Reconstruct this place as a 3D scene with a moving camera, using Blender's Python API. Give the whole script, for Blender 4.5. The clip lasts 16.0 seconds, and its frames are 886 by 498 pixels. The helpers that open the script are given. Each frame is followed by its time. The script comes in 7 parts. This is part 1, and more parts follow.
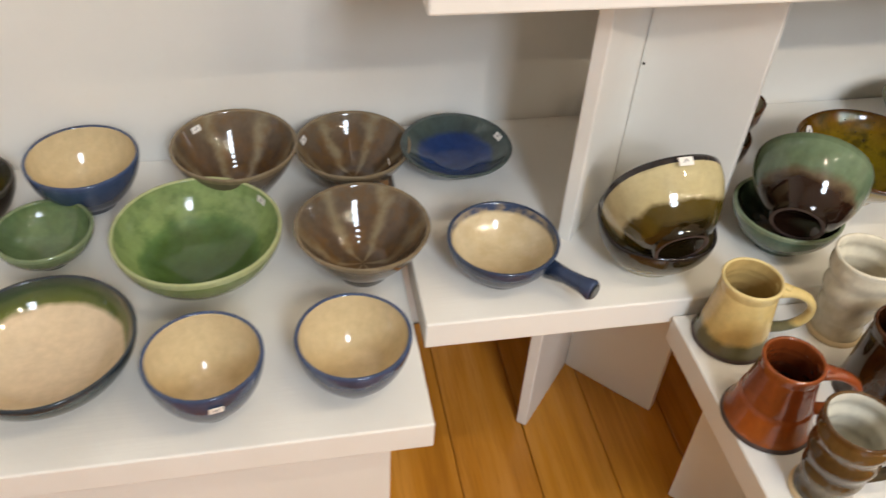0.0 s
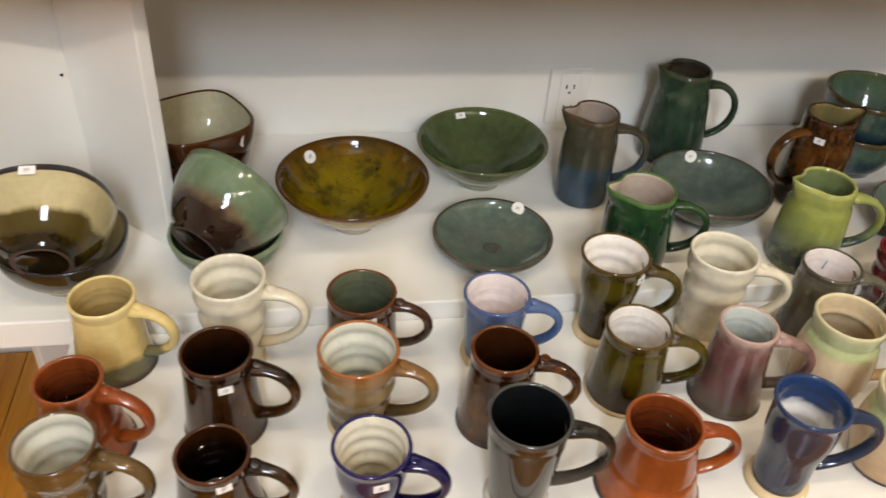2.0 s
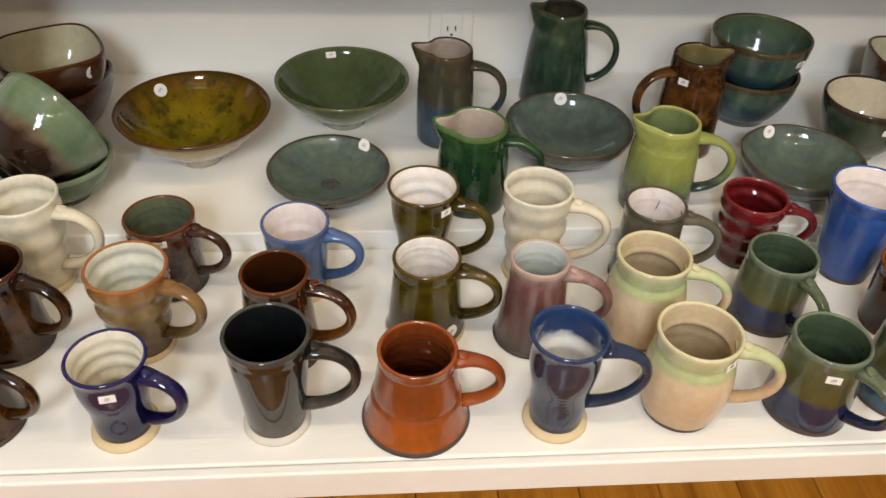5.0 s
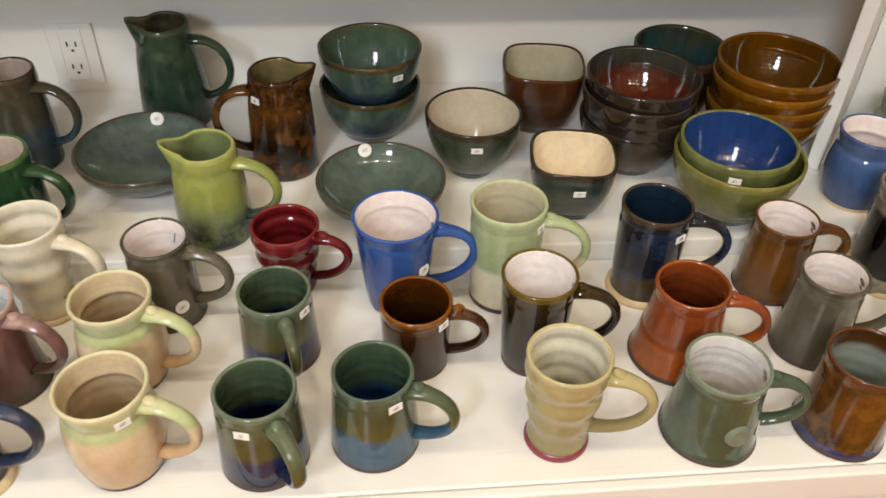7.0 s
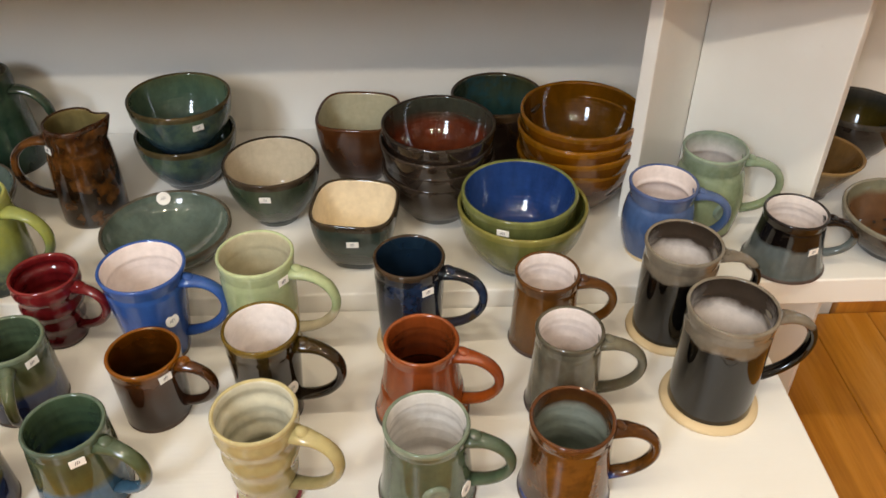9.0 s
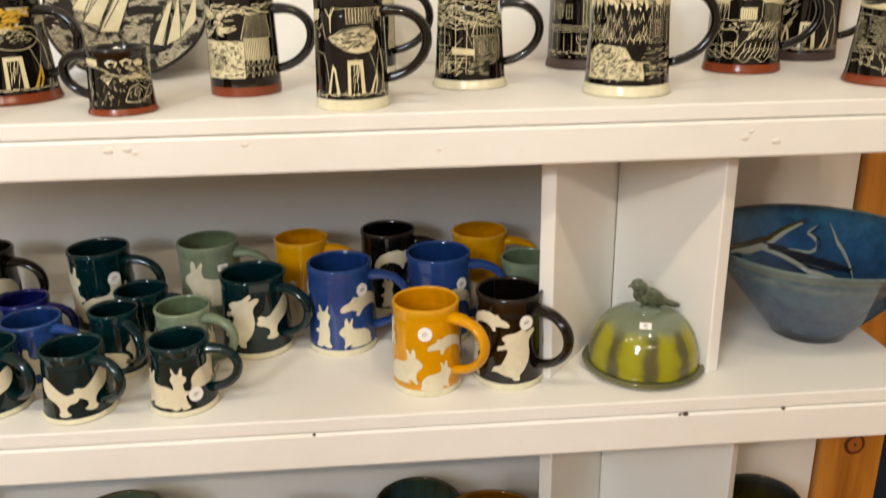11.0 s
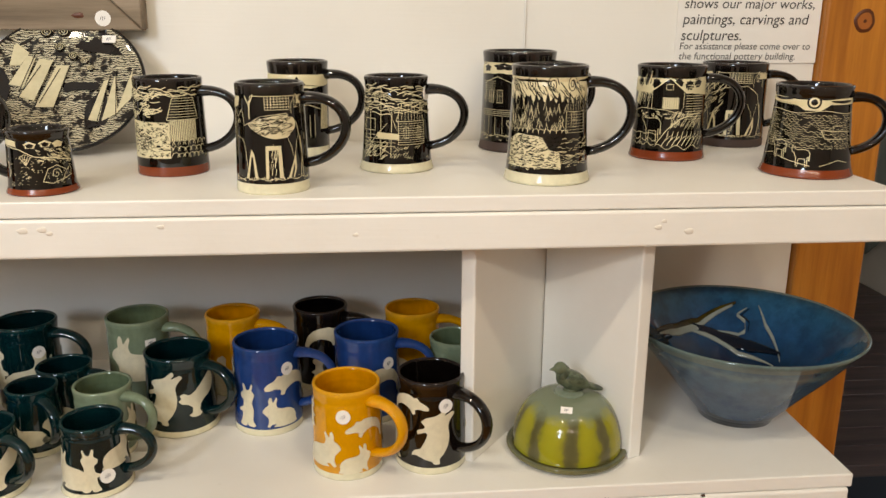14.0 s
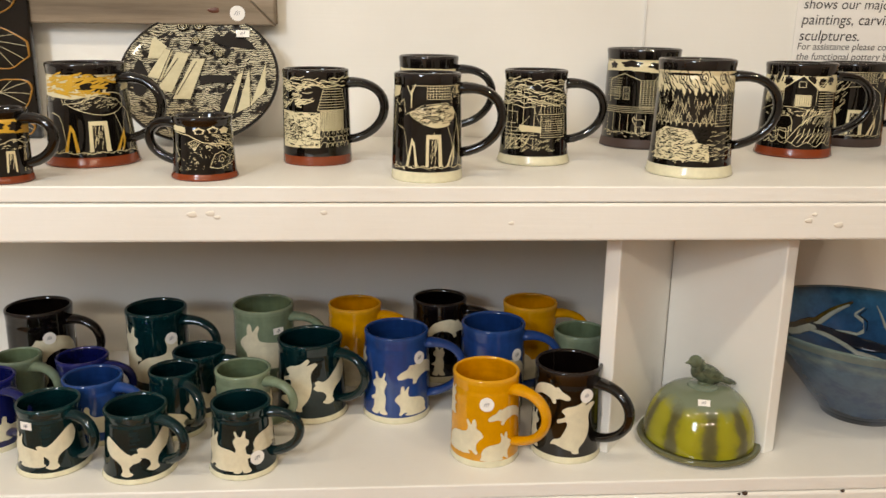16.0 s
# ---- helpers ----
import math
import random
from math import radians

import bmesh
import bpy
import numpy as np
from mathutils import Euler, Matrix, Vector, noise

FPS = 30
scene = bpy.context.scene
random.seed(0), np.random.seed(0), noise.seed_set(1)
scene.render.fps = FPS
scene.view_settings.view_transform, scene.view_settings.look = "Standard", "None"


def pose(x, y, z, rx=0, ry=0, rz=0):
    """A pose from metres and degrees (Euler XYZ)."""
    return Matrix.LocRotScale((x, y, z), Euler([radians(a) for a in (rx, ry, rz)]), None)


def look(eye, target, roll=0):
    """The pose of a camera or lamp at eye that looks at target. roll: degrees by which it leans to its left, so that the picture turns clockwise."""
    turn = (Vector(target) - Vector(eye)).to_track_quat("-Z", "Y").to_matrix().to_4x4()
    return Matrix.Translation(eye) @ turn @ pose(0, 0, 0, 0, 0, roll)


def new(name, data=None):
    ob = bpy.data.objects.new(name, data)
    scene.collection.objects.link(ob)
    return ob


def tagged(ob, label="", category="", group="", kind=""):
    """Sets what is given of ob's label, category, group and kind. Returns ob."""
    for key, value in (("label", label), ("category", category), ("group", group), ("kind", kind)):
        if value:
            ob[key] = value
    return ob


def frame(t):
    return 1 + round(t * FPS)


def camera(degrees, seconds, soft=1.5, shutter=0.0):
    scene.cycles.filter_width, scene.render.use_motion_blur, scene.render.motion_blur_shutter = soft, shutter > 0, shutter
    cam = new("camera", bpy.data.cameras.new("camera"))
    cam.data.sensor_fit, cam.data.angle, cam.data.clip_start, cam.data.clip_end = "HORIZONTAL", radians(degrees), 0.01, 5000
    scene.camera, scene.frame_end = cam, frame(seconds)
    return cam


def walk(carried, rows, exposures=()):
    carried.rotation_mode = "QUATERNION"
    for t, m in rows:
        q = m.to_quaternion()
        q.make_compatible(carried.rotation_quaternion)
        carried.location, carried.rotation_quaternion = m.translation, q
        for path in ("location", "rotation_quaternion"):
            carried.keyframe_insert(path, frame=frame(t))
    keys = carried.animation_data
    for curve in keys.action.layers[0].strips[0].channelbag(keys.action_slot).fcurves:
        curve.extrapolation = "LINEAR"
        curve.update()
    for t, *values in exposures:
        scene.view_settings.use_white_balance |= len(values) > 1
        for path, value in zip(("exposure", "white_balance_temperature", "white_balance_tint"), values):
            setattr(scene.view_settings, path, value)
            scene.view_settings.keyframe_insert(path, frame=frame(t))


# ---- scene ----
cam = camera(55.7, 16.0, shutter=0.25)
METRES, EYE, TILT, LEAN, TURN = 2.75, 1.195, 0.0, 0.0, -16.3
ROWS = [
    (0, 0.0289, -0.0004, 0.0005, 5.79, -41.96, -2.93),
    (0.5, 0.0854, 0.0345, -0.0045, 4.58, -42.16, -3.36),
    (1, 0.1429, 0.0385, -0.0038, 7.86, -41.45, -2.74),
    (1.5, 0.24, 0.0173, -0.005, 10.97, -40.72, -5.01),
    (2, 0.3096, 0.0366, -0.0101, 8.06, -38.01, -3.51),
    (2.5, 0.3477, 0.065, -0.0193, 8.5, -38.94, -4.94),
    (3, 0.3784, 0.0579, -0.0295, 14.97, -39.99, -2.65),
    (3.2, 0.3915, 0.0519, -0.0303, 15.72, -39.35, -2.39),
    (5.3, 0.436, 0.0496, -0.025, 11.86, -39.5, -2.01),
    (5.5, 0.456, 0.0536, -0.0243, 11.79, -39.51, -1.94),
    (6.0, 0.5212, 0.072, -0.0241, 12.18, -39.48, -2.22),
    (6.5, 0.584, 0.0895, -0.0224, 11.61, -39.2, -2.14),
    (7.0, 0.6204, 0.1204, -0.0209, 11.21, -40.06, -1.41),
    (7.5, 0.6532, 0.1386, -0.0212, 12.17, -40.65, -0.66),
    (8.0, 0.7007, 0.1443, -0.0201, 13.41, -40.19, -0.17),
    (8.2, 0.7136, 0.1431, -0.024, 13.91, -39.59, -0.21),
    (10.3, 0.7599, 0.1615, 0.0398, 12.66, -29.45, 0.3),
    (10.5, 0.7653, 0.1619, 0.051, 12.6, -26.66, 0.47),
    (11.0, 0.7751, 0.1612, 0.0786, 11.87, -19.73, 0.91),
    (11.5, 0.784, 0.1567, 0.0959, 12.93, -15.02, 0.98),
    (12.0, 0.7934, 0.158, 0.0982, 14.23, -14.26, 0.33),
    (12.5, 0.8044, 0.1631, 0.0979, 12.1, -14.15, 0.31),
    (13.0, 0.8066, 0.1662, 0.0951, 10.79, -14.92, 0.05),
    (13.5, 0.805, 0.1659, 0.093, 10.76, -15.51, -0.04),
    (14.0, 0.7994, 0.1673, 0.0891, 10.86, -15.8, -0.34),
    (14.5, 0.7905, 0.165, 0.0873, 11.22, -15.79, -0.42),
    (15.0, 0.7796, 0.1614, 0.0848, 11.69, -15.54, -0.19),
    (15.5, 0.7668, 0.1559, 0.0831, 12.28, -15.08, -0.29),
    (16.0, 0.7503, 0.1499, 0.0815, 12.55, -15.08, -0.75),
]
walk(cam, [(t, pose(0, 0, EYE, TILT, LEAN, TURN) @ pose(METRES * x, METRES * y, METRES * z, 90 + pitch, roll, yaw)) for t, x, y, z, yaw, pitch, roll in ROWS], [(0.0, -0.03), (5.3, -0.12), (7.0, -0.01), (8.2, 0.0), (10.3, -0.07), (11.5, -0.5), (16.0, -0.52)])
SPOT, OVERHEAD, DAYLIGHT = 6.8, 4.7, 92.0

# ---- world and light ----
world = bpy.data.worlds.new("world")
scene.world = world
world.use_nodes = True
world.node_tree.nodes["Background"].inputs[0].default_value = (0.55, 0.65, 0.8, 1)
world.node_tree.nodes["Background"].inputs[1].default_value = 0.25


def srgb(text):
    out = []
    for i in (0, 2, 4):
        c = int(text[i:i + 2], 16) / 255
        out.append(c / 12.92 if c <= 0.04045 else ((c + 0.055) / 1.055) ** 2.4)
    return (*out, 1)


# ---- materials ----
class Nodes:
    def __init__(self, name):
        self.mat = bpy.data.materials.new(name)
        self.mat.use_nodes = True
        self.tree = self.mat.node_tree
        self.bsdf = self.tree.nodes["Principled BSDF"]

    def add(self, kind, **values):
        n = self.tree.nodes.new(kind)
        for k, v in values.items():
            if isinstance(k, str) and k.startswith("in_"):
                n.inputs[k[3:].replace("_", " ")].default_value = v
        return n

    def link(self, a, b):
        self.tree.links.new(a, b)

    def coords(self, which="Object", jitter=True):
        c = self.add("ShaderNodeTexCoord").outputs[which]
        if not jitter:
            return c
        info = self.add("ShaderNodeObjectInfo")
        mul = self.add("ShaderNodeVectorMath")
        mul.operation = "SCALE"
        mul.inputs[0].default_value = (7.3, 3.1, 5.7)
        self.link(info.outputs["Random"], mul.inputs["Scale"])
        plus = self.add("ShaderNodeVectorMath")
        self.link(c, plus.inputs[0])
        self.link(mul.outputs[0], plus.inputs[1])
        return plus.outputs[0]

    def noise(self, vec, scale, detail=4.0, rough=0.55):
        n = self.add("ShaderNodeTexNoise", in_Scale=scale, in_Detail=detail, in_Roughness=rough)
        self.link(vec, n.inputs["Vector"])
        return n.outputs["Fac"]

    def math(self, op, a, b=0.0):
        n = self.add("ShaderNodeMath")
        n.operation = op
        for i, v in enumerate((a, b)):
            if isinstance(v, (int, float)):
                n.inputs[i].default_value = v
            else:
                self.link(v, n.inputs[i])
        return n.outputs[0]

    def ramp(self, fac, stops):
        n = self.add("ShaderNodeValToRGB")
        e = n.color_ramp.elements
        while len(e) < len(stops):
            e.new(0.5)
        for el, (p, c) in zip(e, sorted(stops, key=lambda s: s[0])):
            el.position, el.color = p, (srgb(c) if isinstance(c, str) else c)
        self.link(fac, n.inputs[0])
        return n.outputs[0]

    def mix(self, fac, a, b, blend="MIX"):
        n = self.add("ShaderNodeMix")
        n.data_type, n.blend_type = "RGBA", blend
        for sock, v in ((n.inputs[0], fac), (n.inputs[6], a), (n.inputs[7], b)):
            if isinstance(v, str):
                sock.default_value = srgb(v)
            elif isinstance(v, (int, float, tuple)):
                sock.default_value = v
            else:
                self.link(v, sock)
        return n.outputs[2]

    def bump(self, height, strength, distance=0.001):
        n = self.add("ShaderNodeBump", in_Strength=strength, in_Distance=distance)
        self.link(height, n.inputs["Height"])
        self.link(n.outputs[0], self.bsdf.inputs["Normal"])

    def done(self, color, rough, metal=0.0):
        for sock, v in (("Base Color", color), ("Roughness", rough)):
            if isinstance(v, str):
                self.bsdf.inputs[sock].default_value = srgb(v)
            elif isinstance(v, (int, float)):
                self.bsdf.inputs[sock].default_value = v
            else:
                self.link(v, self.bsdf.inputs[sock])
        self.bsdf.inputs["Metallic"].default_value = metal
        return self.mat


def glaze(name, stops, blotch=None, amount=0.5, scale=38.0, speck=None, rough=0.09, drip=0.1, rings=0.14, rays=None, mute=0.05):
    """A fired glaze: bands up the height that run into each other, blotches, specks and throwing rings."""
    n = Nodes(name)
    obj = n.coords("Object")
    sep = n.add("ShaderNodeSeparateXYZ")
    n.link(n.coords("Generated", False), sep.inputs[0])
    runs = n.noise(obj, 30.0, 5.0)
    h = n.math("ADD", sep.outputs[2], n.math("MULTIPLY", n.math("SUBTRACT", runs, 0.5), drip * 2))
    def deep(c):
        rgb = srgb(c)[:3]
        lum = 0.3 * rgb[0] + 0.59 * rgb[1] + 0.11 * rgb[2]
        return tuple((v * (1 - mute) + lum * mute) * lum ** 0.1 for v in rgb) + (1,)

    stops = [(p, deep(c)) for p, c in stops]
    blotch, speck, rays = (deep(c) if c else None for c in (blotch, speck, rays))
    stops = stops if len(stops) > 1 else [(0.0, stops[0][1]), (1.0, stops[0][1])]
    col = n.ramp(h, stops)
    mott = n.noise(obj, 95.0, 6.0, 0.65)
    col = n.mix(n.math("MULTIPLY", n.math("SUBTRACT", mott, 0.3), 0.5), col, (0.25, 0.22, 0.2, 1), "MULTIPLY")
    mp = n.add("ShaderNodeMapping")
    mp.inputs["Scale"].default_value = (75.0, 75.0, 9.0)
    n.link(obj, mp.inputs["Vector"])
    streak = n.ramp(n.noise(mp.outputs[0], 1.0, 4.0, 0.6), [(0.3, (0.6, 0.58, 0.55, 1)), (0.55, (1, 1, 1, 1)), (0.75, (1.25, 1.22, 1.15, 1))])
    pale = max(sum(c[:3]) / 3 for _, c in stops)
    col = n.mix(max(0.1, 0.62 - 1.6 * pale), col, streak, "MULTIPLY")
    if rays:
        flat = n.add("ShaderNodeSeparateXYZ")
        n.link(n.coords("Object", False), flat.inputs[0])
        ang = n.math("ARCTAN2", flat.outputs[1], flat.outputs[0])
        wob = n.math("ADD", n.math("MULTIPLY", ang, 6.0), n.math("MULTIPLY", runs, 3.0))
        band = n.math("POWER", n.math("MAXIMUM", n.math("SINE", wob), 0.0), 2.5)
        col = n.mix(n.math("MULTIPLY", band, 0.5), col, rays)
    # thin and thick patches of glaze: warmer and paler where it runs thin
    pool = n.ramp(n.noise(obj, 17.0, 4.0, 0.6), [(0.34, (0.62, 0.6, 0.62, 1)), (0.52, (1, 1, 1, 1)), (0.7, (1.22, 1.12, 0.98, 1))])
    col = n.mix(max(0.12, 0.8 - 1.7 * pale), col, pool, "MULTIPLY")
    if blotch:
        b = n.noise(obj, scale, 5.0, 0.6)
        f = n.ramp(b, [(0.47, (0, 0, 0, 1)), (0.62, (1, 1, 1, 1))])
        col = n.mix(n.math("MULTIPLY", f, amount), col, blotch)
    if speck:
        s = n.noise(obj, 210.0, 2.0)
        f = n.ramp(s, [(0.66, (0, 0, 0, 1)), (0.71, (1, 1, 1, 1))])
        col = n.mix(n.math("MULTIPLY", f, 0.8), col, speck)
    wave = n.add("ShaderNodeTexWave", in_Scale=55.0, in_Distortion=1.5, in_Detail=1.0)
    wave.bands_direction = "Z"
    n.link(obj, wave.inputs["Vector"])
    hgt = n.math("ADD", n.math("MULTIPLY", wave.outputs["Fac"], rings), n.math("MULTIPLY", n.noise(obj, 60.0, 3.0), 0.6))
    n.bump(hgt, 0.16, 0.0012)
    r = n.math("ADD", max(0.008, rough - 0.075), n.math("MULTIPLY", mott, 0.05))
    n.bsdf.inputs["IOR"].default_value = 1.58
    return n.done(col, r)


def painted(name, base, dirt, rough=0.5):
    n = Nodes(name)
    obj = n.coords("Object", False)
    big, fine = n.noise(obj, 3.0, 5.0), n.noise(obj, 140.0, 4.0)
    f = n.ramp(big, [(0.45, (0, 0, 0, 1)), (0.8, (1, 1, 1, 1))])
    col = n.mix(n.math("MULTIPLY", f, 0.35), base, dirt)
    spots = n.ramp(n.noise(obj, 34.0, 2.0), [(0.72, (0, 0, 0, 1)), (0.76, (1, 1, 1, 1))])
    col = n.mix(n.math("MULTIPLY", spots, 0.12), col, dirt)
    mp = n.add("ShaderNodeMapping")
    mp.inputs["Scale"].default_value = (4.0, 90.0, 90.0)
    n.link(obj, mp.inputs["Vector"])
    brush = n.noise(mp.outputs[0], 3.0, 3.0)
    n.bump(n.math("ADD", n.math("MULTIPLY", fine, 0.5), brush), 0.22, 0.0008)
    return n.done(col, n.math("ADD", rough - 0.08, n.math("MULTIPLY", fine, 0.16)))


def timber(name, pale, mid, dark, along, rough=0.3, grain=14.0):
    """Sawn wood with its grain along axis 0, 1 or 2."""
    n = Nodes(name)
    obj = n.coords("Object")
    mp = n.add("ShaderNodeMapping")
    s = [grain, grain, grain]
    s[along] = grain * 0.06
    mp.inputs["Scale"].default_value = s
    n.link(obj, mp.inputs["Vector"])
    a, b = n.noise(mp.outputs[0], 1.6, 6.0, 0.6), n.noise(mp.outputs[0], 11.0, 4.0, 0.7)
    col = n.ramp(a, [(0.3, dark), (0.5, mid), (0.72, pale)])
    col = n.mix(n.math("MULTIPLY", n.ramp(b, [(0.5, (0, 0, 0, 1)), (0.7, (1, 1, 1, 1))]), 0.35), col, dark)
    info = n.add("ShaderNodeObjectInfo")
    col = n.mix(n.math("MULTIPLY", info.outputs["Random"], 0.22), col, mid, "MULTIPLY")
    n.bump(n.math("ADD", a, n.math("MULTIPLY", b, 0.4)), 0.25, 0.001)
    return n.done(col, n.math("ADD", rough - 0.06, n.math("MULTIPLY", b, 0.14)))


def plain(name, color, rough=0.5, metal=0.0, var=0.12):
    n = Nodes(name)
    obj = n.coords("Object")
    f = n.noise(obj, 45.0, 4.0)
    col = n.mix(n.math("MULTIPLY", f, var * 2), color, (0.4, 0.38, 0.35, 1), "MULTIPLY")
    n.bump(f, 0.1, 0.0006)
    return n.done(col, rough, metal)


WHITE_PAINT = painted("white shelf paint", "EDEAE3", "CFC6B6", 0.42)
WALL_PAINT = painted("white wall paint", "ECE8E0", "D9D1C4", 0.6)
CEILING_PAINT = painted("ceiling paint", "EDE8E0", "DDD4C8", 0.7)
FLOOR_WOOD = timber("varnished pine floor", "D79D46", "C5872C", "96601E", 1, 0.2, 11.0)
DARK_FLOOR = timber("dark boards", "6E5E5C", "584A4C", "3A3034", 0, 0.35, 11.0)
POST_WOOD = timber("honey pine post", "D99C44", "C4822C", "96591C", 2, 0.4, 12.0)
GREY_WOOD = timber("weathered barn wood", "A3937F", "877763", "574B3D", 0, 0.8, 16.0)
KNOT = plain("pine knot", "5A2C10", 0.45)
KNOT_HEART = plain("pine knot heart", "A8642A", 0.4)
PAPER = plain("sticker paper", "F2EEE8", 0.7, var=0.05)
INK = plain("pen ink", "4A4A58", 0.6)
BLUE_INK = plain("blue ink", "56688A", 0.6)
BLACK_INK = plain("print ink", "3A3634", 0.6)
METAL = plain("dark iron", "2A2624", 0.45, 0.8)
LAMP_WHITE = plain("lamp housing", "E6E2DC", 0.4)
PLASTIC = plain("white plastic", "ECE8E2", 0.35, var=0.04)
SLOT = plain("socket slot", "1A1816", 0.6)
CLAY_TAN = plain("bare tan clay", "DCC49A", 0.75)
CLAY_PALE = plain("bare pale clay", "D8D0C2", 0.7)
CLAY_PINK = plain("rose foot glaze", "8A3C48", 0.25)
CLAY_CREAM = glaze("cream slip", [(0, "E9E2C0")], rough=0.2)
CLAY_RED = plain("glazed red clay foot", "803A1C", 0.2)
CLAY_DARK = plain("bare dark clay", "4A3A34", 0.6)
FOOT = dict(TAN=CLAY_TAN, PALE=CLAY_PALE, PINK=CLAY_PINK, CREAM=CLAY_CREAM, RED=CLAY_RED, DARK=CLAY_DARK)

FINISH = {}


def whiter(c):
    """Near-white linings are brighter than their neighbours' slips."""
    v = [int(c[i:i + 2], 16) for i in (0, 2, 4)]
    if min(v) > 150 and v[1] - v[2] < 15:
        v = [int(x + (255 - x) * 0.5) for x in v]
    return "%02X%02X%02X" % tuple(v)


def finish(key, out, inn, rim=None, foot="DARK", **k):
    """A pot's glazes: outside bands, inside bands mostly darker towards the floor, rim and bare foot."""
    inn = [(p, whiter(c)) for p, c in inn]
    kin = dict(amount=k.get("amount", 0.5), rough=k.get("rough", 0.09), drip=k.get("drip", 0.1), rings=k.get("rings", 0.14), mute=k.get("mute", 0.05))
    a = glaze(key.lower() + " outside", out, blotch=k.get("blotch"), speck=k.get("speck"), scale=k.get("scale", 38.0), **kin)
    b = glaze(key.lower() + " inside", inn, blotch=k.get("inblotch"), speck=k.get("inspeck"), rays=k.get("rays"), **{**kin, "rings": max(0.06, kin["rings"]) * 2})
    c = glaze(key.lower() + " rim", [(0, rim)], **kin) if rim else a
    FINISH[key] = (a, b, c, FOOT[foot])


finish("YELLOW", [(0.0, "6E6A50"), (0.22, "7A7450"), (0.3, "DDBE72"), (1, "E6CC86")], [(0, "B89A5C"), (1, "C9AC6C")], "EBD492")
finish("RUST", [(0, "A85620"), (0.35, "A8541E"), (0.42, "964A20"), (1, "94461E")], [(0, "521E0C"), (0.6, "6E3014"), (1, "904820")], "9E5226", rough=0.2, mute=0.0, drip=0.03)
finish("CREAM", [(0, "C4AE86"), (0.25, "D8CBAC"), (1, "E0D6BE")], [(0, "CCC2A6"), (1, "E4DCC6")], "E6DEC8", "TAN")
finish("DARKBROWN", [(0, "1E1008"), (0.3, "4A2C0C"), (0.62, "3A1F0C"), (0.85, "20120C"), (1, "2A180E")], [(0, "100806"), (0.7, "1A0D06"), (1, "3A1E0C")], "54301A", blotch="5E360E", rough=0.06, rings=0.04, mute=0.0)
finish("BROWNGREEN", [(0, "3A2A24"), (0.5, "4A3024"), (1, "5A3018")], [(0, "56604A"), (1, "6A7058")], "6E3A1C", blotch="6A5A4C")
finish("TANRIDGE", [(0, "4A361E"), (0.3, "7A6138"), (0.7, "8E7448"), (1, "9A6A36")], [(0, "C4C4B4"), (1, "DAD8C8")], "A8662E", "TAN")
finish("BLUEPINK", [(0, "3C5684"), (0.6, "4A689C"), (1, "5A70A0")], [(0, "C8A8A0"), (1, "E2C8C0")], "56689A", "TAN")
finish("GREYBROWN", [(0, "33220F"), (0.3, "6E5E3E"), (0.5, "4A3620"), (0.75, "6E5630"), (1, "6E5228")], [(0, "C4C0AE"), (1, "DAD6C6")], "6A4A24", "TAN")
finish("NAVYCREAM", [(0, "18143E"), (0.5, "1C1850"), (1, "221E5C")], [(0, "C8BEA6"), (1, "E2DAC6")], "241F66", "TAN")
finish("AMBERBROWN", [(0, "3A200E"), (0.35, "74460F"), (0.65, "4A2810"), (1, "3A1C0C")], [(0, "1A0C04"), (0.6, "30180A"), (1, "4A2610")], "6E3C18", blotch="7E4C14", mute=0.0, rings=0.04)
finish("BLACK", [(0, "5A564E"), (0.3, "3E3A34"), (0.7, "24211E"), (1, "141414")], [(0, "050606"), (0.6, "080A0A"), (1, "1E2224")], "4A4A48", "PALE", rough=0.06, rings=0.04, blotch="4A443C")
finish("BLUEWHITE", [(0, "2A3650"), (0.45, "33425E"), (0.6, "2C3A56"), (1, "2E4266")], [(0, "CCC8C4"), (0.72, "DCD6D0"), (0.8, "2A4474"), (1, "2A4474")], "2C4674", "TAN", drip=0.16, blotch="26324C")
finish("PEACH", [(0, "6A4630"), (0.04, "C6A070"), (0.3, "D2B086"), (0.66, "DCC6A2"), (0.72, "BCC48C"), (0.9, "C4CC98"), (1, "DACFA4")], [(0, "B49C74"), (1, "D8C29C")], "DAD2A6", drip=0.02)
finish("OLIVE", [(0, "2A200A"), (0.4, "4E420E"), (0.8, "5E5212"), (1, "4A3A10")], [(0, "CEBEB0"), (1, "E2D6C8")], "5E4A1A", "TAN", blotch="241808", mute=0.0)
finish("MAUVE", [(0, "46402E"), (0.12, "5A4A3A"), (0.3, "6E4844"), (0.8, "885C58"), (1, "C0A094")], [(0, "8E988C"), (1, "ACB2A6")], "C4A498", blotch="5E3E3A")
finish("GREYPINK", [(0, "54503E"), (0.5, "6A6656"), (1, "74705E")], [(0, "CCB0A6"), (1, "E0CAC0")], "5E5848", blotch="5A4A3A")
finish("RED", [(0, "4A1014"), (0.6, "6E161C"), (1, "7E1C20")], [(0, "4A0C10"), (1, "7A181C")], "8A2A2A")
finish("BLUEGREEN", [(0, "2E1C12"), (0.08, "2E1C12"), (0.12, "232C50"), (0.4, "2A3862"), (0.48, "5C5A30"), (0.72, "5E6440"), (1, "647258")], [(0, "101C44"), (0.3, "182C5C"), (0.42, "46583E"), (1, "566850")], "74826C", rings=0.05)
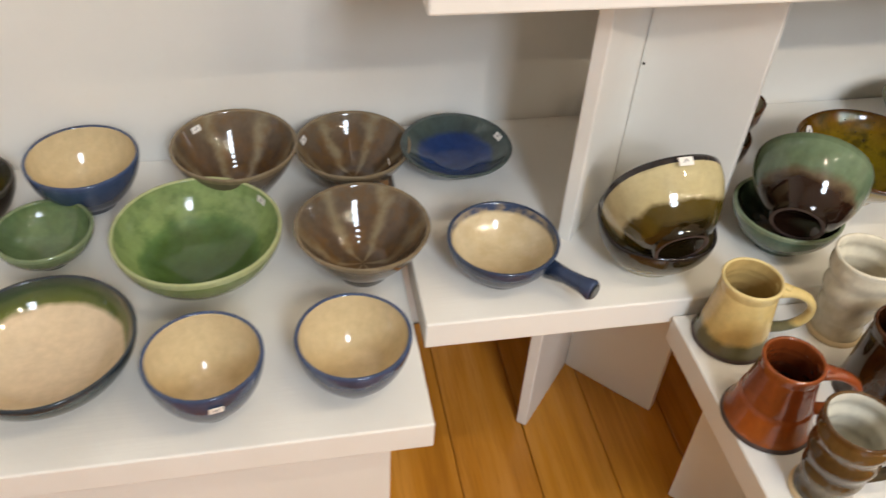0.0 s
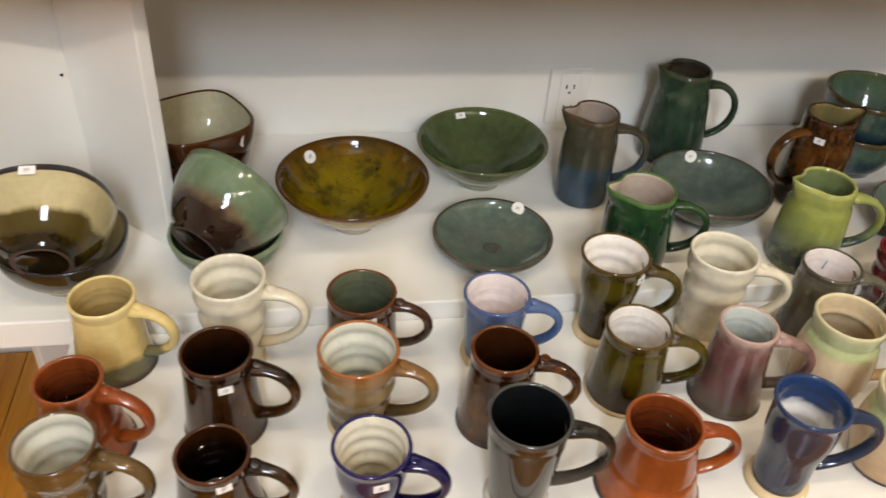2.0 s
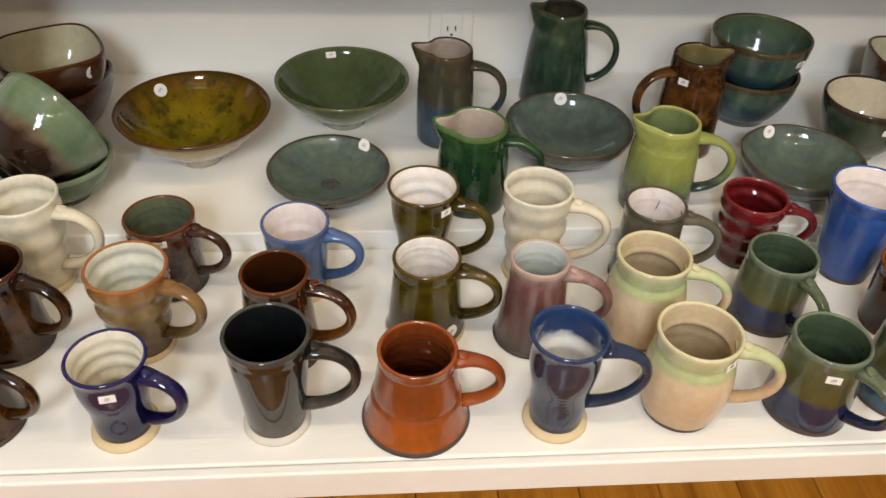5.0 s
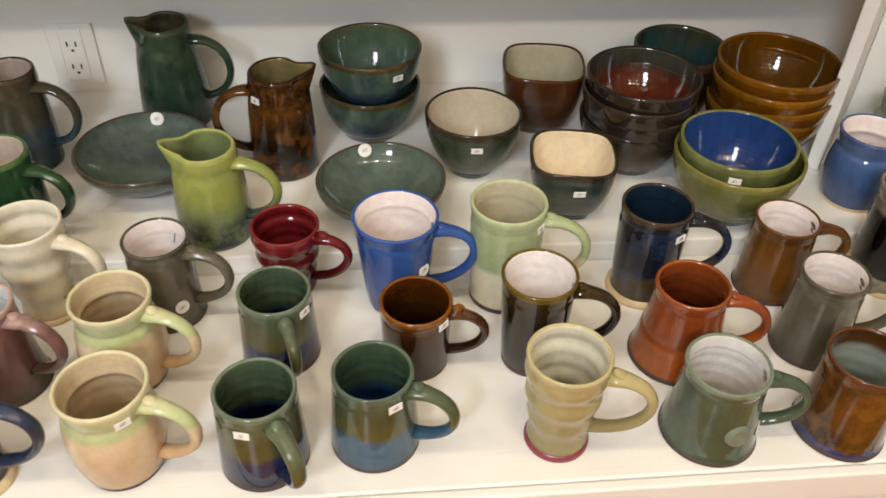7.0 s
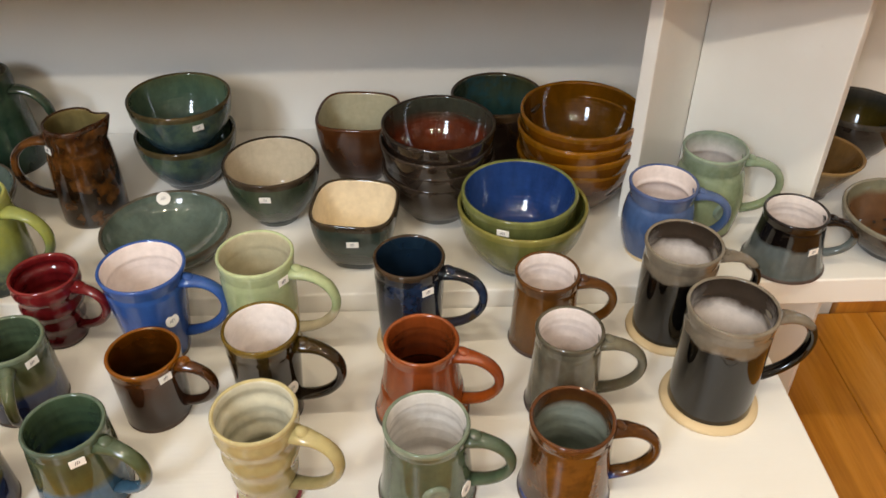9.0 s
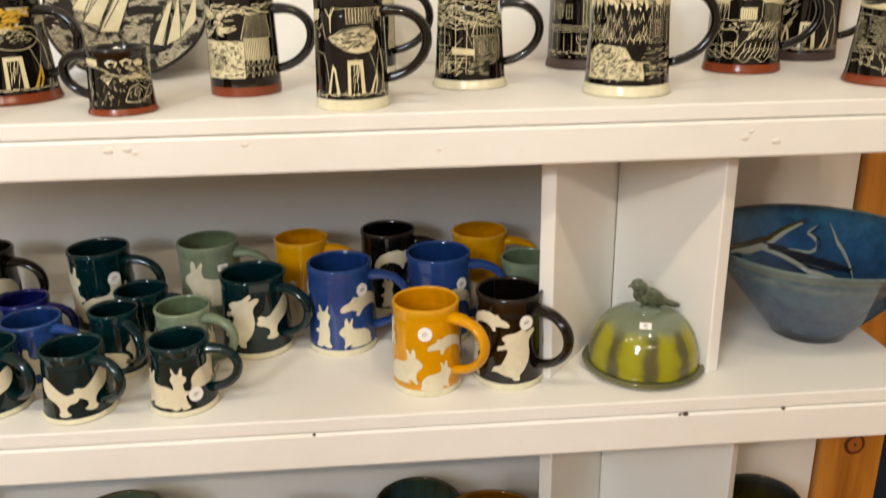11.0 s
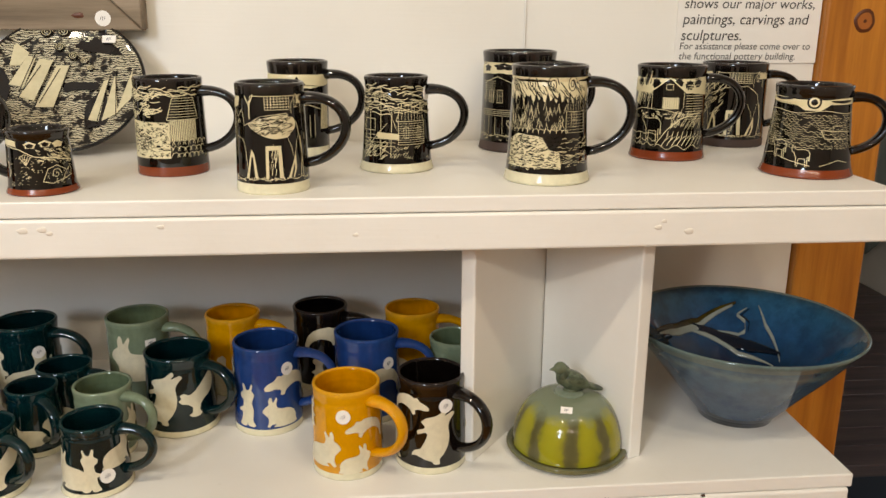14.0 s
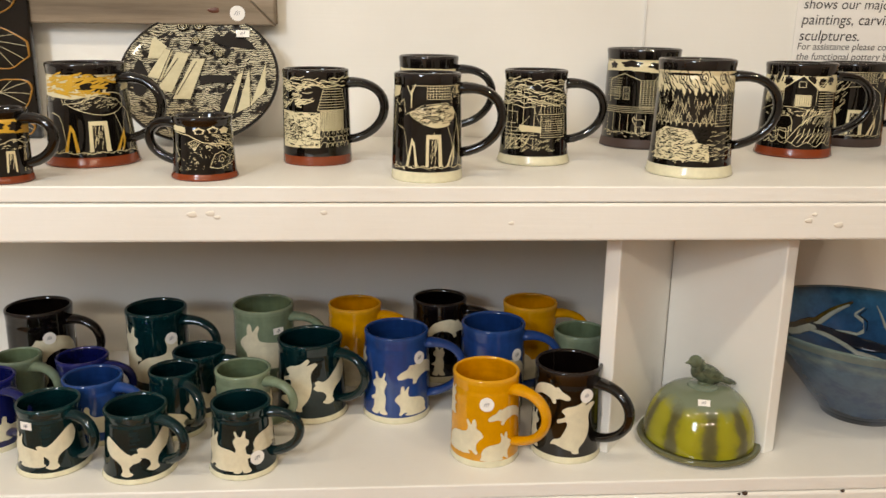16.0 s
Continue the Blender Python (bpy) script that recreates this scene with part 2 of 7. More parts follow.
finish("GREENBLUE", [(0, "36566E"), (0.4, "3E6482"), (0.5, "5E5C2C"), (0.72, "505A38"), (1, "566650")], [(0, "1E4478"), (0.3, "284E80"), (0.45, "40583E"), (1, "4E644A")], "5E7060", rings=0.05)
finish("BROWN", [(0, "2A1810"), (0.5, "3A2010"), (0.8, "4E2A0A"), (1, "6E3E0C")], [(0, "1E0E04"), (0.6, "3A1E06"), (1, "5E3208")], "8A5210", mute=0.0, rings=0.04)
finish("BRIGHTBLUE", [(0, "2A4A90"), (0.1, "2E54A0"), (1, "3460AE")], [(0, "D0B4AC"), (1, "E6CCC4")], "3A60B0", rough=0.12)
finish("SAGECREAM", [(0, "4A3A28"), (0.06, "D4CAAA"), (0.42, "DAD2B4"), (0.48, "A6B482"), (1, "B2BE8E")], [(0, "B4A888"), (1, "CCC4A4")], "BCC898", drip=0.05)
finish("BLACKWHITE", [(0, "4A443A"), (0.14, "3A3026"), (0.24, "1C150E"), (0.75, "2A1E10"), (1, "4A380E")], [(0, "DCC8C0"), (1, "EADAD2")], "6E5818", mute=0.0, rings=0.04)
finish("STRAW", [(0, "94885A"), (0.5, "A89C6A"), (1, "BCAE78")], [(0, "BAB8A4"), (1, "D6D0B8")], "C6B884", "PINK")
finish("MIDNIGHT", [(0, "4A3A22"), (0.3, "54462E"), (0.4, "1A2434"), (1, "22262A")], [(0, "101E30"), (1, "1C3044")], "4A3A2A", "TAN", blotch="26406A", drip=0.2)
finish("GREYGREEN", [(0, "4A5E48"), (0.5, "55664E"), (1, "5C6E58")], [(0, "B0A8A0"), (1, "C4BCB2")], "7E8C78", blotch="44503C")
finish("BROWNWHITE", [(0, "6A4418"), (0.6, "7A4E1C"), (1, "5E3A18")], [(0, "D4BAB0"), (1, "E6D0C8")], "6A4420", mute=0.0)
finish("BROWNBLUE", [(0, "24408A"), (0.09, "24408A"), (0.13, "3A2412"), (0.5, "6A4216"), (1, "4E2C12")], [(0, "7A8478"), (0.75, "98A096"), (0.85, "5A3A1C"), (1, "4A2A14")], "6A3E1C", drip=0.06, blotch="8A5A22", mute=0.0)
finish("BLACKRIM", [(0, "0C0A09"), (0.72, "0A0807"), (0.76, "241C14"), (0.79, "7A7060"), (0.93, "857C6E"), (1, "6A6052")], [(0, "D2BEB2"), (0.72, "D8C8BE"), (0.82, "4A3E34"), (1, "3A3028")], "8A8070", "TAN", drip=0.09, rough=0.06, rings=0.04)
finish("SAGE", [(0, "8A9A70"), (0.5, "94A27C"), (1, "8A9E86")], [(0, "BFAFA6"), (0.75, "CFC0B6"), (1, "8A9E88")], "8EA08C", blotch="6A7C58")
finish("BLACKGREY", [(0, "5E6A6C"), (0.5, "667072"), (0.58, "1A1412"), (1, "120E0E")], [(0, "CFB8AE"), (1, "E0CCC2")], "2A2220")
finish("JUGBLUE", [(0, "2E4A64"), (0.4, "3A5468"), (0.5, "54503E"), (1, "5A4E3A")], [(0, "A08E80"), (1, "BCA898")], "5A4A34", blotch="40463A")
finish("DEEPGREEN", [(0, "26362C"), (0.4, "36503C"), (0.8, "465A44"), (1, "3A4834")], [(0, "3A3A2A"), (1, "5A5240")], "46503A", blotch="22362A", amount=0.6)
finish("FORESTGREEN", [(0, "16321E"), (0.5, "20482A"), (1, "345A30")], [(0, "B8A493"), (1, "CDBBAA")], "55783E", blotch="14301E")
finish("JUGBROWN", [(0, "2E2218"), (0.4, "22180F"), (0.6, "5A3410"), (1, "3E220E")], [(0, "7A7A58"), (1, "8A7A48")], "4A280E", blotch="8A5418", drip=0.2, rough=0.06)
finish("LIME", [(0, "2E3A3A"), (0.22, "384A46"), (0.34, "74825A"), (0.55, "98A04A"), (1, "A2A650")], [(0, "56705A"), (1, "86925A")], "AAAE60", blotch="86945A")
finish("AMBER", [(0, "C4B8A4"), (0.5, "C8BAA2"), (0.8, "A88E48"), (1, "7A5E12")], [(0, "7E6E0A"), (0.5, "8A7408"), (0.8, "7A5A0A"), (1, "5A3808")], "5E3A0E", inblotch="453A0C", inspeck="120E06", rough=0.06, mute=0.0, amount=0.85)
finish("GREENBOWL", [(0, "A2A890"), (0.7, "8E9678"), (1, "56643A")], [(0, "4C5C36"), (0.8, "56663C"), (1, "5C6A3E")], "6E7248", rough=0.1)
finish("GREYPLATE", [(0, "4E5852"), (1, "5C6860")], [(0, "5C6A60"), (0.7, "64746A"), (1, "6A786E")], "5E5648", inblotch="4C5A52", rough=0.05)
finish("TEALBOWL", [(0, "26384E"), (0.3, "3A5462"), (0.6, "526C5C"), (1, "5E6E50")], [(0, "141E48"), (0.2, "1A2850"), (0.3, "4E645A"), (0.8, "5A7058"), (1, "66704C")], "5A4E30", blotch="2A4452", inblotch="46604E", amount=0.7, drip=0.16)
finish("ROUNDGREEN", [(0, "2E382E"), (0.5, "42523E"), (1, "46523E")], [(0, "D2C2A4"), (1, "DED0B4")], "463A2C")
finish("SQBROWN", [(0, "3A2010"), (0.6, "5A3214"), (1, "5A3012")], [(0, "B4AC8C"), (1, "C6BE9E")], "5E3414")
finish("SQGREEN", [(0, "2A342A"), (0.5, "42524A"), (1, "3E4C44")], [(0, "E6D2AC"), (1, "EEDCBA")], "463A2A")
finish("TEALDARK", [(0, "2E2018"), (1, "3A2A20")], [(0, "16383E"), (0.5, "284A48"), (1, "46482C")], "4A3824", inblotch="1E5060")
finish("BROWNSTACK", [(0, "4A4438"), (0.5, "3A2E26"), (1, "34281F")], [(0, "6E2C10"), (0.55, "6A2A10"), (0.75, "46463A"), (1, "4A4E42")], "3A3028")
finish("AMBERSTACK", [(0, "7E5010"), (0.5, "623608"), (1, "784808")], [(0, "603C04"), (1, "724608")], "8A5A10", mute=0.0)
finish("NESTOUT", [(0, "2E4274"), (0.06, "6A7038"), (1, "76783C")], [(0, "5E6632"), (1, "6E7236")], "8A8440")
finish("NESTIN", [(0, "5E6A38"), (1, "6E7440")], [(0, "22407E"), (1, "2A4A8A")], "7E8448", rough=0.13)
finish("DARKBOWL", [(0, "241A14"), (1, "3A3028")], [(0, "4A3E10"), (0.6, "42380F"), (0.8, "3A3A34"), (1, "5A5650")], "4A463E")
finish("BROWNBOWL", [(0, "5A4830"), (1, "8A6A3C")], [(0, "6A4A22"), (1, "7A5A2C")], "9A7A4A")
finish("COLANDER", [(0, "2A221E"), (0.3, "32261E"), (1, "5A4E40")], [(0, "5A3A20"), (0.6, "6A4A2E"), (0.75, "7E7C66"), (1, "868670")], "8A8676")
finish("GREENLOW", [(0, "4E6650"), (1, "5E7A60")], [(0, "2A2018"), (1, "4E6650")], "8A9A7A")
finish("GREENUP", [(0, "2A1A12"), (0.3, "341E14"), (0.4, "6A5A42"), (0.5, "6A7E60"), (1, "748A6C")], [(0, "6A7E60"), (1, "6A7E60")], "6A7E60", "DARK", drip=0.16)
finish("OVALLOW", [(0, "C8BC98"), (0.3, "A89C70"), (0.6, "4A4018"), (1, "2E2622")], [(0, "4A4018"), (1, "B8A878")], "2E2624")
finish("OVALUP", [(0, "1E150C"), (0.14, "2E240A"), (0.2, "54460E"), (0.38, "5A4A10"), (0.46, "C2B484"), (0.86, "CCBE90"), (1, "4A4440")], [(0, "C0B080"), (1, "C0B080")], "3E3A3C", "DARK", drip=0.12)
finish("PANBLUE", [(0, "26344E"), (1, "3A4E72")], [(0, "D4C098"), (0.74, "DCCAA4"), (0.82, "3A4E72"), (1, "40567C")], "3A4C6C", drip=0.04, inblotch="C4AC80")
finish("BLUEDISH", [(0, "2A3238"), (1, "4A5654")], [(0, "22407C"), (0.55, "284682"), (0.66, "4A5C5C"), (1, "566662")], "566260", rough=0.05)
finish("BROWNRAY", [(0, "4A3C30"), (1, "7A6A56")], [(0, "64503C"), (0.5, "6A5643"), (0.9, "786A58"), (1, "7E7060")], "8E7C60", rays="AC9E7C", inblotch="7A5626")
finish("GREENBIG", [(0, "506A38"), (1, "8A9A5C")], [(0, "425E2A"), (0.3, "4E6C30"), (0.42, "66864A"), (0.5, "8CA462"), (1, "96AC6E")], "B0B882", inblotch="466638", amount=0.4)
finish("BLUECREAM", [(0, "2A385A"), (1, "40567C")], [(0, "D6BE90"), (1, "DCC79C")], "45587E", drip=0.02)
finish("GREENSMALL", [(0, "5C7048"), (1, "6E8458")], [(0, "728A5E"), (1, "667E54")], "80926A")
finish("BIGDISH", [(0, "2E3A3C"), (1, "46585A")], [(0, "DFC6A2"), (0.52, "E2CBA8"), (0.6, "66702E"), (0.85, "46563E"), (1, "3E4E4A")], "34404A", drip=0.06)
# rabbit and carved mugs: insides in darker outside tones, darkest at the floor
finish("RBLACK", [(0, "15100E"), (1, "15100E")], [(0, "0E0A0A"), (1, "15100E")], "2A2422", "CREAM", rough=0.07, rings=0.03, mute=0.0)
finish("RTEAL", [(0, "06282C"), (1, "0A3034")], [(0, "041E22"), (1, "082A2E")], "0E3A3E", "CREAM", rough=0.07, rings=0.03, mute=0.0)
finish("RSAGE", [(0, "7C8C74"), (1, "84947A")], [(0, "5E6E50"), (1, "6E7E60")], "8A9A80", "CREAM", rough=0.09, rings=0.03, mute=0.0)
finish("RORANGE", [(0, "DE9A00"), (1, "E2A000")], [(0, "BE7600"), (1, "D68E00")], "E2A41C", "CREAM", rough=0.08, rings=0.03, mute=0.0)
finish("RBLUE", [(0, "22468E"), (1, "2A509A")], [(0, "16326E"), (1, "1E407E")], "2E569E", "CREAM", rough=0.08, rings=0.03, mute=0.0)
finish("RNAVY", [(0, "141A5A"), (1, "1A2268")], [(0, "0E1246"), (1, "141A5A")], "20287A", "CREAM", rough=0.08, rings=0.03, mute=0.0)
finish("CARVEDRED", [(0, "171310"), (1, "171310")], [(0, "0E0B0A"), (1, "171310")], "2A2422", "RED", rough=0.07, rings=0.03)
finish("CARVEDCREAM", [(0, "171310"), (1, "171310")], [(0, "0E0B0A"), (1, "171310")], "2A2422", "CREAM", rough=0.07, rings=0.03)
finish("CARVEDDARK", [(0, "171310"), (1, "171310")], [(0, "0E0B0A"), (1, "171310")], "2A2422", "DARK", rough=0.07, rings=0.03)
finish("BIGBLUE", [(0, "1A2630"), (0.1, "22323E"), (0.13, "46607C"), (0.45, "526A84"), (0.72, "4C708C"), (0.8, "6E8890"), (0.9, "3E6A86"), (1, "4A6E76")], [(0, "22264A"), (0.28, "1E2A4A"), (0.4, "1E4468"), (0.65, "265E90"), (0.9, "2E6C94"), (1, "345664")], "6A7E7C", blotch="2E4468", inblotch="1A3C58", rough=0.06, drip=0.07)
finish("DOME", [(0, "7E7A3A"), (0.85, "74724A"), (1, "6A7058")], [(0, "74724A"), (1, "74724A")], "86803C", rays="8E8A2A", rough=0.08)


# ---- mesh helpers ----
def part(name, bm, material, parent=None, label="", smooth=False):
    """Links a bmesh as one mesh object under a thing or a part; material may be several slots."""
    me = bpy.data.meshes.new(name)
    bmesh.ops.recalc_face_normals(bm, faces=bm.faces[:])
    if smooth:
        for f in bm.faces:
            f.smooth = True
    bm.to_mesh(me)
    bm.free()
    for m in material if isinstance(material, tuple) else (material,):
        me.materials.append(m)
    ob = new(name, me)
    ob.parent = parent
    if label:
        ob["label"] = label
    return ob


def thing(name, x, y, z, turn=0.0):
    ob = new(name)
    ob.empty_display_size = 0.05
    ob.matrix_basis = pose(x, y, z, 0, 0, turn)
    return ob


def box_bm(x0, x1, y0, y1, z0, z1, bevel=0.003, seg=2):
    bm = bmesh.new()
    bmesh.ops.create_cube(bm, size=1)
    for v in bm.verts:
        v.co = Vector((x0 if v.co.x < 0 else x1, y0 if v.co.y < 0 else y1, z0 if v.co.z < 0 else z1))
    if bevel:
        bmesh.ops.bevel(bm, geom=bm.edges[:], offset=bevel, segments=seg, affect="EDGES", profile=0.5)
    return bm


def disc_bm(r, thick, seg=24):
    bm = bmesh.new()
    bmesh.ops.create_cone(bm, cap_ends=True, segments=seg, radius1=r, radius2=r, depth=thick)
    return bm


def lathe(rings, seg=56, square=0.0, tip=0.0, spout=None, rim_from=0.8, wob=0.006, seed=0):
    """Rings of (radius, height, slot) turned about z. square: how far the plan is squared; spout: (angle, reach)."""
    bm = bmesh.new()
    top = max(z for _, z, _ in rings)
    rows = []
    for r, z, slot in rings:
        row = []
        if r < 1e-5:
            row = [bm.verts.new((0, 0, z))]
        else:
            for i in range(seg):
                a = 2 * math.pi * i / seg
                q = r
                if square:
                    c, s = abs(math.cos(a + 0.15)), abs(math.sin(a + 0.15))
                    sq = 1.0 / (c ** 4 + s ** 4) ** 0.25
                    q *= 1 + square * (sq - 1.08)
                q *= 1 + wob * noise.noise(Vector((math.cos(a) * 1.3 + seed * 3.1, math.sin(a) * 1.3, z * 14)))
                zz = z
                if spout:
                    d = (a - spout[0] + math.pi) % (2 * math.pi) - math.pi
                    up = max(0.0, (z / top - 0.72) / 0.28)
                    k = math.exp(-(d / 0.3) ** 2)
                    q += spout[1] * k * up ** 1.5
                    q -= spout[1] * 0.25 * math.exp(-((abs(d) - 0.75) / 0.3) ** 2) * up
                    zz += 0.006 * k * up ** 3
                zz += tip * q * math.cos(a) * (z / top)
                row.append(bm.verts.new((q * math.cos(a), q * math.sin(a), zz)))
        rows.append(row)
    for k in range(len(rows) - 1):
        a, b, slot = rows[k], rows[k + 1], rings[k + 1][2]
        for i in range(seg):
            j = (i + 1) % seg
            if len(a) == 1 and len(b) == 1:
                continue
            if len(a) == 1:
                f = bm.faces.new((a[0], b[j], b[i]))
            elif len(b) == 1:
                f = bm.faces.new((a[i], a[j], b[0]))
            else:
                f = bm.faces.new((a[i], a[j], b[j], b[i]))
            f.material_index = slot
            f.smooth = True
    return bm


def mug_radius(shape, u, rb, rr):
    """Outer radius at the fraction u of the height."""
    lip = 0.0011 * math.exp(-((1 - u) / 0.05) ** 2) - 0.0011 * math.exp(-((u - 0.87) / 0.022) ** 2)
    if shape in ("bell", "skirt"):
        r = rb + (rr - rb) * min(1.0, u * 1.25) ** 0.75 + 0.0016 * math.exp(-(u / 0.06) ** 2) + lip
        if shape == "skirt":
            r += 0.0016 / (1 + math.exp((u - 0.4) / 0.012)) - 0.0012 * math.exp(-((u - 0.42) / 0.015) ** 2)
        return r
    if shape == "ridged":
        return rb + (rr - rb) * u ** 0.8 + 0.0015 * math.sin(u * 24) - 0.0018 * math.exp(-((u - 0.3) / 0.1) ** 2) + 0.0016 * math.exp(-((1 - u) / 0.07) ** 2)
    if shape == "waist":
        return rb * 0.92 + (rr - rb * 0.92) * u ** 1.15 + 0.001 * math.sin(u * 12) + 0.0016 * math.exp(-((1 - u) / 0.06) ** 2)
    if shape == "barrel":
        return rb + (rr - rb) * u + 0.007 * math.sin(math.pi * min(1, u / 0.78)) - 0.0026 * math.exp(-((u - 0.8) / 0.04) ** 2) + lip
    if shape == "taper":
        return rb + (rr - rb) * u ** 0.7 + 1.6 * lip
    return rb + (rr - rb) * u + 0.6 * lip


def sweep(points, widths, thicks, side, seg=10):
    """A strap of oval section along points; side: the direction across it."""
    bm = bmesh.new()
    rows = []
    n = len(points)
    for i, p in enumerate(points):
        t = (points[min(n - 1, i + 1)] - points[max(0, i - 1)]).normalized()
        s = side.normalized()
        o = t.cross(s).normalized()
        rows.append([bm.verts.new(p + s * (widths[i] * math.cos(a)) + o * (thicks[i] * math.sin(a))) for a in (2 * math.pi * k / seg for k in range(seg))])
    for a, b in zip(rows, rows[1:]):
        for k in range(seg):
            f = bm.faces.new((a[k], a[(k + 1) % seg], b[(k + 1) % seg], b[k]))
            f.smooth = True
    bm.faces.new(rows[0]), bm.faces.new(rows[-1])
    return bm


def handle_bm(r_up, r_low, z_up, z_low, reach, turn, w=0.0075):
    pts, ws, ts = [], [], []
    p0, p3 = Vector((r_up - 0.004, 0, z_up)), Vector((r_low - 0.003, 0, z_low))
    p1, p2 = Vector((r_up + reach * 1.25, 0, z_up + 0.011)), Vector((r_low + reach * 1.2, 0, z_low + (z_up - z_low) * 0.12))
    rot = Matrix.Rotation(turn, 3, "Z")
    for i in range(19):
        u = i / 18
        p = p0 * (1 - u) ** 3 + p1 * 3 * u * (1 - u) ** 2 + p2 * 3 * u * u * (1 - u) + p3 * u ** 3
        pts.append(rot @ p)
        end = 1 + 0.45 * math.exp(-(u / 0.1) ** 2) + 0.25 * math.exp(-((1 - u) / 0.1) ** 2)
        ws.append(w * 1.1 * end * (1 - 0.18 * u))
        ts.append(0.0054 * (1 + 0.3 * math.exp(-(u / 0.1) ** 2)))
    return sweep(pts, ws, ts, rot @ Vector((0, 1, 0)))


def patch_bm(shape, radius_at, a0, z0, lift=0.0006, flip=False, size=1.0):
    """A flat outline of (across, up) in metres, laid on the round wall at angle a0 and height z0, in thin rows of quads."""
    bm = bmesh.new()
    pts = [((-x if flip else x) * size, y * size) for x, y in shape]

    def crossings(z):
        return sorted(p[0] + (q[0] - p[0]) * (z - p[1]) / (q[1] - p[1]) for p, q in zip(pts, pts[1:] + pts[:1]) if (p[1] <= z) != (q[1] <= z))

    def on(x, z):
        r = radius_at(z0 + z) + lift
        return bm.verts.new((r * math.cos(a0 + x / r), r * math.sin(a0 + x / r), z0 + z))

    low, high = min(y for _, y in pts), max(y for _, y in pts)
    rows = max(2, math.ceil((high - low) / 0.0009))
    for k in range(rows):
        za, zb = low + (high - low) * k / rows, low + (high - low) * (k + 1) / rows
        xm = crossings((za + zb) / 2)
        xa, xb = crossings(za + 1e-7), crossings(zb - 1e-7)
        if not len(xa) == len(xb) == len(xm):
            xa = xb = xm
        for i in range(0, len(xa) - 1, 2):
            n = max(1, math.ceil(max(xa[i + 1] - xa[i], xb[i + 1] - xb[i]) / 0.002))
            lower = [on(xa[i] + (xa[i + 1] - xa[i]) * j / n, za) for j in range(n + 1)]
            upper = [on(xb[i] + (xb[i + 1] - xb[i]) * j / n, zb) for j in range(n + 1)]
            for j in range(n):
                bm.faces.new((lower[j], lower[j + 1], upper[j + 1], upper[j]))
    bmesh.ops.remove_doubles(bm, verts=bm.verts[:], dist=0.000002)
    return bm


def merge(into, other):
    me = bpy.data.meshes.new("tmp")
    other.to_mesh(me)
    other.free()
    into.from_mesh(me)
    bpy.data.meshes.remove(me)


def ribbons(bm, lines, radius_at, width=0.0009, lift=0.0005):
    """Incised lines: each a run of (angle, height) on the round wall, as a thin strip."""
    for line in lines:
        prev = None
        for i, (a, z) in enumerate(line):
            b = line[min(i + 1, len(line) - 1)]
            c = line[max(i - 1, 0)]
            r = radius_at(z) + lift
            dx, dz = (b[0] - c[0]) * r, b[1] - c[1]
            ln = math.hypot(dx, dz) or 1.0
            nx, nz = -dz / ln * width / 2, dx / ln * width / 2
            row = []
            for s in (-1, 1):
                aa, zz = a + s * nx / r, z + s * nz
                row.append(bm.verts.new((r * math.cos(aa), r * math.sin(aa), zz)))
            if prev:
                bm.faces.new((prev[0], prev[1], row[1], row[0]))
            prev = row


def sticker(parent, place, normal, round_one=True, size=0.009, ink=INK):
    """A price sticker with a few pen marks, laid on a surface."""
    q = Vector(normal).to_track_quat("Z", "Y").to_matrix().to_4x4()
    m = Matrix.Translation(place) @ q
    bm = disc_bm(size, 0.0008) if round_one else box_bm(-size, size, -size * 0.6, size * 0.6, -0.0004, 0.0004, 0)
    ob = part("price_sticker", bm, PAPER, parent, "white paper price sticker")
    ob.matrix_basis = m
    bm = bmesh.new()
    for k, (u, v, l) in enumerate(((-0.4, 0.1, 0.35), (0.0, 0.05, 0.45), (0.42, 0.1, 0.3))):
        t = box_bm(u * size * 0.6 - 0.0003, u * size * 0.6 + 0.0003, (v - l) * size * 0.7, (v + l) * size * 0.7, 0.0005, 0.0008, 0)
        bmesh.ops.rotate(t, verts=t.verts[:], cent=(u * size, v * size, 0), matrix=Matrix.Rotation(0.16 * (k - 1) - 0.2, 3, "Z"))
        merge(bm, t)
    part("ink_mark", bm, ink, ob)
    return ob


# ---- pots ----
def body_rings(shape, rb, rr, h, wall=0.0042, foot=0.05, floor=0.008):
    n = 44
    out = [(0.0, 0.002, 3), (rb * 0.8, 0.002, 3), (rb * 0.84, 0.0, 3), (rb * 0.98, 0.0, 3)]
    for i in range(n + 1):
        u = i / n
        slot = 3 if u * h < foot * h * 0.999 and u < foot else 0
        out.append((mug_radius(shape, u, rb, rr), 0.0015 + u * (h - 0.0035), 2 if u > 0.965 else slot))
    r = mug_radius(shape, 1, rb, rr)
    out += [(r - wall * 0.25, h - 0.0004, 2), (r - wall * 0.6, h, 2), (r - wall, h - 0.0016, 2)]
    thrown = 0.0011 if shape in ("ridged", "waist") else 0.0003
    for i in range(n - 1, -1, -1):
        u = i / n
        z = 0.0015 + u * (h - 0.0035)
        if z < floor + 0.004:
            break
        out.append((mug_radius(shape, u, rb, rr) - wall + thrown * math.sin(u * 38) * min(1.0, (1 - u) * 6), z, 1))
    q = out[-1][0]
    out += [(q * 0.9, floor + 0.0012, 1), (q * 0.6, floor, 1), (0.0, floor, 1)]
    return out


COUNT = [0]


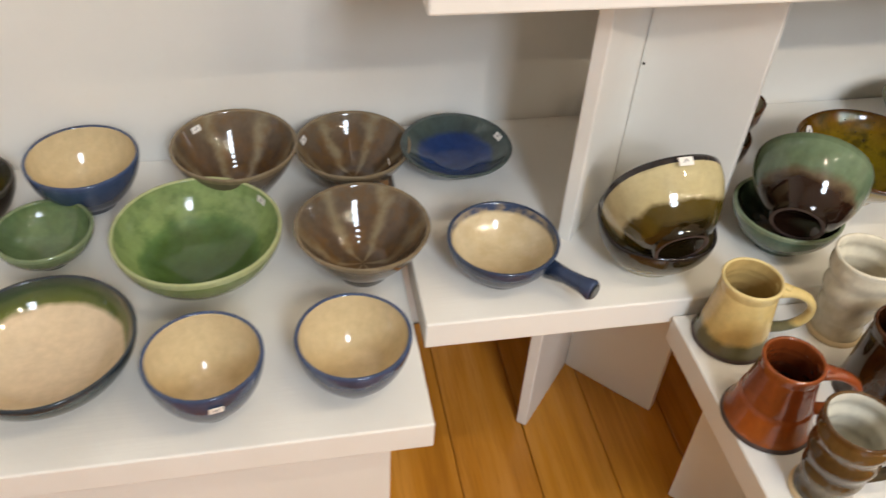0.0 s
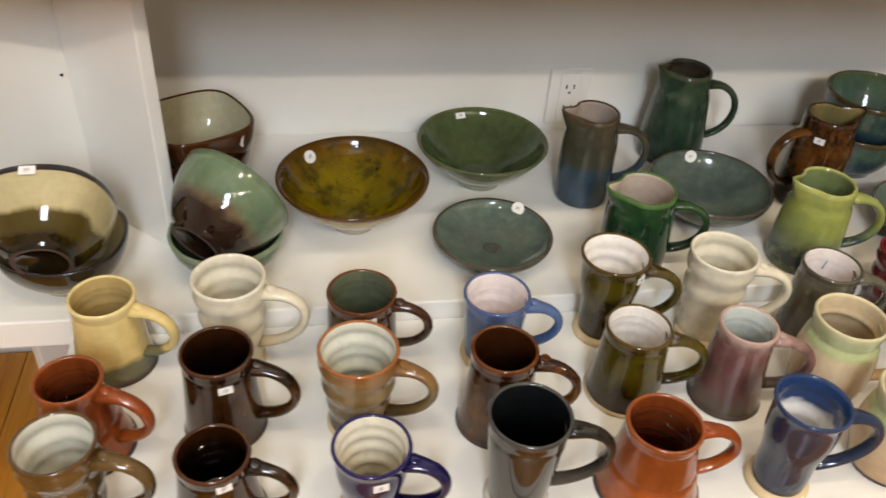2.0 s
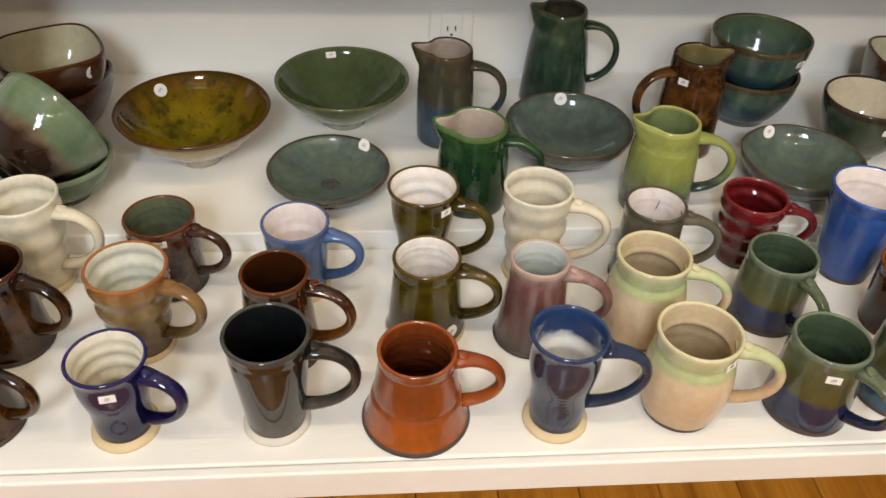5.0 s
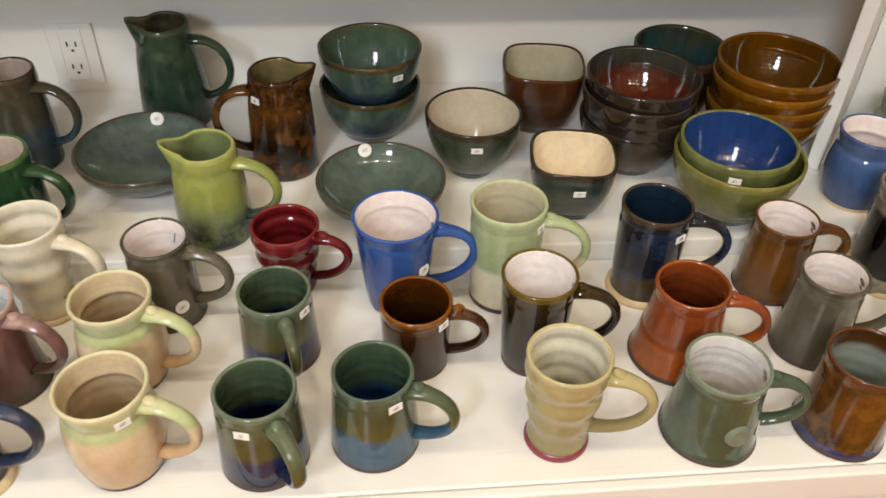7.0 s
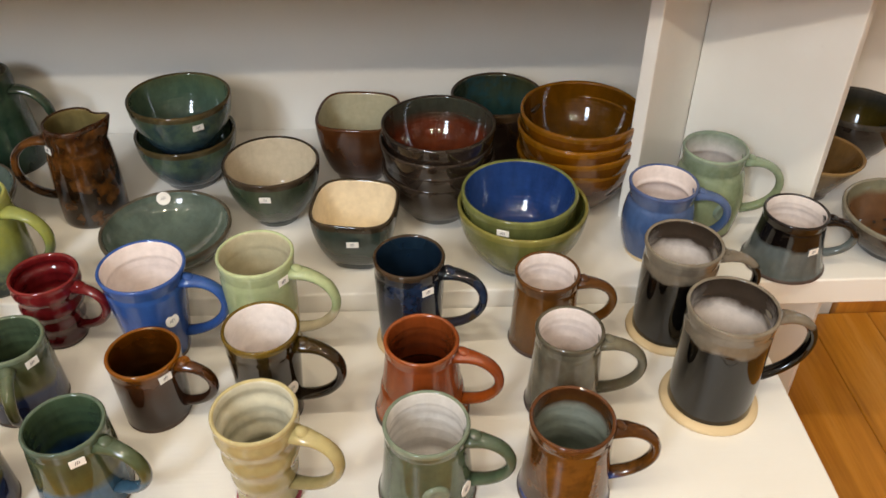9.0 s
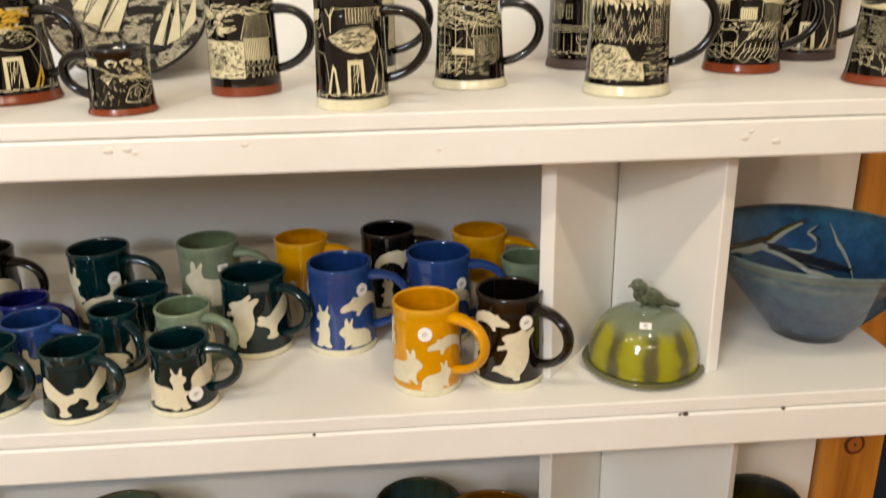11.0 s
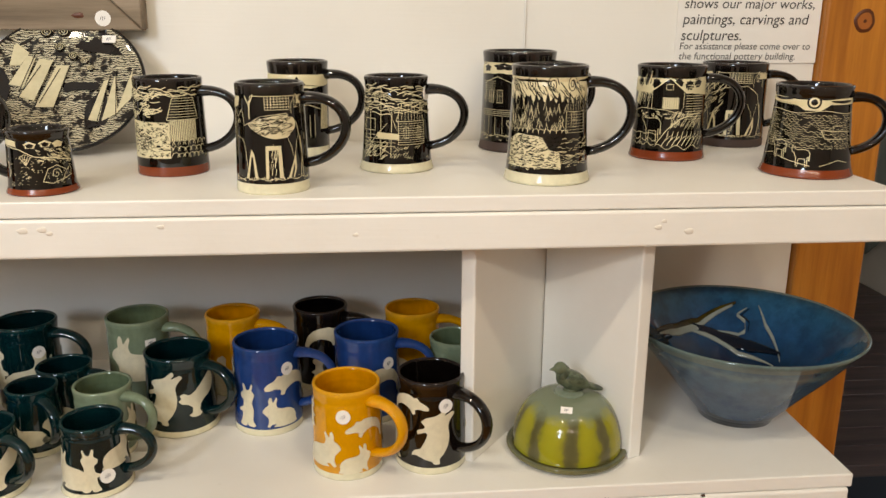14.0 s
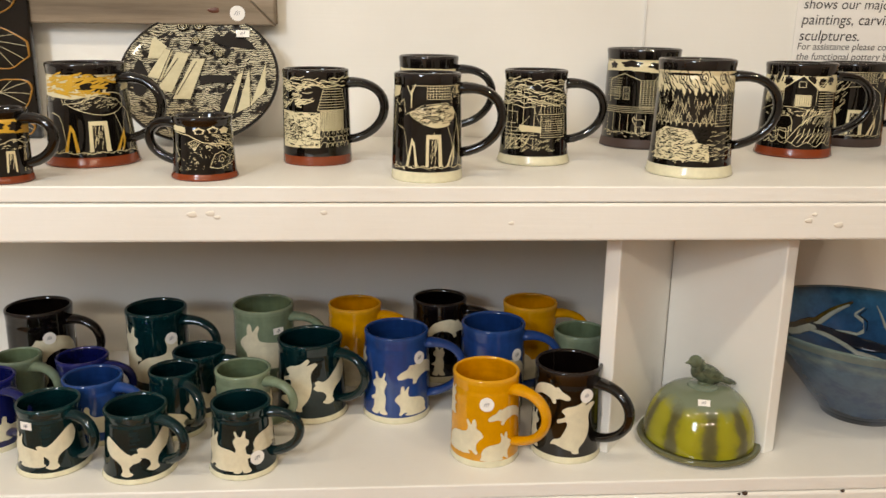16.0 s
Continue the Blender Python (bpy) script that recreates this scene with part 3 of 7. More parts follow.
def mug(label, fin, x, y, z, rb, rr, h, turn=-14, shape="straight", foot=None, bare=0.05, stick=None, scroll=False, medal=False, group="mugs on the bench", reach=None):
    COUNT[0] += 1
    mats = FINISH[fin]
    if foot:
        mats = (*mats[:3], FOOT[foot])
    ob = thing("mug", x, y, z)
    tagged(ob, label, "mug", group)
    body_shape = "bell" if shape == "rabbit" and rb > rr * 1.1 else shape
    flange = foot in ("TAN", "PALE", "PINK")
    rings = body_rings(body_shape, rb * (0.86 if flange else 1.0), rr, h, foot=bare)
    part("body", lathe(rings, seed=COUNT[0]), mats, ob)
    if flange:
        fr = rb * 1.02
        bm = lathe([(0, 0, 0), (fr * 0.97, 0, 0), (fr, 0.002, 0), (fr * 0.98, 0.007, 0), (fr * 0.86, 0.009, 0), (rb * 0.7, 0.0095, 0)], 40, seed=COUNT[0])
        part("foot_ring", bm, mats[3], ob, "bare unglazed clay foot")
    at = lambda zz: mug_radius(body_shape, max(0, min(1, zz / h)), rb * (0.86 if flange else 1.0), rr)
    a = radians(turn)
    reach = reach or 0.044 * (h / 0.11) ** 0.7
    grip = handle_bm(at(h * 0.86), at(h * 0.26), h * 0.85, h * 0.25, reach * 1.1, a, 0.0078 if h > 0.1 else 0.0062)
    if group == "mugs on the bench":
        # the thumb stop pressed on at the top of the strap
        knob = at(h * 0.86) + 0.0075
        m = Matrix.Translation((math.cos(a) * knob, math.sin(a) * knob, h * 0.85 + 0.0068)) @ pose(0, 0, 0, 0, 20, turn) @ Matrix.Diagonal((0.0075, 0.0066, 0.0034, 1))
        ball = bmesh.new()
        bmesh.ops.create_uvsphere(ball, u_segments=14, v_segments=8, radius=1.0, matrix=m)
        for f in ball.faces:
            f.smooth = True
        merge(grip, ball)
    hd = part("handle", grip, (mats[0],), ob)
    if scroll:
        bm = bmesh.new()
        line = [Vector((0.0055 * (1 - u * 0.8) * math.cos(u * 11), 0.0055 * (1 - u * 0.8) * math.sin(u * 11), 0)) for u in (k / 24 for k in range(25))]
        bm2 = sweep(line, [0.0012] * 25, [0.0012] * 25, Vector((0, 0, 1)), 6)
        bm.free()
        s = part("scroll", bm2, mats[2], hd)
        s.matrix_basis = Matrix.Translation((math.cos(a) * (at(h) + 0.007), math.sin(a) * (at(h) + 0.007), h * 0.86 + 0.009)) @ pose(0, 0, 0, 0, 12, turn)
    if medal:
        f = radians(-80)
        r = at(h * 0.42)
        bm = lathe([(0, 0.002, 0), (0.007, 0.0015, 0), (0.0085, 0.003, 0), (0.0115, 0.0032, 0), (0.0135, 0.001, 0), (0.014, -0.003, 0)], 28)
        s = part("medallion", bm, mats[2], ob, "pressed round clay medallion")
        s.matrix_basis = Matrix.Translation((math.cos(f) * r, math.sin(f) * r, h * 0.42)) @ Vector((math.cos(f), math.sin(f), 0.1)).to_track_quat("Z", "Y").to_matrix().to_4x4()
    if stick:
        ang, u, round_one = stick
        f = radians(ang)
        r = at(h * u) + 0.0006
        sticker(ob, (math.cos(f) * r, math.sin(f) * r, h * u), (math.cos(f), math.sin(f), 0.06), round_one, 0.0085 if round_one else 0.0075)
    ob["height"] = h
    return ob, at, mats


def jug(label, fin, x, y, z, rb, rr, h, turn, spout, stick=None):
    COUNT[0] += 1
    mats = FINISH[fin]
    ob = tagged(thing("jug", x, y, z), label, "jug", "jugs on the bench")
    prof = lambda u: rb + (rr - rb) * u ** 0.9 + 0.003 * math.sin(math.pi * u) - 0.002 * math.exp(-((u - 0.82) / 0.05) ** 2)
    rings = [(0, 0.002, 3), (rb * 0.85, 0.002, 3), (rb * 0.9, 0, 3)]
    n = 26
    for i in range(n + 1):
        u = i / n
        rings.append((prof(u), 0.001 + u * (h - 0.003), 2 if u > 0.97 else 0))
    rings += [(prof(1) - 0.002, h, 2), (prof(1) - 0.0045, h - 0.002, 2)]
    for i in range(n - 1, 1, -2):
        rings.append((prof(i / n) - 0.0045, 0.001 + i / n * (h - 0.003), 1))
    rings += [(rb * 0.6, 0.009, 1), (0, 0.009, 1)]
    part("body", lathe(rings, 64, spout=(radians(spout), 0.016), seed=COUNT[0]), mats, ob)
    part("handle", handle_bm(prof(0.84), prof(0.25), h * 0.83, h * 0.24, 0.05, radians(turn), 0.0085), mats[0], ob)
    if stick:
        ang, u = stick
        f = radians(ang)
        r = prof(u) + 0.0008
        sticker(ob, (math.cos(f) * r, math.sin(f) * r, h * u), (math.cos(f), math.sin(f), 0.1), False, 0.0075)
    return ob


def bowl_profile(shape, u, rb, rr):
    if shape == "cone":
        return rb + (rr - rb) * (0.92 * u + 0.08 * math.sin(math.pi * u / 2))
    if shape == "flare":
        return rb + (rr - rb) * (0.5 * u + 0.5 * math.sin(math.pi * u / 2))
    if shape == "dish":
        return rb + (rr - rb) * math.sin(math.pi / 2 * min(1, u * 1.02)) ** 0.75
    return rb + (rr - rb) * math.sin(math.pi / 2 * u) ** 0.72


def bowl_mesh(shape, rb, rr, h, seed, tip=0.0, wall=0.0048):
    base = 0.009 if shape != "dish" else 0.006
    n = 20
    deep = base - 0.0025
    rings = [(0, deep, 0), (rb * 0.6, deep - 0.0005, 0), (rb * 0.8, 0.0008, 0), (rb * 0.84, 0, 3), (rb * 0.95, 0, 3), (rb, base * 0.8, 0)]
    for i in range(n + 1):
        u = i / n
        rings.append((bowl_profile(shape, u, rb * 1.04, rr), base + u * (h - base - 0.002), 2 if u > 0.94 else 0))
    rings += [(rr - wall * 0.4, h, 2), (rr - wall, h - 0.002, 2)]
    for i in range(n - 1, -1, -1):
        u = i / n
        r = bowl_profile(shape, u, rb * 1.04, rr) - wall
        rings.append((r, max(base + 0.0045 + u * (h - base - 0.004) * 0.985, base + 0.004), 1))
    q = rings[-1][0]
    rings += [(q * 0.75, base + 0.0025, 1), (q * 0.4, base + 0.0018, 1), (0, base + 0.0016, 1)]
    return lathe(rings, 72, square=0.75 if shape == "square" else 0.28 if shape == "soft" else 0.0, tip=tip, seed=seed, wob=0.012)


def bowl(label, fin, x, y, z, rb, rr, h, shape="deep", stick=None, tip=0.0, group="bowls for sale", turn=0.0):
    COUNT[0] += 1
    ob = tagged(thing("dish" if shape == "dish" else "bowl", x, y, z, turn), label, "dish" if shape == "dish" else "bowl", group)
    part("body", bowl_mesh(shape, rb, rr, h, COUNT[0], tip), FINISH[fin], ob)
    if stick:
        ang, u, inner, round_one = stick
        f = radians(ang - turn)
        r = bowl_profile(shape, u, rb * 1.04, rr)
        slope = (bowl_profile(shape, min(1, u + 0.05), rb, rr) - bowl_profile(shape, u - 0.05, rb, rr)) / (0.1 * h)
        nrm = Vector((math.cos(f), math.sin(f), -slope)).normalized() * (-1 if inner else 1)
        r += -0.0068 if inner else 0.002
        sticker(ob, (math.cos(f) * r, math.sin(f) * r, 0.009 + u * (h - 0.011) + (0.003 if inner else 0)), nrm, round_one, 0.0095 if round_one else 0.0078)
    return ob


# ---- structure ----
FRONT_Z, BACK_Z, LEFT_Z, MID_Z, TOP_Z, WALL_Y = 0.42, 0.447, 0.410, 0.912, 1.252, 1.09
CEIL = 3.5


def structure(name, bm, mat, label, category):
    return tagged(part(name, bm, mat, None), label, category, "", "structure")


floor = structure("floor", box_bm(-2.4, 5.0, -2.3, 4.1, -0.14, -0.02, 0), CLAY_DARK, "varnished pine board floor under the shelves", "floor")
structure("wall_north", box_bm(-2.4, 2.936, WALL_Y, WALL_Y + 0.12, -0.02, CEIL, 0), WALL_PAINT, "plain white painted wall behind the shelves", "wall")
structure("wall_west", box_bm(-2.52, -2.4, -2.3, WALL_Y + 0.12, -0.02, CEIL, 0), WALL_PAINT, "plain white painted side wall", "wall")
structure("wall_east", box_bm(5.0, 5.12, -2.3, 4.22, -0.02, CEIL, 0), WALL_PAINT, "plain white painted far side wall", "wall")
structure("wall_far", box_bm(2.805, 5.0, 4.1, 4.22, -0.02, CEIL, 0), WALL_PAINT, "shaded wall of the room beyond", "wall")
structure("wall_passage", box_bm(2.805, 2.925, WALL_Y + 0.12, 4.1, -0.02, CEIL, 0), WALL_PAINT, "side wall of the room beyond the post", "wall")
structure("ceiling", box_bm(-2.52, 5.12, -2.42, 4.22, CEIL, CEIL + 0.1, 0), CEILING_PAINT, "plain white ceiling", "ceiling")
for k, (a, b, c, d) in enumerate(((-2.52, 0.3, -0.02, CEIL), (1.0, 5.12, -0.02, CEIL), (0.3, 1.0, -0.02, 2.0), (0.3, 1.0, 3.3, CEIL))):
    structure("wall_south_" + "abcd"[k], box_bm(a, b, -2.42, -2.3, c, d, 0), WALL_PAINT, "white wall around a high window", "wall")
window = structure("window_1", box_bm(0.3, 1.0, -2.34, -2.28, 2.66, 2.72, 0.004), WHITE_PAINT, "white wooden two-pane window high in the wall", "window")
for a, b, c, d in ((0.3, 0.35, 2.0, 3.3), (0.95, 1.0, 2.0, 3.3), (0.35, 0.95, 3.25, 3.3), (0.35, 0.95, 2.0, 2.05)):
    part("window_frame", box_bm(a, b, -2.39, -2.33, c, d, 0.004), WHITE_PAINT, window)


def lamp(name, kind, energy, color, m, size=0.1, size_y=None):
    d = bpy.data.lights.new(name, kind)
    d.energy, d.color = energy, color
    if kind == "AREA":
        d.shape, d.size, d.size_y = "RECTANGLE", size, size_y or size
    ob = new(name, d)
    ob.matrix_world = m
    return ob


# daylight through the wide window
lamp("window_daylight", "AREA", DAYLIGHT, (0.75, 0.86, 1.0), look((0.65, -2.36, 2.65), (0.95, 0.6, 0.9)), 0.6, 1.2)

# unseen window frame and lamp, added to brighten the room beyond the post
added_frame = structure("window_2", box_bm(4.97, 4.998, 1.7, 2.6, 1.0, 1.05, 0.003), WHITE_PAINT, "unseen white window frame added around a fill lamp", "window")
for a, b, c, d in ((1.7, 1.75, 1.05, 2.0), (2.55, 2.6, 1.05, 2.0), (1.7, 2.6, 2.0, 2.05)):
    part("window_frame", box_bm(4.97, 4.998, a, b, c, d, 0.003), WHITE_PAINT, added_frame)
lamp("window_daylight", "AREA", 7.0, (0.68, 0.86, 1.0), look((4.985, 2.15, 1.52), (3.0, 2.15, 0.8)), 0.78, 0.92)

# two ceiling tracks with small lamps: some behind the viewer, some over the shelves
def track_light(label, y, z, xs, aim, energy, color, wide=0.05, long=0.05):
    mid = sum(xs) / len(xs)
    track = tagged(thing("track_light", mid, y, CEIL), label, "track light", "ceiling tracks")
    part("rail", box_bm(-1.6, 1.6, -0.02, 0.02, -0.035, 0.0, 0.003), LAMP_WHITE, track)
    for x in xs:
        bm = lathe([(0, 0.1, 0), (0.03, 0.1, 0), (0.04, 0.08, 0), (0.045, 0.0, 0), (0.041, 0.0, 0), (0.036, 0.07, 0), (0, 0.075, 0)], 28)
        head = part("lamp_head", bm, LAMP_WHITE, track, "round white spot lamp head")
        back = Vector((0, y - aim[0], z - aim[1]))
        head.matrix_basis = Matrix.Translation((x - mid, 0, z - CEIL)) @ back.to_track_quat("Z", "Y").to_matrix().to_4x4()
        part("stem", box_bm(x - mid - 0.007, x - mid + 0.007, -0.007, 0.007, z - CEIL + 0.06, -0.03, 0), LAMP_WHITE, track)
        d = -back.normalized() * 0.008
        lamp("spot_lamp", "AREA", energy, color, look((x, y + d.y, z + d.z), (x, aim[0], aim[1])), wide, long)


track_light("white ceiling track with warm lamps behind viewer", -1.7, 2.5, (0.75, 1.3, 1.85, 2.4, 2.95), (0.9, 0.7), SPOT, (1.0, 0.86, 0.66))
track_light("white ceiling track with warm lamps over shelves", -0.1, 2.5, (0.66, 1.3, 1.94, 2.58, 3.1), (0.5, 0.5), OVERHEAD, (1.0, 0.86, 0.64), 0.055, 0.07)


def board(name, label, x0, x1, y0, y1, z1, thick=0.042, category="shelf", kind=""):
    ob = part(name, box_bm(x0, x1, y0, y1, z1 - thick, z1, 0.0025), WHITE_PAINT)
    return tagged(ob, label, category, "", kind)


def two_part_shelf(name, label, x0, x1, y0, top, lower):
    """A shelf of a thin board on a thicker batten, as one thing."""
    ob = tagged(thing(name, x0, y0, top), label, "shelf")
    part("top_board", box_bm(0, x1 - x0, 0, WALL_Y - 0.002 - y0, -0.0175, 0.0, 0.0018), WHITE_PAINT, ob)
    part("front_batten", box_bm(0.002, x1 - x0 - 0.004, -0.0022, 0.04, -lower, -0.0185, 0.003), WHITE_PAINT, ob)
    part("under_board", box_bm(0.004, x1 - x0 - 0.008, 0.0402, WALL_Y - 0.003 - y0, -lower + 0.004, -0.0186, 0.001), WHITE_PAINT, ob)
    return ob


def v_support(label, apex, left, right, z0, z1, thick=0.019):
    """Two upright boards that meet at the back in a V."""
    ob = tagged(thing("v_shelf_support", apex[0], apex[1], z0), label, "shelf support", "white V supports")
    for k, p in enumerate((left, right)):
        d = Vector((p[0] - apex[0], p[1] - apex[1], 0))
        ln = d.length
        bm = box_bm(-0.012, ln, -thick if k == 0 else 0.0, 0.0 if k == 0 else thick, 0, z1 - z0 - 0.001, 0.002)
        if k == 1:
            bmesh.ops.translate(bm, verts=bm.verts[:], vec=(0.0125, 0, 0))
        b = part("upright_board", bm, WHITE_PAINT, ob)
        b.matrix_basis = Matrix.Rotation(math.atan2(d.y, d.x), 4, "Z")
    return ob


bench = tagged(thing("display_bench", 0.545, 0.306, FRONT_Z), "white painted front bench holding rows of mugs", "bench")
part("bench_top", box_bm(0, 1.962, 0.0135, 0.348, -0.042, 0.0, 0.0025), WHITE_PAINT, bench)
part("front_trim", box_bm(0, 1.962, 0, 0.0125, -0.042, -0.0008, 0.0025), WHITE_PAINT, bench)
board("back_shelf_plank", "long white painted plank along the wall", 0.22, 2.855, 0.656, WALL_Y - 0.002, BACK_Z)
table = tagged(thing("display_table", 0.212, 0.537, LEFT_Z), "low white painted table with large bowls", "table")
part("table_top", box_bm(-0.85, 0, 0, WALL_Y - 0.002 - 0.537, -0.042, 0, 0.0025), WHITE_PAINT, table)
part("front_panel", box_bm(-0.7, -0.048, 0.018, 0.038, -LEFT_Z, -0.0425, 0.002), WHITE_PAINT, table)
part("side_panel", box_bm(-0.068, -0.048, 0.0405, 0.54, -LEFT_Z, -0.0425, 0.002), WHITE_PAINT, table)
middle_shelf = two_part_shelf("middle_shelf", "long white painted middle shelf with rabbit mugs", 0.205, 2.815, 0.664, MID_Z, 0.064)
top_shelf = two_part_shelf("top_shelf", "long white painted top shelf with carved mugs", 0.205, 2.835, 0.69, TOP_Z, 0.060)
SCAR = painted("chipped paint", "E2DACD", "A89880", 0.6)
for x, z, s in ((2.595, 1.209, 0.0034), (2.56, 1.214, 0.0028), (2.566, 1.221, 0.002), (1.893, 1.222, 0.0034), (1.912, 1.223, 0.003), (1.919, 1.219, 0.0022), (2.03, 1.224, 0.0024), (2.23, 1.212, 0.002), (1.45, 1.22, 0.003)):
    o = part("paint_scar", lathe([(0, 0.0005, 0), (s * 0.6, 0.0008, 0), (s, 0.0003, 0), (s * 1.1, -0.001, 0)], 16, wob=0.5), SCAR, top_shelf, "small chipped scar in the paint")
    o.matrix_basis = top_shelf.matrix_basis.inverted() @ pose(x, 0.6877, z, 90, 0, 0) @ Matrix.Diagonal((1.7, 0.8, 1, 1))
CHIP = plain("bare wood in a chip", "4A3626", 0.8)
for x, z, s in ((2.512, 0.8935, 0.0022), (2.63, 0.8935, 0.0016), (2.505, 0.893, 0.0012), (2.08, 0.8933, 0.0012)):
    o = part("paint_chip", lathe([(0, 0.0004, 0), (s * 0.7, 0.0005, 0), (s, 0.0002, 0), (s * 1.1, -0.001, 0)], 14, wob=0.6), CHIP, middle_shelf, "small dark chip in the paint")
    o.matrix_basis = middle_shelf.matrix_basis.inverted() @ pose(x, 0.6617, z, 90, 0, 0) @ Matrix.Diagonal((1.6, 0.9, 1, 1))
v_support("white V support between plank and middle shelf", (0.541, 0.898), (0.44, 0.782), (0.645, 0.797), BACK_Z, MID_Z - 0.065)
v_support("white V support standing on the back plank", (2.497, 0.95), (2.385, 0.80), (2.628, 0.80), BACK_Z, MID_Z - 0.065)
v_support("white V support between middle and top shelf", (2.479, 0.88), (2.364, 0.728), (2.551, 0.730), MID_Z, TOP_Z - 0.061)
v_support("white V leg under the back plank", (0.547, 0.93), (0.438, 0.804), (0.657, 0.812), 0.0, BACK_Z - 0.043)
v_support("white V leg under the front bench", (0.78, 0.50), (0.635, 0.637), (0.635, 0.36), 0.0, FRONT_Z - 0.043)
v_support("white V leg under the bench end", (2.2, 0.50), (2.06, 0.36), (2.34, 0.36), 0.0, FRONT_Z - 0.043)
v_support("white V leg under the plank end", (2.6, 0.95), (2.48, 0.83), (2.72, 0.83), 0.0, BACK_Z - 0.043)

# pine post at the end of the wall
post = structure("post", box_bm(2.9385, 3.055, 1.074, 1.205, -0.02, CEIL, 0.004), POST_WOOD, "honey-coloured square pine post with round knots", "post")
for z, s in ((1.43, 0.017), (0.555, 0.02), (1.95, 0.015), (2.3, 0.018)):
    bm = lathe([(0, 0.0008, 0), (s * 0.16, 0.0009, 0), (s * 0.7, 0.001, 1), (s * 0.96, 0.0006, 0), (s * 1.06, -0.001, 0)], 24, wob=0.15)
    o = part("knot", bm, (KNOT, KNOT_HEART), post)
    o.matrix_basis = pose(3.0, 1.0738, z, 90, 0, 0)

# room beyond the post
floor_beyond = structure("floor_beyond", box_bm(2.93, 5.0, 1.21, 4.09, -0.018, -0.009, 0), CLAY_DARK, "dark worn boards in the room beyond", "floor")


# ---- pots on the low table, bench and shelves ----
SIT = ((-.3, .5), (-.24, .46), (-.22, .3), (-.1, .48), (-.07, .42), (-.12, .26), (-.08, .12), (.1, .08), (.3, .06), (.48, -.06), (.56, -.22), (.54, -.38), (.62, -.44), (.5, -.5), (.2, -.5), (-.15, -.5), (-.22, -.46), (-.12, -.4), (-.24, -.38), (-.34, -.48), (-.42, -.46), (-.36, -.34), (-.36, -.18), (-.44, -.08), (-.54, .02), (-.5, .12), (-.42, .2), (-.34, .24), (-.35, .38))
CROUCH = ((-.36, .5), (-.26, .42), (-.28, .2), (-.1, .06), (.2, .08), (.5, 0), (.64, -.16), (.62, -.34), (.45, -.48), (.1, -.5), (-.1, -.44), (-.3, -.5), (-.5, -.48), (-.46, -.38), (-.38, -.3), (-.42, -.1), (-.6, -.02), (-.66, .08), (-.56, .18), (-.46, .22), (-.44, .4))
LEAP = ((-.74, -.02), (-.62, .1), (-.46, .16), (-.36, .3), (-.26, .26), (-.1, .34), (.14, .32), (.4, .22), (.58, .02), (.66, -.22), (.68, -.5), (.6, -.5), (.54, -.26), (.4, -.1), (.2, -.02), (0, -.04), (-.16, -.14), (-.2, -.26), (-.32, -.24), (-.28, -.1), (-.44, -.06), (-.6, -.1), (-.7, -.1))
STAND = ((-.18, .2), (-.26, .28), (-.16, .36), (-.02, .38), (.06, .42), (.18, .52), (.22, .46), (.14, .37), (.3, .44), (.36, .4), (.25, .28), (.22, .18), (.25, 0), (.22, -.18), (.14, -.32), (.06, -.4), (.08, -.5), (-.04, -.5), (-.06, -.44), (-.16, -.42), (-.34, -.34), (-.44, -.36), (-.38, -.25), (-.26, -.22), (-.2, -.1), (-.14, .04), (-.17, .1), (-.32, .04), (-.33, .12), (-.2, .16))
UP = ((-.12, .5), (-.07, .36), (0, .34), (.06, .5), (.11, .47), (.08, .32), (.17, .26), (.16, .16), (.08, .12), (.1, -.05), (.22, -.1), (.2, -.17), (.12, -.16), (.14, -.34), (.21, -.46), (.16, -.5), (.02, -.5), (0, -.42), (-.04, -.5), (-.2, -.5), (-.2, -.44), (-.14, -.36), (-.17, -.1), (-.12, .06), (-.16, .16), (-.19, .26), (-.12, .34), (-.16, .47))
DIVE = ((.42, .5), (.5, .3), (.44, .1), (.3, -.04), (.14, -.1), (.02, -.2), (-.02, -.36), (.04, -.44), (-.04, -.5), (-.2, -.5), (-.3, -.42), (-.2, -.38), (-.18, -.26), (-.28, -.16), (-.42, -.14), (-.5, -.06), (-.42, 0), (-.46, .08), (-.36, .12), (-.24, .06), (-.12, .12), (.02, .24), (.2, .4), (.32, .48))
SHAPES = dict(sit=SIT, crouch=CROUCH, leap=LEAP, stand=STAND, up=UP, dive=DIVE)


def rounded(shape, cut=0.16):
    """Cuts the corners of an outline, so that it reads as a torn paper stencil."""
    out = []
    for a, b in zip(shape, shape[1:] + shape[:1]):
        out += [(a[0] * (1 - cut) + b[0] * cut, a[1] * (1 - cut) + b[1] * cut), (a[0] * cut + b[0] * (1 - cut), a[1] * cut + b[1] * (1 - cut))]
    return tuple(out)


def aisle_side(x, y):
    """The angle of the wall that is turned to the middle of the aisle."""
    return math.atan2(-0.2 - y, 2.2 - x)


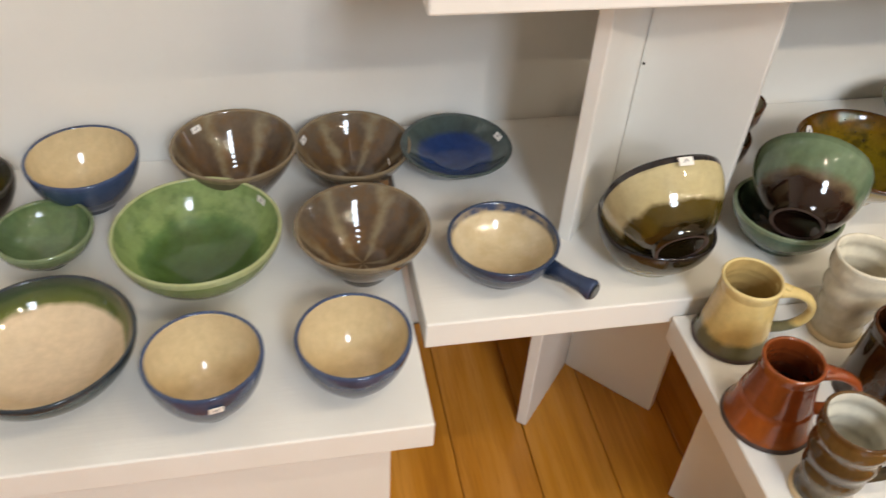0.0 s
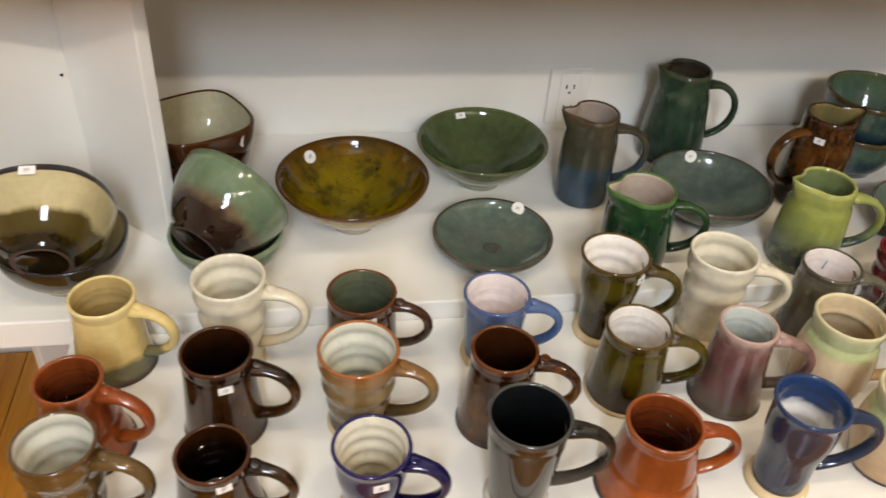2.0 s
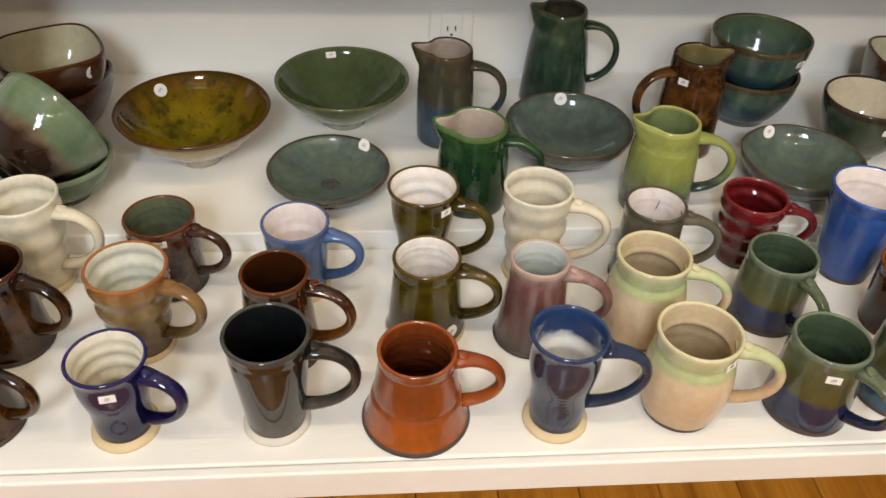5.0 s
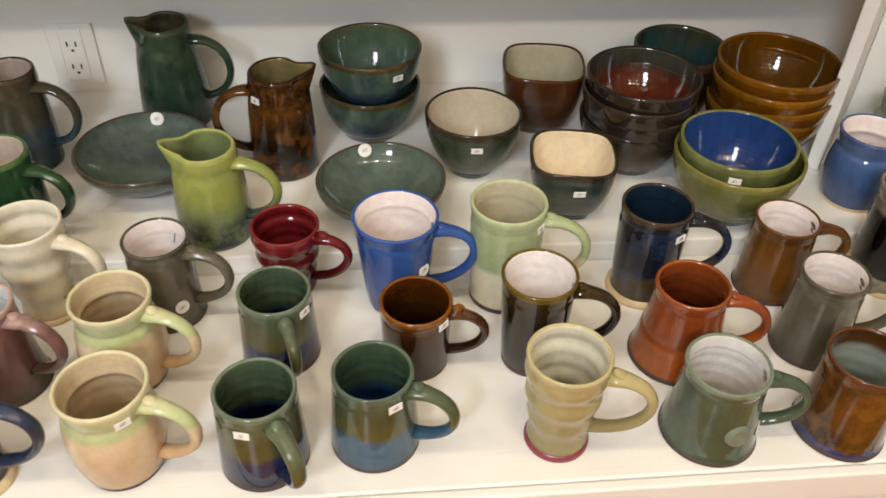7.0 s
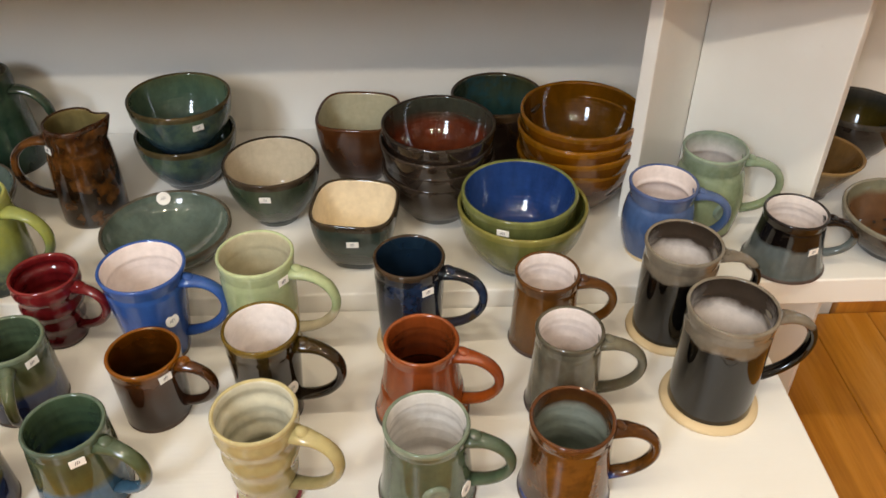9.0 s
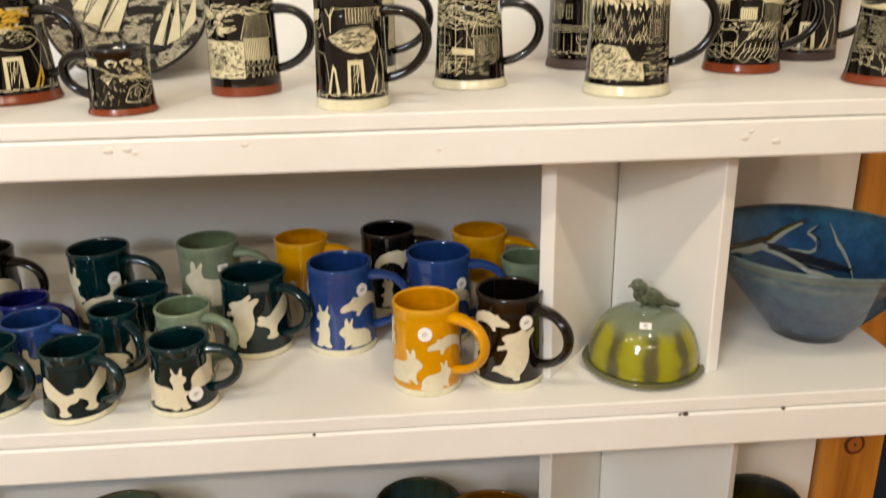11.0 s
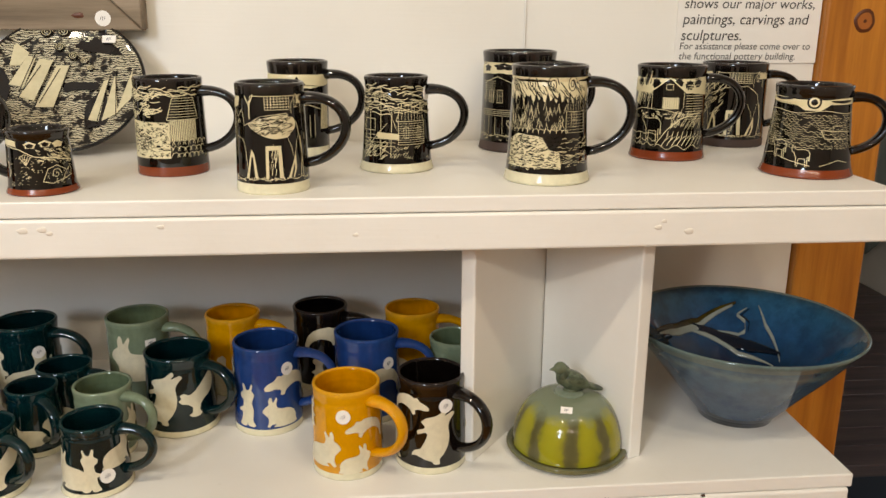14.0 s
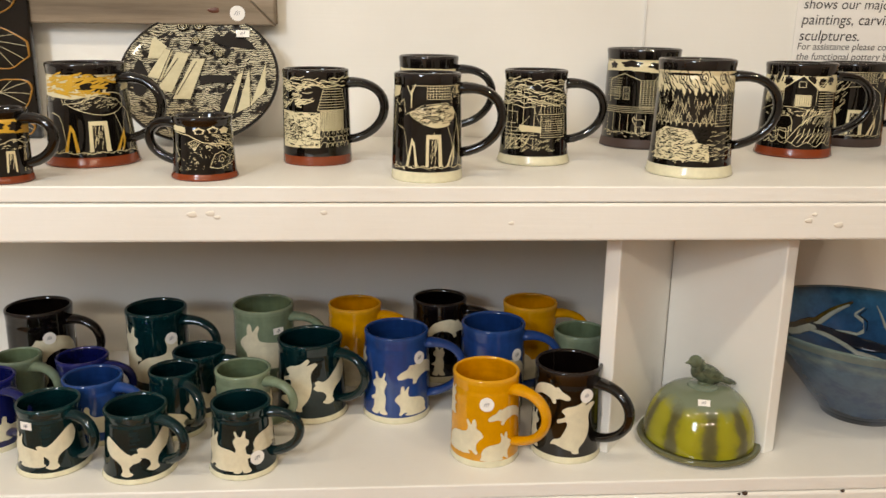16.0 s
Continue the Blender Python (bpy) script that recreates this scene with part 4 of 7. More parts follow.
def rabbit_mug(label, fin, x, y, z, rb, rr, h, turn, shape, motif=(), **k):
    """A dipped mug with cream rabbits left bare in the glaze. motif: (pose, angle from the aisle side, height, size, flipped)."""
    ob, at, mats = mug(label, fin, x, y, z, rb, rr, h, turn, shape, bare=0.085, group="rabbit mugs", **k)
    motif = motif or (("sit", -22, 0.42, 0.5, False), ("crouch", 38, 0.34, 0.36, False))
    side = aisle_side(x, y)
    for i, (kind, ang, u, size, flip) in enumerate(motif + (("sit", 115, 0.42, 0.5, False), ("leap", -150, 0.5, 0.4, True))):
        bm = patch_bm(rounded(rounded(SHAPES[kind]), 0.25), at, side + radians(ang), h * u, 0.0009 + 0.0001 * i, flip, size * h)
        part("rabbit_motif", bm, RABBIT_SLIP, ob, "cream rabbit silhouette", smooth=True)
    return ob


RABBIT_SLIP = glaze("cream rabbit slip", [(0, "E6DDBE")], rough=0.12)


def sgraffito(name, pattern, cream="C9BC8E", across="Z"):
    """Black slip scratched to the cream clay in wavy strokes within bands of the height."""
    n = Nodes(name)
    obj = n.coords("Object")
    sep = n.add("ShaderNodeSeparateXYZ")
    n.link(n.coords("Generated", False), sep.inputs[0])
    h = n.math("ADD", sep.outputs[2], n.math("MULTIPLY", n.math("SUBTRACT", n.noise(obj, 32.0, 3.0), 0.5), 0.3))
    gate = n.ramp(h, pattern)
    gate.node.color_ramp.interpolation = "CONSTANT"
    wave = n.add("ShaderNodeTexWave", in_Scale=95.0, in_Distortion=9.0, in_Detail=3.0)
    wave.inputs["Detail Scale"].default_value = 1.4
    wave.bands_direction = across
    n.link(obj, wave.inputs["Vector"])
    strokes = n.ramp(wave.outputs["Fac"], [(0.36, (0, 0, 0, 1)), (0.46, (1, 1, 1, 1))])
    broken = n.ramp(n.noise(obj, 75.0, 3.0), [(0.42, (0, 0, 0, 1)), (0.5, (1, 1, 1, 1))])
    f = n.math("MULTIPLY", n.math("MULTIPLY", gate, strokes), broken)
    col = n.mix(f, "15110E", cream)
    n.bump(n.math("SUBTRACT", 1.0, f), 0.35, 0.0006)
    return n.done(col, n.math("ADD", 0.07, n.math("MULTIPLY", f, 0.06)))


B0, B1 = (0, 0, 0, 1), (1, 1, 1, 1)


LINE = plain("scratched cream line", "DCD0A8", 0.25, var=0.04)
GOLD_LINE = plain("scratched gold slip", "D0A436", 0.25, var=0.1)
SLIP_BLACK = plain("black slip", "15110E", 0.08, var=0.05)
INKS = dict(c=LINE, k=SLIP_BLACK, g=GOLD_LINE)


class Carving:
    """A scene scratched through black slip, in u (-1 to 1 round the wall) and v (0 to 1 up the picture)."""

    def __init__(self, seed):
        self.fills, self.lines, self.rnd = [], [], random.Random(seed)

    def fill(self, ink, *pts):
        self.fills.append((ink, pts))

    def line(self, ink, *pts, w=0.9):
        self.lines.append((ink, pts, w))

    def box(self, ink, u0, u1, v0, v1, w=0.9):
        self.line(ink, (u0, v0), (u1, v0), (u1, v1), (u0, v1), (u0, v0), w=w)

    def rows(self, ink, u0, u1, v0, v1, n, upright=False, w=0.7):
        for k in range(n + 1):
            q = k / n
            if upright:
                self.line(ink, (u0 + (u1 - u0) * q, v0), (u0 + (u1 - u0) * q, v1), w=w)
            else:
                self.line(ink, (u0, v0 + (v1 - v0) * q), (u1, v0 + (v1 - v0) * q), w=w)

    def wave(self, ink, u0, u1, v, amp, waves, drift=0.0, w=0.9, n=24):
        self.line(ink, *[(u0 + (u1 - u0) * k / n, v + drift * k / n + amp * math.sin(2 * math.pi * waves * k / n)) for k in range(n + 1)], w=w)

    def scatter(self, ink, u0, u1, v0, v1, count, length=0.12, slope=0.0, bend=0.02, w=0.9):
        """Short uneven cuts strewn over an area."""
        r = self.rnd
        for _ in range(count):
            u, v, ln = r.uniform(u0, u1), r.uniform(v0, v1), length * r.uniform(0.5, 1.5)
            sl, b = slope + r.gauss(0, 0.12), r.uniform(-bend, bend)
            self.line(ink, (u, v), (u + ln * 0.35, v + sl * ln * 0.35 + b), (u + ln * 0.7, v + sl * ln * 0.7 + b), (u + ln, v + sl * ln), w=w * r.uniform(0.6, 1.3))

    def curl(self, ink, u, v, r, turns=2.2, w=0.9):
        self.line(ink, *[(u + r * (1 - k / 24) * math.cos(turns * 2 * math.pi * k / 24), v + 0.75 * r * (1 - k / 24) * math.sin(turns * 2 * math.pi * k / 24)) for k in range(24)], w=w)

    def cloud(self, ink, u, v, a, b, bumps=7):
        self.fill(ink, *[(u + a * math.cos(t) * (1 + 0.16 * math.sin(bumps * t)), v + b * math.sin(t) * (1 + 0.16 * math.sin(bumps * t))) for t in (2 * math.pi * k / 40 for k in range(40))])

    def bush(self, ink, u0, u1, v, r, n):
        for k in range(n):
            u = u0 + (u1 - u0) * k / max(1, n - 1)
            self.line(ink, *[(u + r * math.cos(t), v + self.rnd.uniform(0, 0.02) + 0.6 * r * math.sin(t)) for t in (math.pi * j / 6 for j in range(7))], w=0.8)

    def window(self, u, v, s):
        self.box("c", u, u + s, v, v + s * 1.1, 0.7)
        self.line("c", (u + s / 2, v), (u + s / 2, v + s * 1.1), w=0.5)
        self.line("c", (u, v + s * 0.55), (u + s, v + s * 0.55), w=0.5)

    def cow(self, ink, u, v, s, flip=1):
        q = ((-1, .5), (-.92, .8), (-.8, .62), (-.66, .82), (-.6, .5), (-.3, .46), (.3, .52), (.75, .46), (.95, .2), (.98, -.5), (.9, -.5), (.84, -.1), (.72, -.2), (.74, -1), (.56, -1), (.5, -.3), (.1, -.32), (-.2, -.3), (-.26, -1), (-.44, -1), (-.5, -.2), (-.66, .02), (-.72, .2), (-.95, .26))
        self.line(ink, *[(u + x * s * flip, v + y * s * 0.8) for x, y in q + q[:1]], w=1.0)

    def legs(self, ink, v0, v1):
        for u, a, b in ((-0.62, 0.03, 0.12), (0.12, 0.15, 0.19), (0.68, 0.03, 0.1)):
            self.fill(ink, (u - b, v0), (u - a, v1), (u + a, v1), (u + b, v0))
            self.fill("k", (u - b * 0.66, v0), (u - a * 0.5, v1 - 0.05), (u + a * 0.5, v1 - 0.05), (u + b * 0.66, v0))
            self.scatter(ink, u - b * 0.4, u + b * 0.2, v0 + 0.03, v1 - 0.14, 5, 0.05, 3.0, 0.0, 0.7)

    def sky(self, v0, v1, n, ink="c"):
        for k in range(n):
            v = v0 + (v1 - v0) * (k + self.rnd.random() * 0.4) / n
            u = -1.2
            while u < 1.15:
                ln = self.rnd.uniform(0.18, 0.6)
                self.wave(ink, u, u + ln, v, 0.012, ln * 2.5, self.rnd.gauss(0, 0.03), 1.2, 9)
                u += ln + self.rnd.uniform(0.02, 0.1)


def picture_of(kind, seed):
    p = Carving(seed)
    if kind == "barn":
        p.fill("c", (-1.2, .08), (-.02, .08), (0, .54), (-1.2, .56))
        p.scatter("k", -1.15, -.08, .1, .54, 260, 0.07, 0, 0.015, 0.8)
        p.box("k", -.85, -.5, .2, .36, 0.9), p.rows("k", -.85, -.5, .2, .36, 4), p.rows("k", -.85, -.5, .2, .36, 4, True)
        p.fill("c", (0, .3), (.72, .3), (.72, .57), (0, .57))
        p.rows("k", .02, .7, .3, .57, 15, True, 0.8)
        p.line("c", (-.06, .57), (.1, .84), (.66, .84), (.78, .57), (-.06, .57))
        for k in range(1, 8):
            p.line("c", (-.06 + .02 * k, .57 + .034 * k), (.78 - .015 * k, .57 + .034 * k), w=0.7)
        p.sky(.86, .98, 6)
        p.scatter("c", -1.2, -.35, .6, .88, 60, 0.2, 0.15, 0.02, 1.3)
        p.bush("c", 0, .95, .24, .1, 8), p.bush("c", -.2, .9, .16, .1, 8), p.bush("c", .1, .95, .08, .1, 7)
    elif kind in ("cow", "goldcow", "tree"):
        ink = "g" if kind == "goldcow" else "c"
        if kind == "goldcow":
            p.fill("c", (-1.2, .7), (-.4, .66), (.5, .74), (1.2, .78), (1.2, .95), (-1.2, .95))
            p.scatter("g", -1.1, 0.2, .72, .94, 60, 0.3, 0.1, 0.02, 2.6)
            p.cloud("k", .05, .84, .36, .1, 9), p.cloud("k", .5, .8, .22, .08, 7)
            p.fill("k", (-1.2, .62), (-.7, .64), (-.4, .6), (.4, .68), (.9, .6), (1.2, .62), (1.2, .5), (-1.2, .5))
            p.line("c", (-1.15, .56), (-1.0, .82), (-.85, .74), (-.68, .84), (-.6, .6), (-.3, .62), (.1, .7), (.5, .66), (.8, .5), (.95, .2), (.9, .03))
        else:
            p.fill("c", (-1.2, .8), (-.9, .84), (-.86, .94), (-1.2, .94))
            p.fill("c", (.75, .86), (1.1, .86), (1.1, .94), (.75, .95))
            p.line("c", (-.5, .7), (-.46, .95), (.98, .95), w=0.8)
            p.line("c", (-.62, .95), (-.5, .84), (-.38, .97), w=1.4), p.line("c", (-.5, .7), (-.5, .9), w=1.6)
            p.rows("c", -.1, .5, .8, .95, 5), p.rows("c", -.1, .5, .8, .95, 8, True)
            p.line("c", (.55, .74), (.55, .86), (.7, .97), (.85, .86), (.85, .74)), p.window(.64, .82, .1)
            p.line("c", (-1.1, .5), (-1.0, .8), (-.9, .72), (-.72, .8), (-.66, .62), (-.2, .73), (.4, .76), (.7, .64), (.85, .3), (.9, .02))
        p.curl("c", -.86, .66, .05, 1.0), p.line("c", (-.95, .5), (-.72, .46), (-.66, .36), (-.6, .1), w=0.7)
        blob = [(.06 + .62 * math.cos(t), .62 + .125 * math.sin(t) + .03 * math.sin(2 * t + 0.6)) for t in (2 * math.pi * k / 26 for k in range(27))]
        if kind == "cow":
            p.fill("c", *blob[:-1])
            p.scatter("k", -.5, .55, .52, .73, 190, 0.08, 0.1, 0.006, 0.7)
        elif kind == "goldcow":
            p.line("c", *blob)
            p.scatter("c", -.42, .5, .54, .7, 80, 0.06, 0.1, 0.01, 0.7)
        else:
            p.scatter("c", -1.1, -.3, .3, .8, 60, 0.16, 0.6, 0.02, 0.8)
            p.cloud("c", -.8, .88, .3, .08), p.cloud("k", -.5, .9, .1, .05)
        # the gaps between the legs: two tapered, one square with a trunk in it
        p.fill(ink, (-.68, .03), (-.5, .36), (-.42, .3), (-.34, .03)), p.fill("k", (-.6, .03), (-.5, .28), (-.46, .26), (-.42, .03))
        p.fill("c", (-.14, .03), (-.12, .4), (.26, .4), (.3, .03)), p.fill("k", (-.06, .03), (-.05, .35), (.18, .35), (.2, .03))
        p.scatter("c", -.03, .14, .06, .32, 16, 0.03, 3.0, 0.0, 0.7)
        p.fill(ink, (.42, .03), (.66, .3), (.68, .14), (.6, .03)), p.fill("k", (.5, .03), (.62, .2), (.62, .12), (.56, .03))
        p.line("c", (.42, .5), (.54, .36), (.6, .24), (.72, .5), w=0.7), p.line("c", (.8, .03), (.86, .3), (.8, .5), w=1.2)
        p.wave("c", -1.1, 1.1, .02, .012, 6)
        p.scatter("c", -1.1, 1.1, .0, .05, 40, 0.03)
    elif kind == "boathouse":
        p.sky(.62, .98, 12)
        p.cloud("k", .25, .83, .42, .06, 5)
        for u, v in ((-.75, .9), (-.5, .82), (-.8, .74)):
            p.curl("c", u, v, .1)
        p.fill("k", (-.55, .42), (-.6, .66), (-.2, .62), (.05, .75), (.7, .76), (.8, .42))
        p.fill("c", (-.5, .3), (.1, .28), (.1, .36), (-.5, .38))
        p.line("c", (.02, .52), (.18, .76), (.72, .76), (.82, .52), (.02, .52))
        p.rows("c", .08, .78, .53, .75, 8, True, 0.6)
        p.box("c", .08, .85, .22, .52), p.rows("c", .08, .85, .22, .52, 10, False, 0.6), p.window(.22, .3, .13), p.window(.6, .3, .13)
        for u in (-.95, -.75, -.4, -.12):
            p.line("c", (u, .05), (u + .04, .98 if u == -.4 else .66), w=0.9)
        p.box("c", -1.0, -.55, .4, .55), p.rows("c", -1.0, .0, .2, .34, 3)
        p.line("c", (-.9, .3), (-.1, .1), w=0.7), p.line("c", (-.95, .1), (-.2, .5), w=0.7), p.line("c", (-.4, .98), (.05, .4), w=0.6)
        p.scatter("c", -1.0, -.3, .02, .2, 40, 0.12, 0.4, 0.02, 0.8)
        for k in range(20):
            u, v = p.rnd.uniform(-.2, .95), p.rnd.uniform(.02, .18)
            p.line("c", (u, v), (u + .04, v + .03), (u + .08, v), (u + .12, v + .03), w=0.7)
    elif kind == "lattice":
        p.fill("c", (-1.2, .8), (-.4, .82), (.6, .78), (1.2, .84), (1.2, .95), (-1.2, .95))
        p.cloud("k", -.35, .9, .25, .04, 5), p.cloud("k", .35, .88, .3, .045, 6), p.cloud("k", -.85, .88, .12, .04, 5)
        p.line("c", (-.9, .42), (-.9, .7), (-.5, .78), (-.1, .7), (-.1, .42)), p.window(-.75, .46, .14), p.window(-.5, .46, .14)
        p.rows("c", -.1, .5, .36, .7, 14, False, 0.6), p.rows("c", -.1, .5, .36, .7, 8, True, 0.6)
        p.line("c", (.2, .7), (.36, .78), (.56, .7)), p.rows("c", .5, .95, .2, .64, 8, True, 0.8), p.line("c", (.4, .6), (.7, .76), (1.0, .7))
        p.rows("c", -1.0, .5, .3, .37, 3), p.rows("c", -.95, .45, .06, .28, 7, True)
        p.cow("c", -.1, .16, .14), p.wave("c", -1.1, 1.0, .05, .012, 4), p.scatter("c", -1.0, 1.0, .0, .06, 50, 0.05)
        p.rows("c", -1.0, -.55, .5, .72, 8, False, 0.5)
    elif kind == "pines":
        p.fill("c", *[(-1.2, .97)] + [(-1.2 + 2.4 * k / 38, (.8 if k % 2 else .71) + .03 * math.sin(k * 1.7)) for k in range(39)] + [(1.2, .97)])
        for u in (-.8, -.35, .1, .55):
            p.curl("k", u, .9, .13, 2.4, 1.3)
        p.scatter("k", -1.1, 1.1, .74, .95, 70, 0.14, -0.6, 0.02, 1.2)
        for k in range(64):
            u, v, t = p.rnd.uniform(-1.05, .42), p.rnd.uniform(.42, .64), p.rnd.uniform(.06, .12)
            p.line("c", (u - .04, v), (u - .012, v + t * .5), (u, v + t), (u + .012, v + t * .45), (u + .04, v), w=0.55)
        p.line("c", (.36, .62), (.5, .78), (1.0, .8), w=0.7), p.rows("c", .45, .95, .63, .77, 7, True, 0.5)
        p.box("c", .42, .95, .4, .62, 0.7), p.rows("c", .42, .95, .4, .62, 7, False, 0.4), p.window(.55, .46, .14)
        p.bush("c", -1.0, .4, .39, .07, 12)
        p.fill("c", (-1.0, .03), (.35, .03), (.3, .2), (.08, .22), (-.1, .36), (-.7, .38), (-1.0, .3))
        p.scatter("k", -1.0, .25, .04, .36, 420, 0.06, 0, 0.008, 0.8)
        p.scatter("c", .25, 1.0, .04, .34, 70, 0.14, 0, 0.008, 0.6), p.scatter("c", -1.15, .5, .02, .1, 60, 0.05)
    elif kind == "hut":
        p.fill("c", (-1.2, .74), (-.3, .72), (.5, .74), (1.2, .7), (1.2, .94), (-1.2, .94))
        for u in (-.85, -.6, -.35, .5, .75, .2):
            p.cloud("k", u, .86 + p.rnd.uniform(-.03, .03), .12, .06, 9)
        p.fill("k", (-.45, .55), (-.45, .76), (.0, .92), (.4, .76), (.4, .55))
        p.line("c", (-.48, .74), (.0, .93), (.42, .74), w=1.4), p.line("c", (-.42, .52), (-.42, .76)), p.line("c", (.36, .55), (.36, .76))
        p.box("c", -.08, .08, .78, .85, 1.0), p.fill("c", (-.15, .53), (.25, .53), (.25, .68), (-.15, .68)), p.rows("k", -.13, .23, .53, .68, 7, True, 0.6)
        p.rows("c", .42, .95, .4, .84, 13, False, 0.8), p.line("c", (.4, .74), (.7, .92), (1.0, .9)), p.box("k", .6, .78, .48, .66, 1.5)
        p.line("c", (-1.1, .46), (-.7, .53), (-.1, .52), (.4, .46)), p.scatter("c", -.9, .3, .4, .5, 40, 0.05)
        p.scatter("c", -1.0, -.5, .52, .74, 36, 0.1, 2.0, 0.01, 0.9)
        p.cow("c", -.4, .3, .26), p.wave("c", -1.1, -.2, .2, .01, 3), p.wave("c", -1.0, -.25, .12, .02, 3), p.wave("c", -1.0, -.3, .06, .02, 3), p.line("c", (-.7, .04), (-.7, .2))
        p.line("c", (-.25, .06), (.0, .26), (.3, .4), (.6, .46), (1.0, .5), w=1.2), p.scatter("c", .05, .9, .26, .44, 60, 0.06, 1.2, 0.01, 0.8)
        for k in range(9):
            u = -.1 + .12 * k
            p.line("c", (u, .05), (u + .1, .14), (u + .14, .24), w=1.1), p.line("c", (u + .08, .12), (u + .2, .18), w=0.9)
        p.wave("c", -.3, 1.0, .03, .03, 3)
    elif kind == "boat":
        p.fill("c", (-1.2, .86), (-.3, .82), (-.12, .76), (.2, .76), (.4, .84), (1.2, .84), (1.2, .95), (.3, .9), (-.3, .9), (-1.2, .97))
        p.cloud("k", .05, .87, .15, .09, 0), p.cloud("c", .05, .87, .11, .066, 0), p.cloud("k", .05, .87, .07, .042, 0)
        p.cloud("k", -.7, .9, .3, .02, 3), p.cloud("k", .7, .88, .3, .02, 3)
        p.wave("c", -1.1, 1.1, .74, .02, 2)
        for row in range(15):
            u = -1.1
            while u < 1.05:
                ln = p.rnd.uniform(.25, .6)
                p.wave("c", u, u + ln, .26 + row * .031, .01, ln * 9, 0, 0.6, 18)
                u += ln + p.rnd.uniform(.03, .2)
        p.fill("k", (.25, .5), (.95, .48), (.9, .38), (.34, .39)), p.line("c", (.25, .5), (.95, .48), (.9, .38), (.34, .39), (.25, .5)), p.line("c", (.5, .5), (.5, .56), (.7, .56))
        p.fill("k", (-1.0, .3), (-.3, .34), (.1, .12), (-.2, .02), (-1.1, .02))
        p.cow("c", -.62, .26, .2), p.cow("c", -.1, .16, .19)
        p.line("c", (-1.1, .12), (-.8, .16), (-.5, .1), (.1, .02)), p.line("c", (.3, .02), (.7, .1), (1.0, .06)), p.line("c", (-.9, .68), (-.86, .73), (-.8, .68), (-.9, .68))
    elif kind == "shell":
        p.line("c", (-1.0, .8), (-.5, .74), (-.1, .6), (.4, .56), (1.0, .48), w=1.2)
        p.fill("c", (-1.1, .82), (-.6, .78), (-.6, .9), (-1.1, .92))
        p.cloud("c", -.2, .82, .16, .06, 5), p.cloud("c", .2, .84, .16, .06, 5), p.cloud("c", .56, .82, .16, .06, 5), p.cloud("k", -.2, .81, .1, .04, 5), p.cloud("k", .2, .83, .1, .04, 5)
        p.scatter("c", -.1, 1.0, .52, .76, 60, 0.14, -0.35, 0.02, 0.8)
        p.scatter("c", -1.0, .9, .05, .6, 110, 0.035, 0, 0, 0.9)
        for k in range(5):
            p.line("c", (-.35, .44), (-.5 + .075 * k, .62 - .012 * abs(k - 2)), w=0.8)
        p.line("c", (-.35, .44), (-.5, .6), (-.35, .65), (-.2, .6), (-.35, .44))
        p.line("c", (.05, .12), (.2, .36), (.45, .42), (.75, .3), (.6, .14), (.3, .08), (.05, .12)), p.curl("c", .42, .26, .14, 1.6), p.line("c", (.75, .3), (.95, .4), (.9, .2), (.6, .14))
        p.line("c", (-1.0, .55), (-.85, .3), (-.95, .2)), p.curl("c", -.3, .2, .05, 1.0), p.curl("c", 0, .5, .04, 1.0)
    elif kind == "bird":
        p.fill("c", (-1.2, .72), (-.2, .76), (.4, .74), (1.2, .78), (1.2, .92), (-1.2, .93))
        p.fill("k", (-.1, .84), (.0, .9), (.08, .84), (.24, .8), (.16, .76), (.0, .78), (-.02, .82)), p.wave("k", -1.1, 1.1, .77, .012, 2)
        p.fill("c", (.7, .2), (1.1, .2), (1.1, .6), (.8, .66)), p.rows("k", .7, 1.1, .2, .6, 8, True), p.wave("c", -1.0, 1.0, .5, .03, 2), p.rows("c", -.9, .5, .1, .4, 9, True)
    else:
        p.fill("g", (-1.2, .7), (1.2, .66), (1.2, .94), (-1.2, .94))
        p.cloud("k", -.3, .82, .3, .08), p.cloud("k", .4, .8, .26, .08)
        p.legs("c", .04, .4), p.wave("c", -1.0, 1.0, .55, .04, 2), p.scatter("c", -1.0, 1.0, .42, .62, 40, 0.1)
    return p


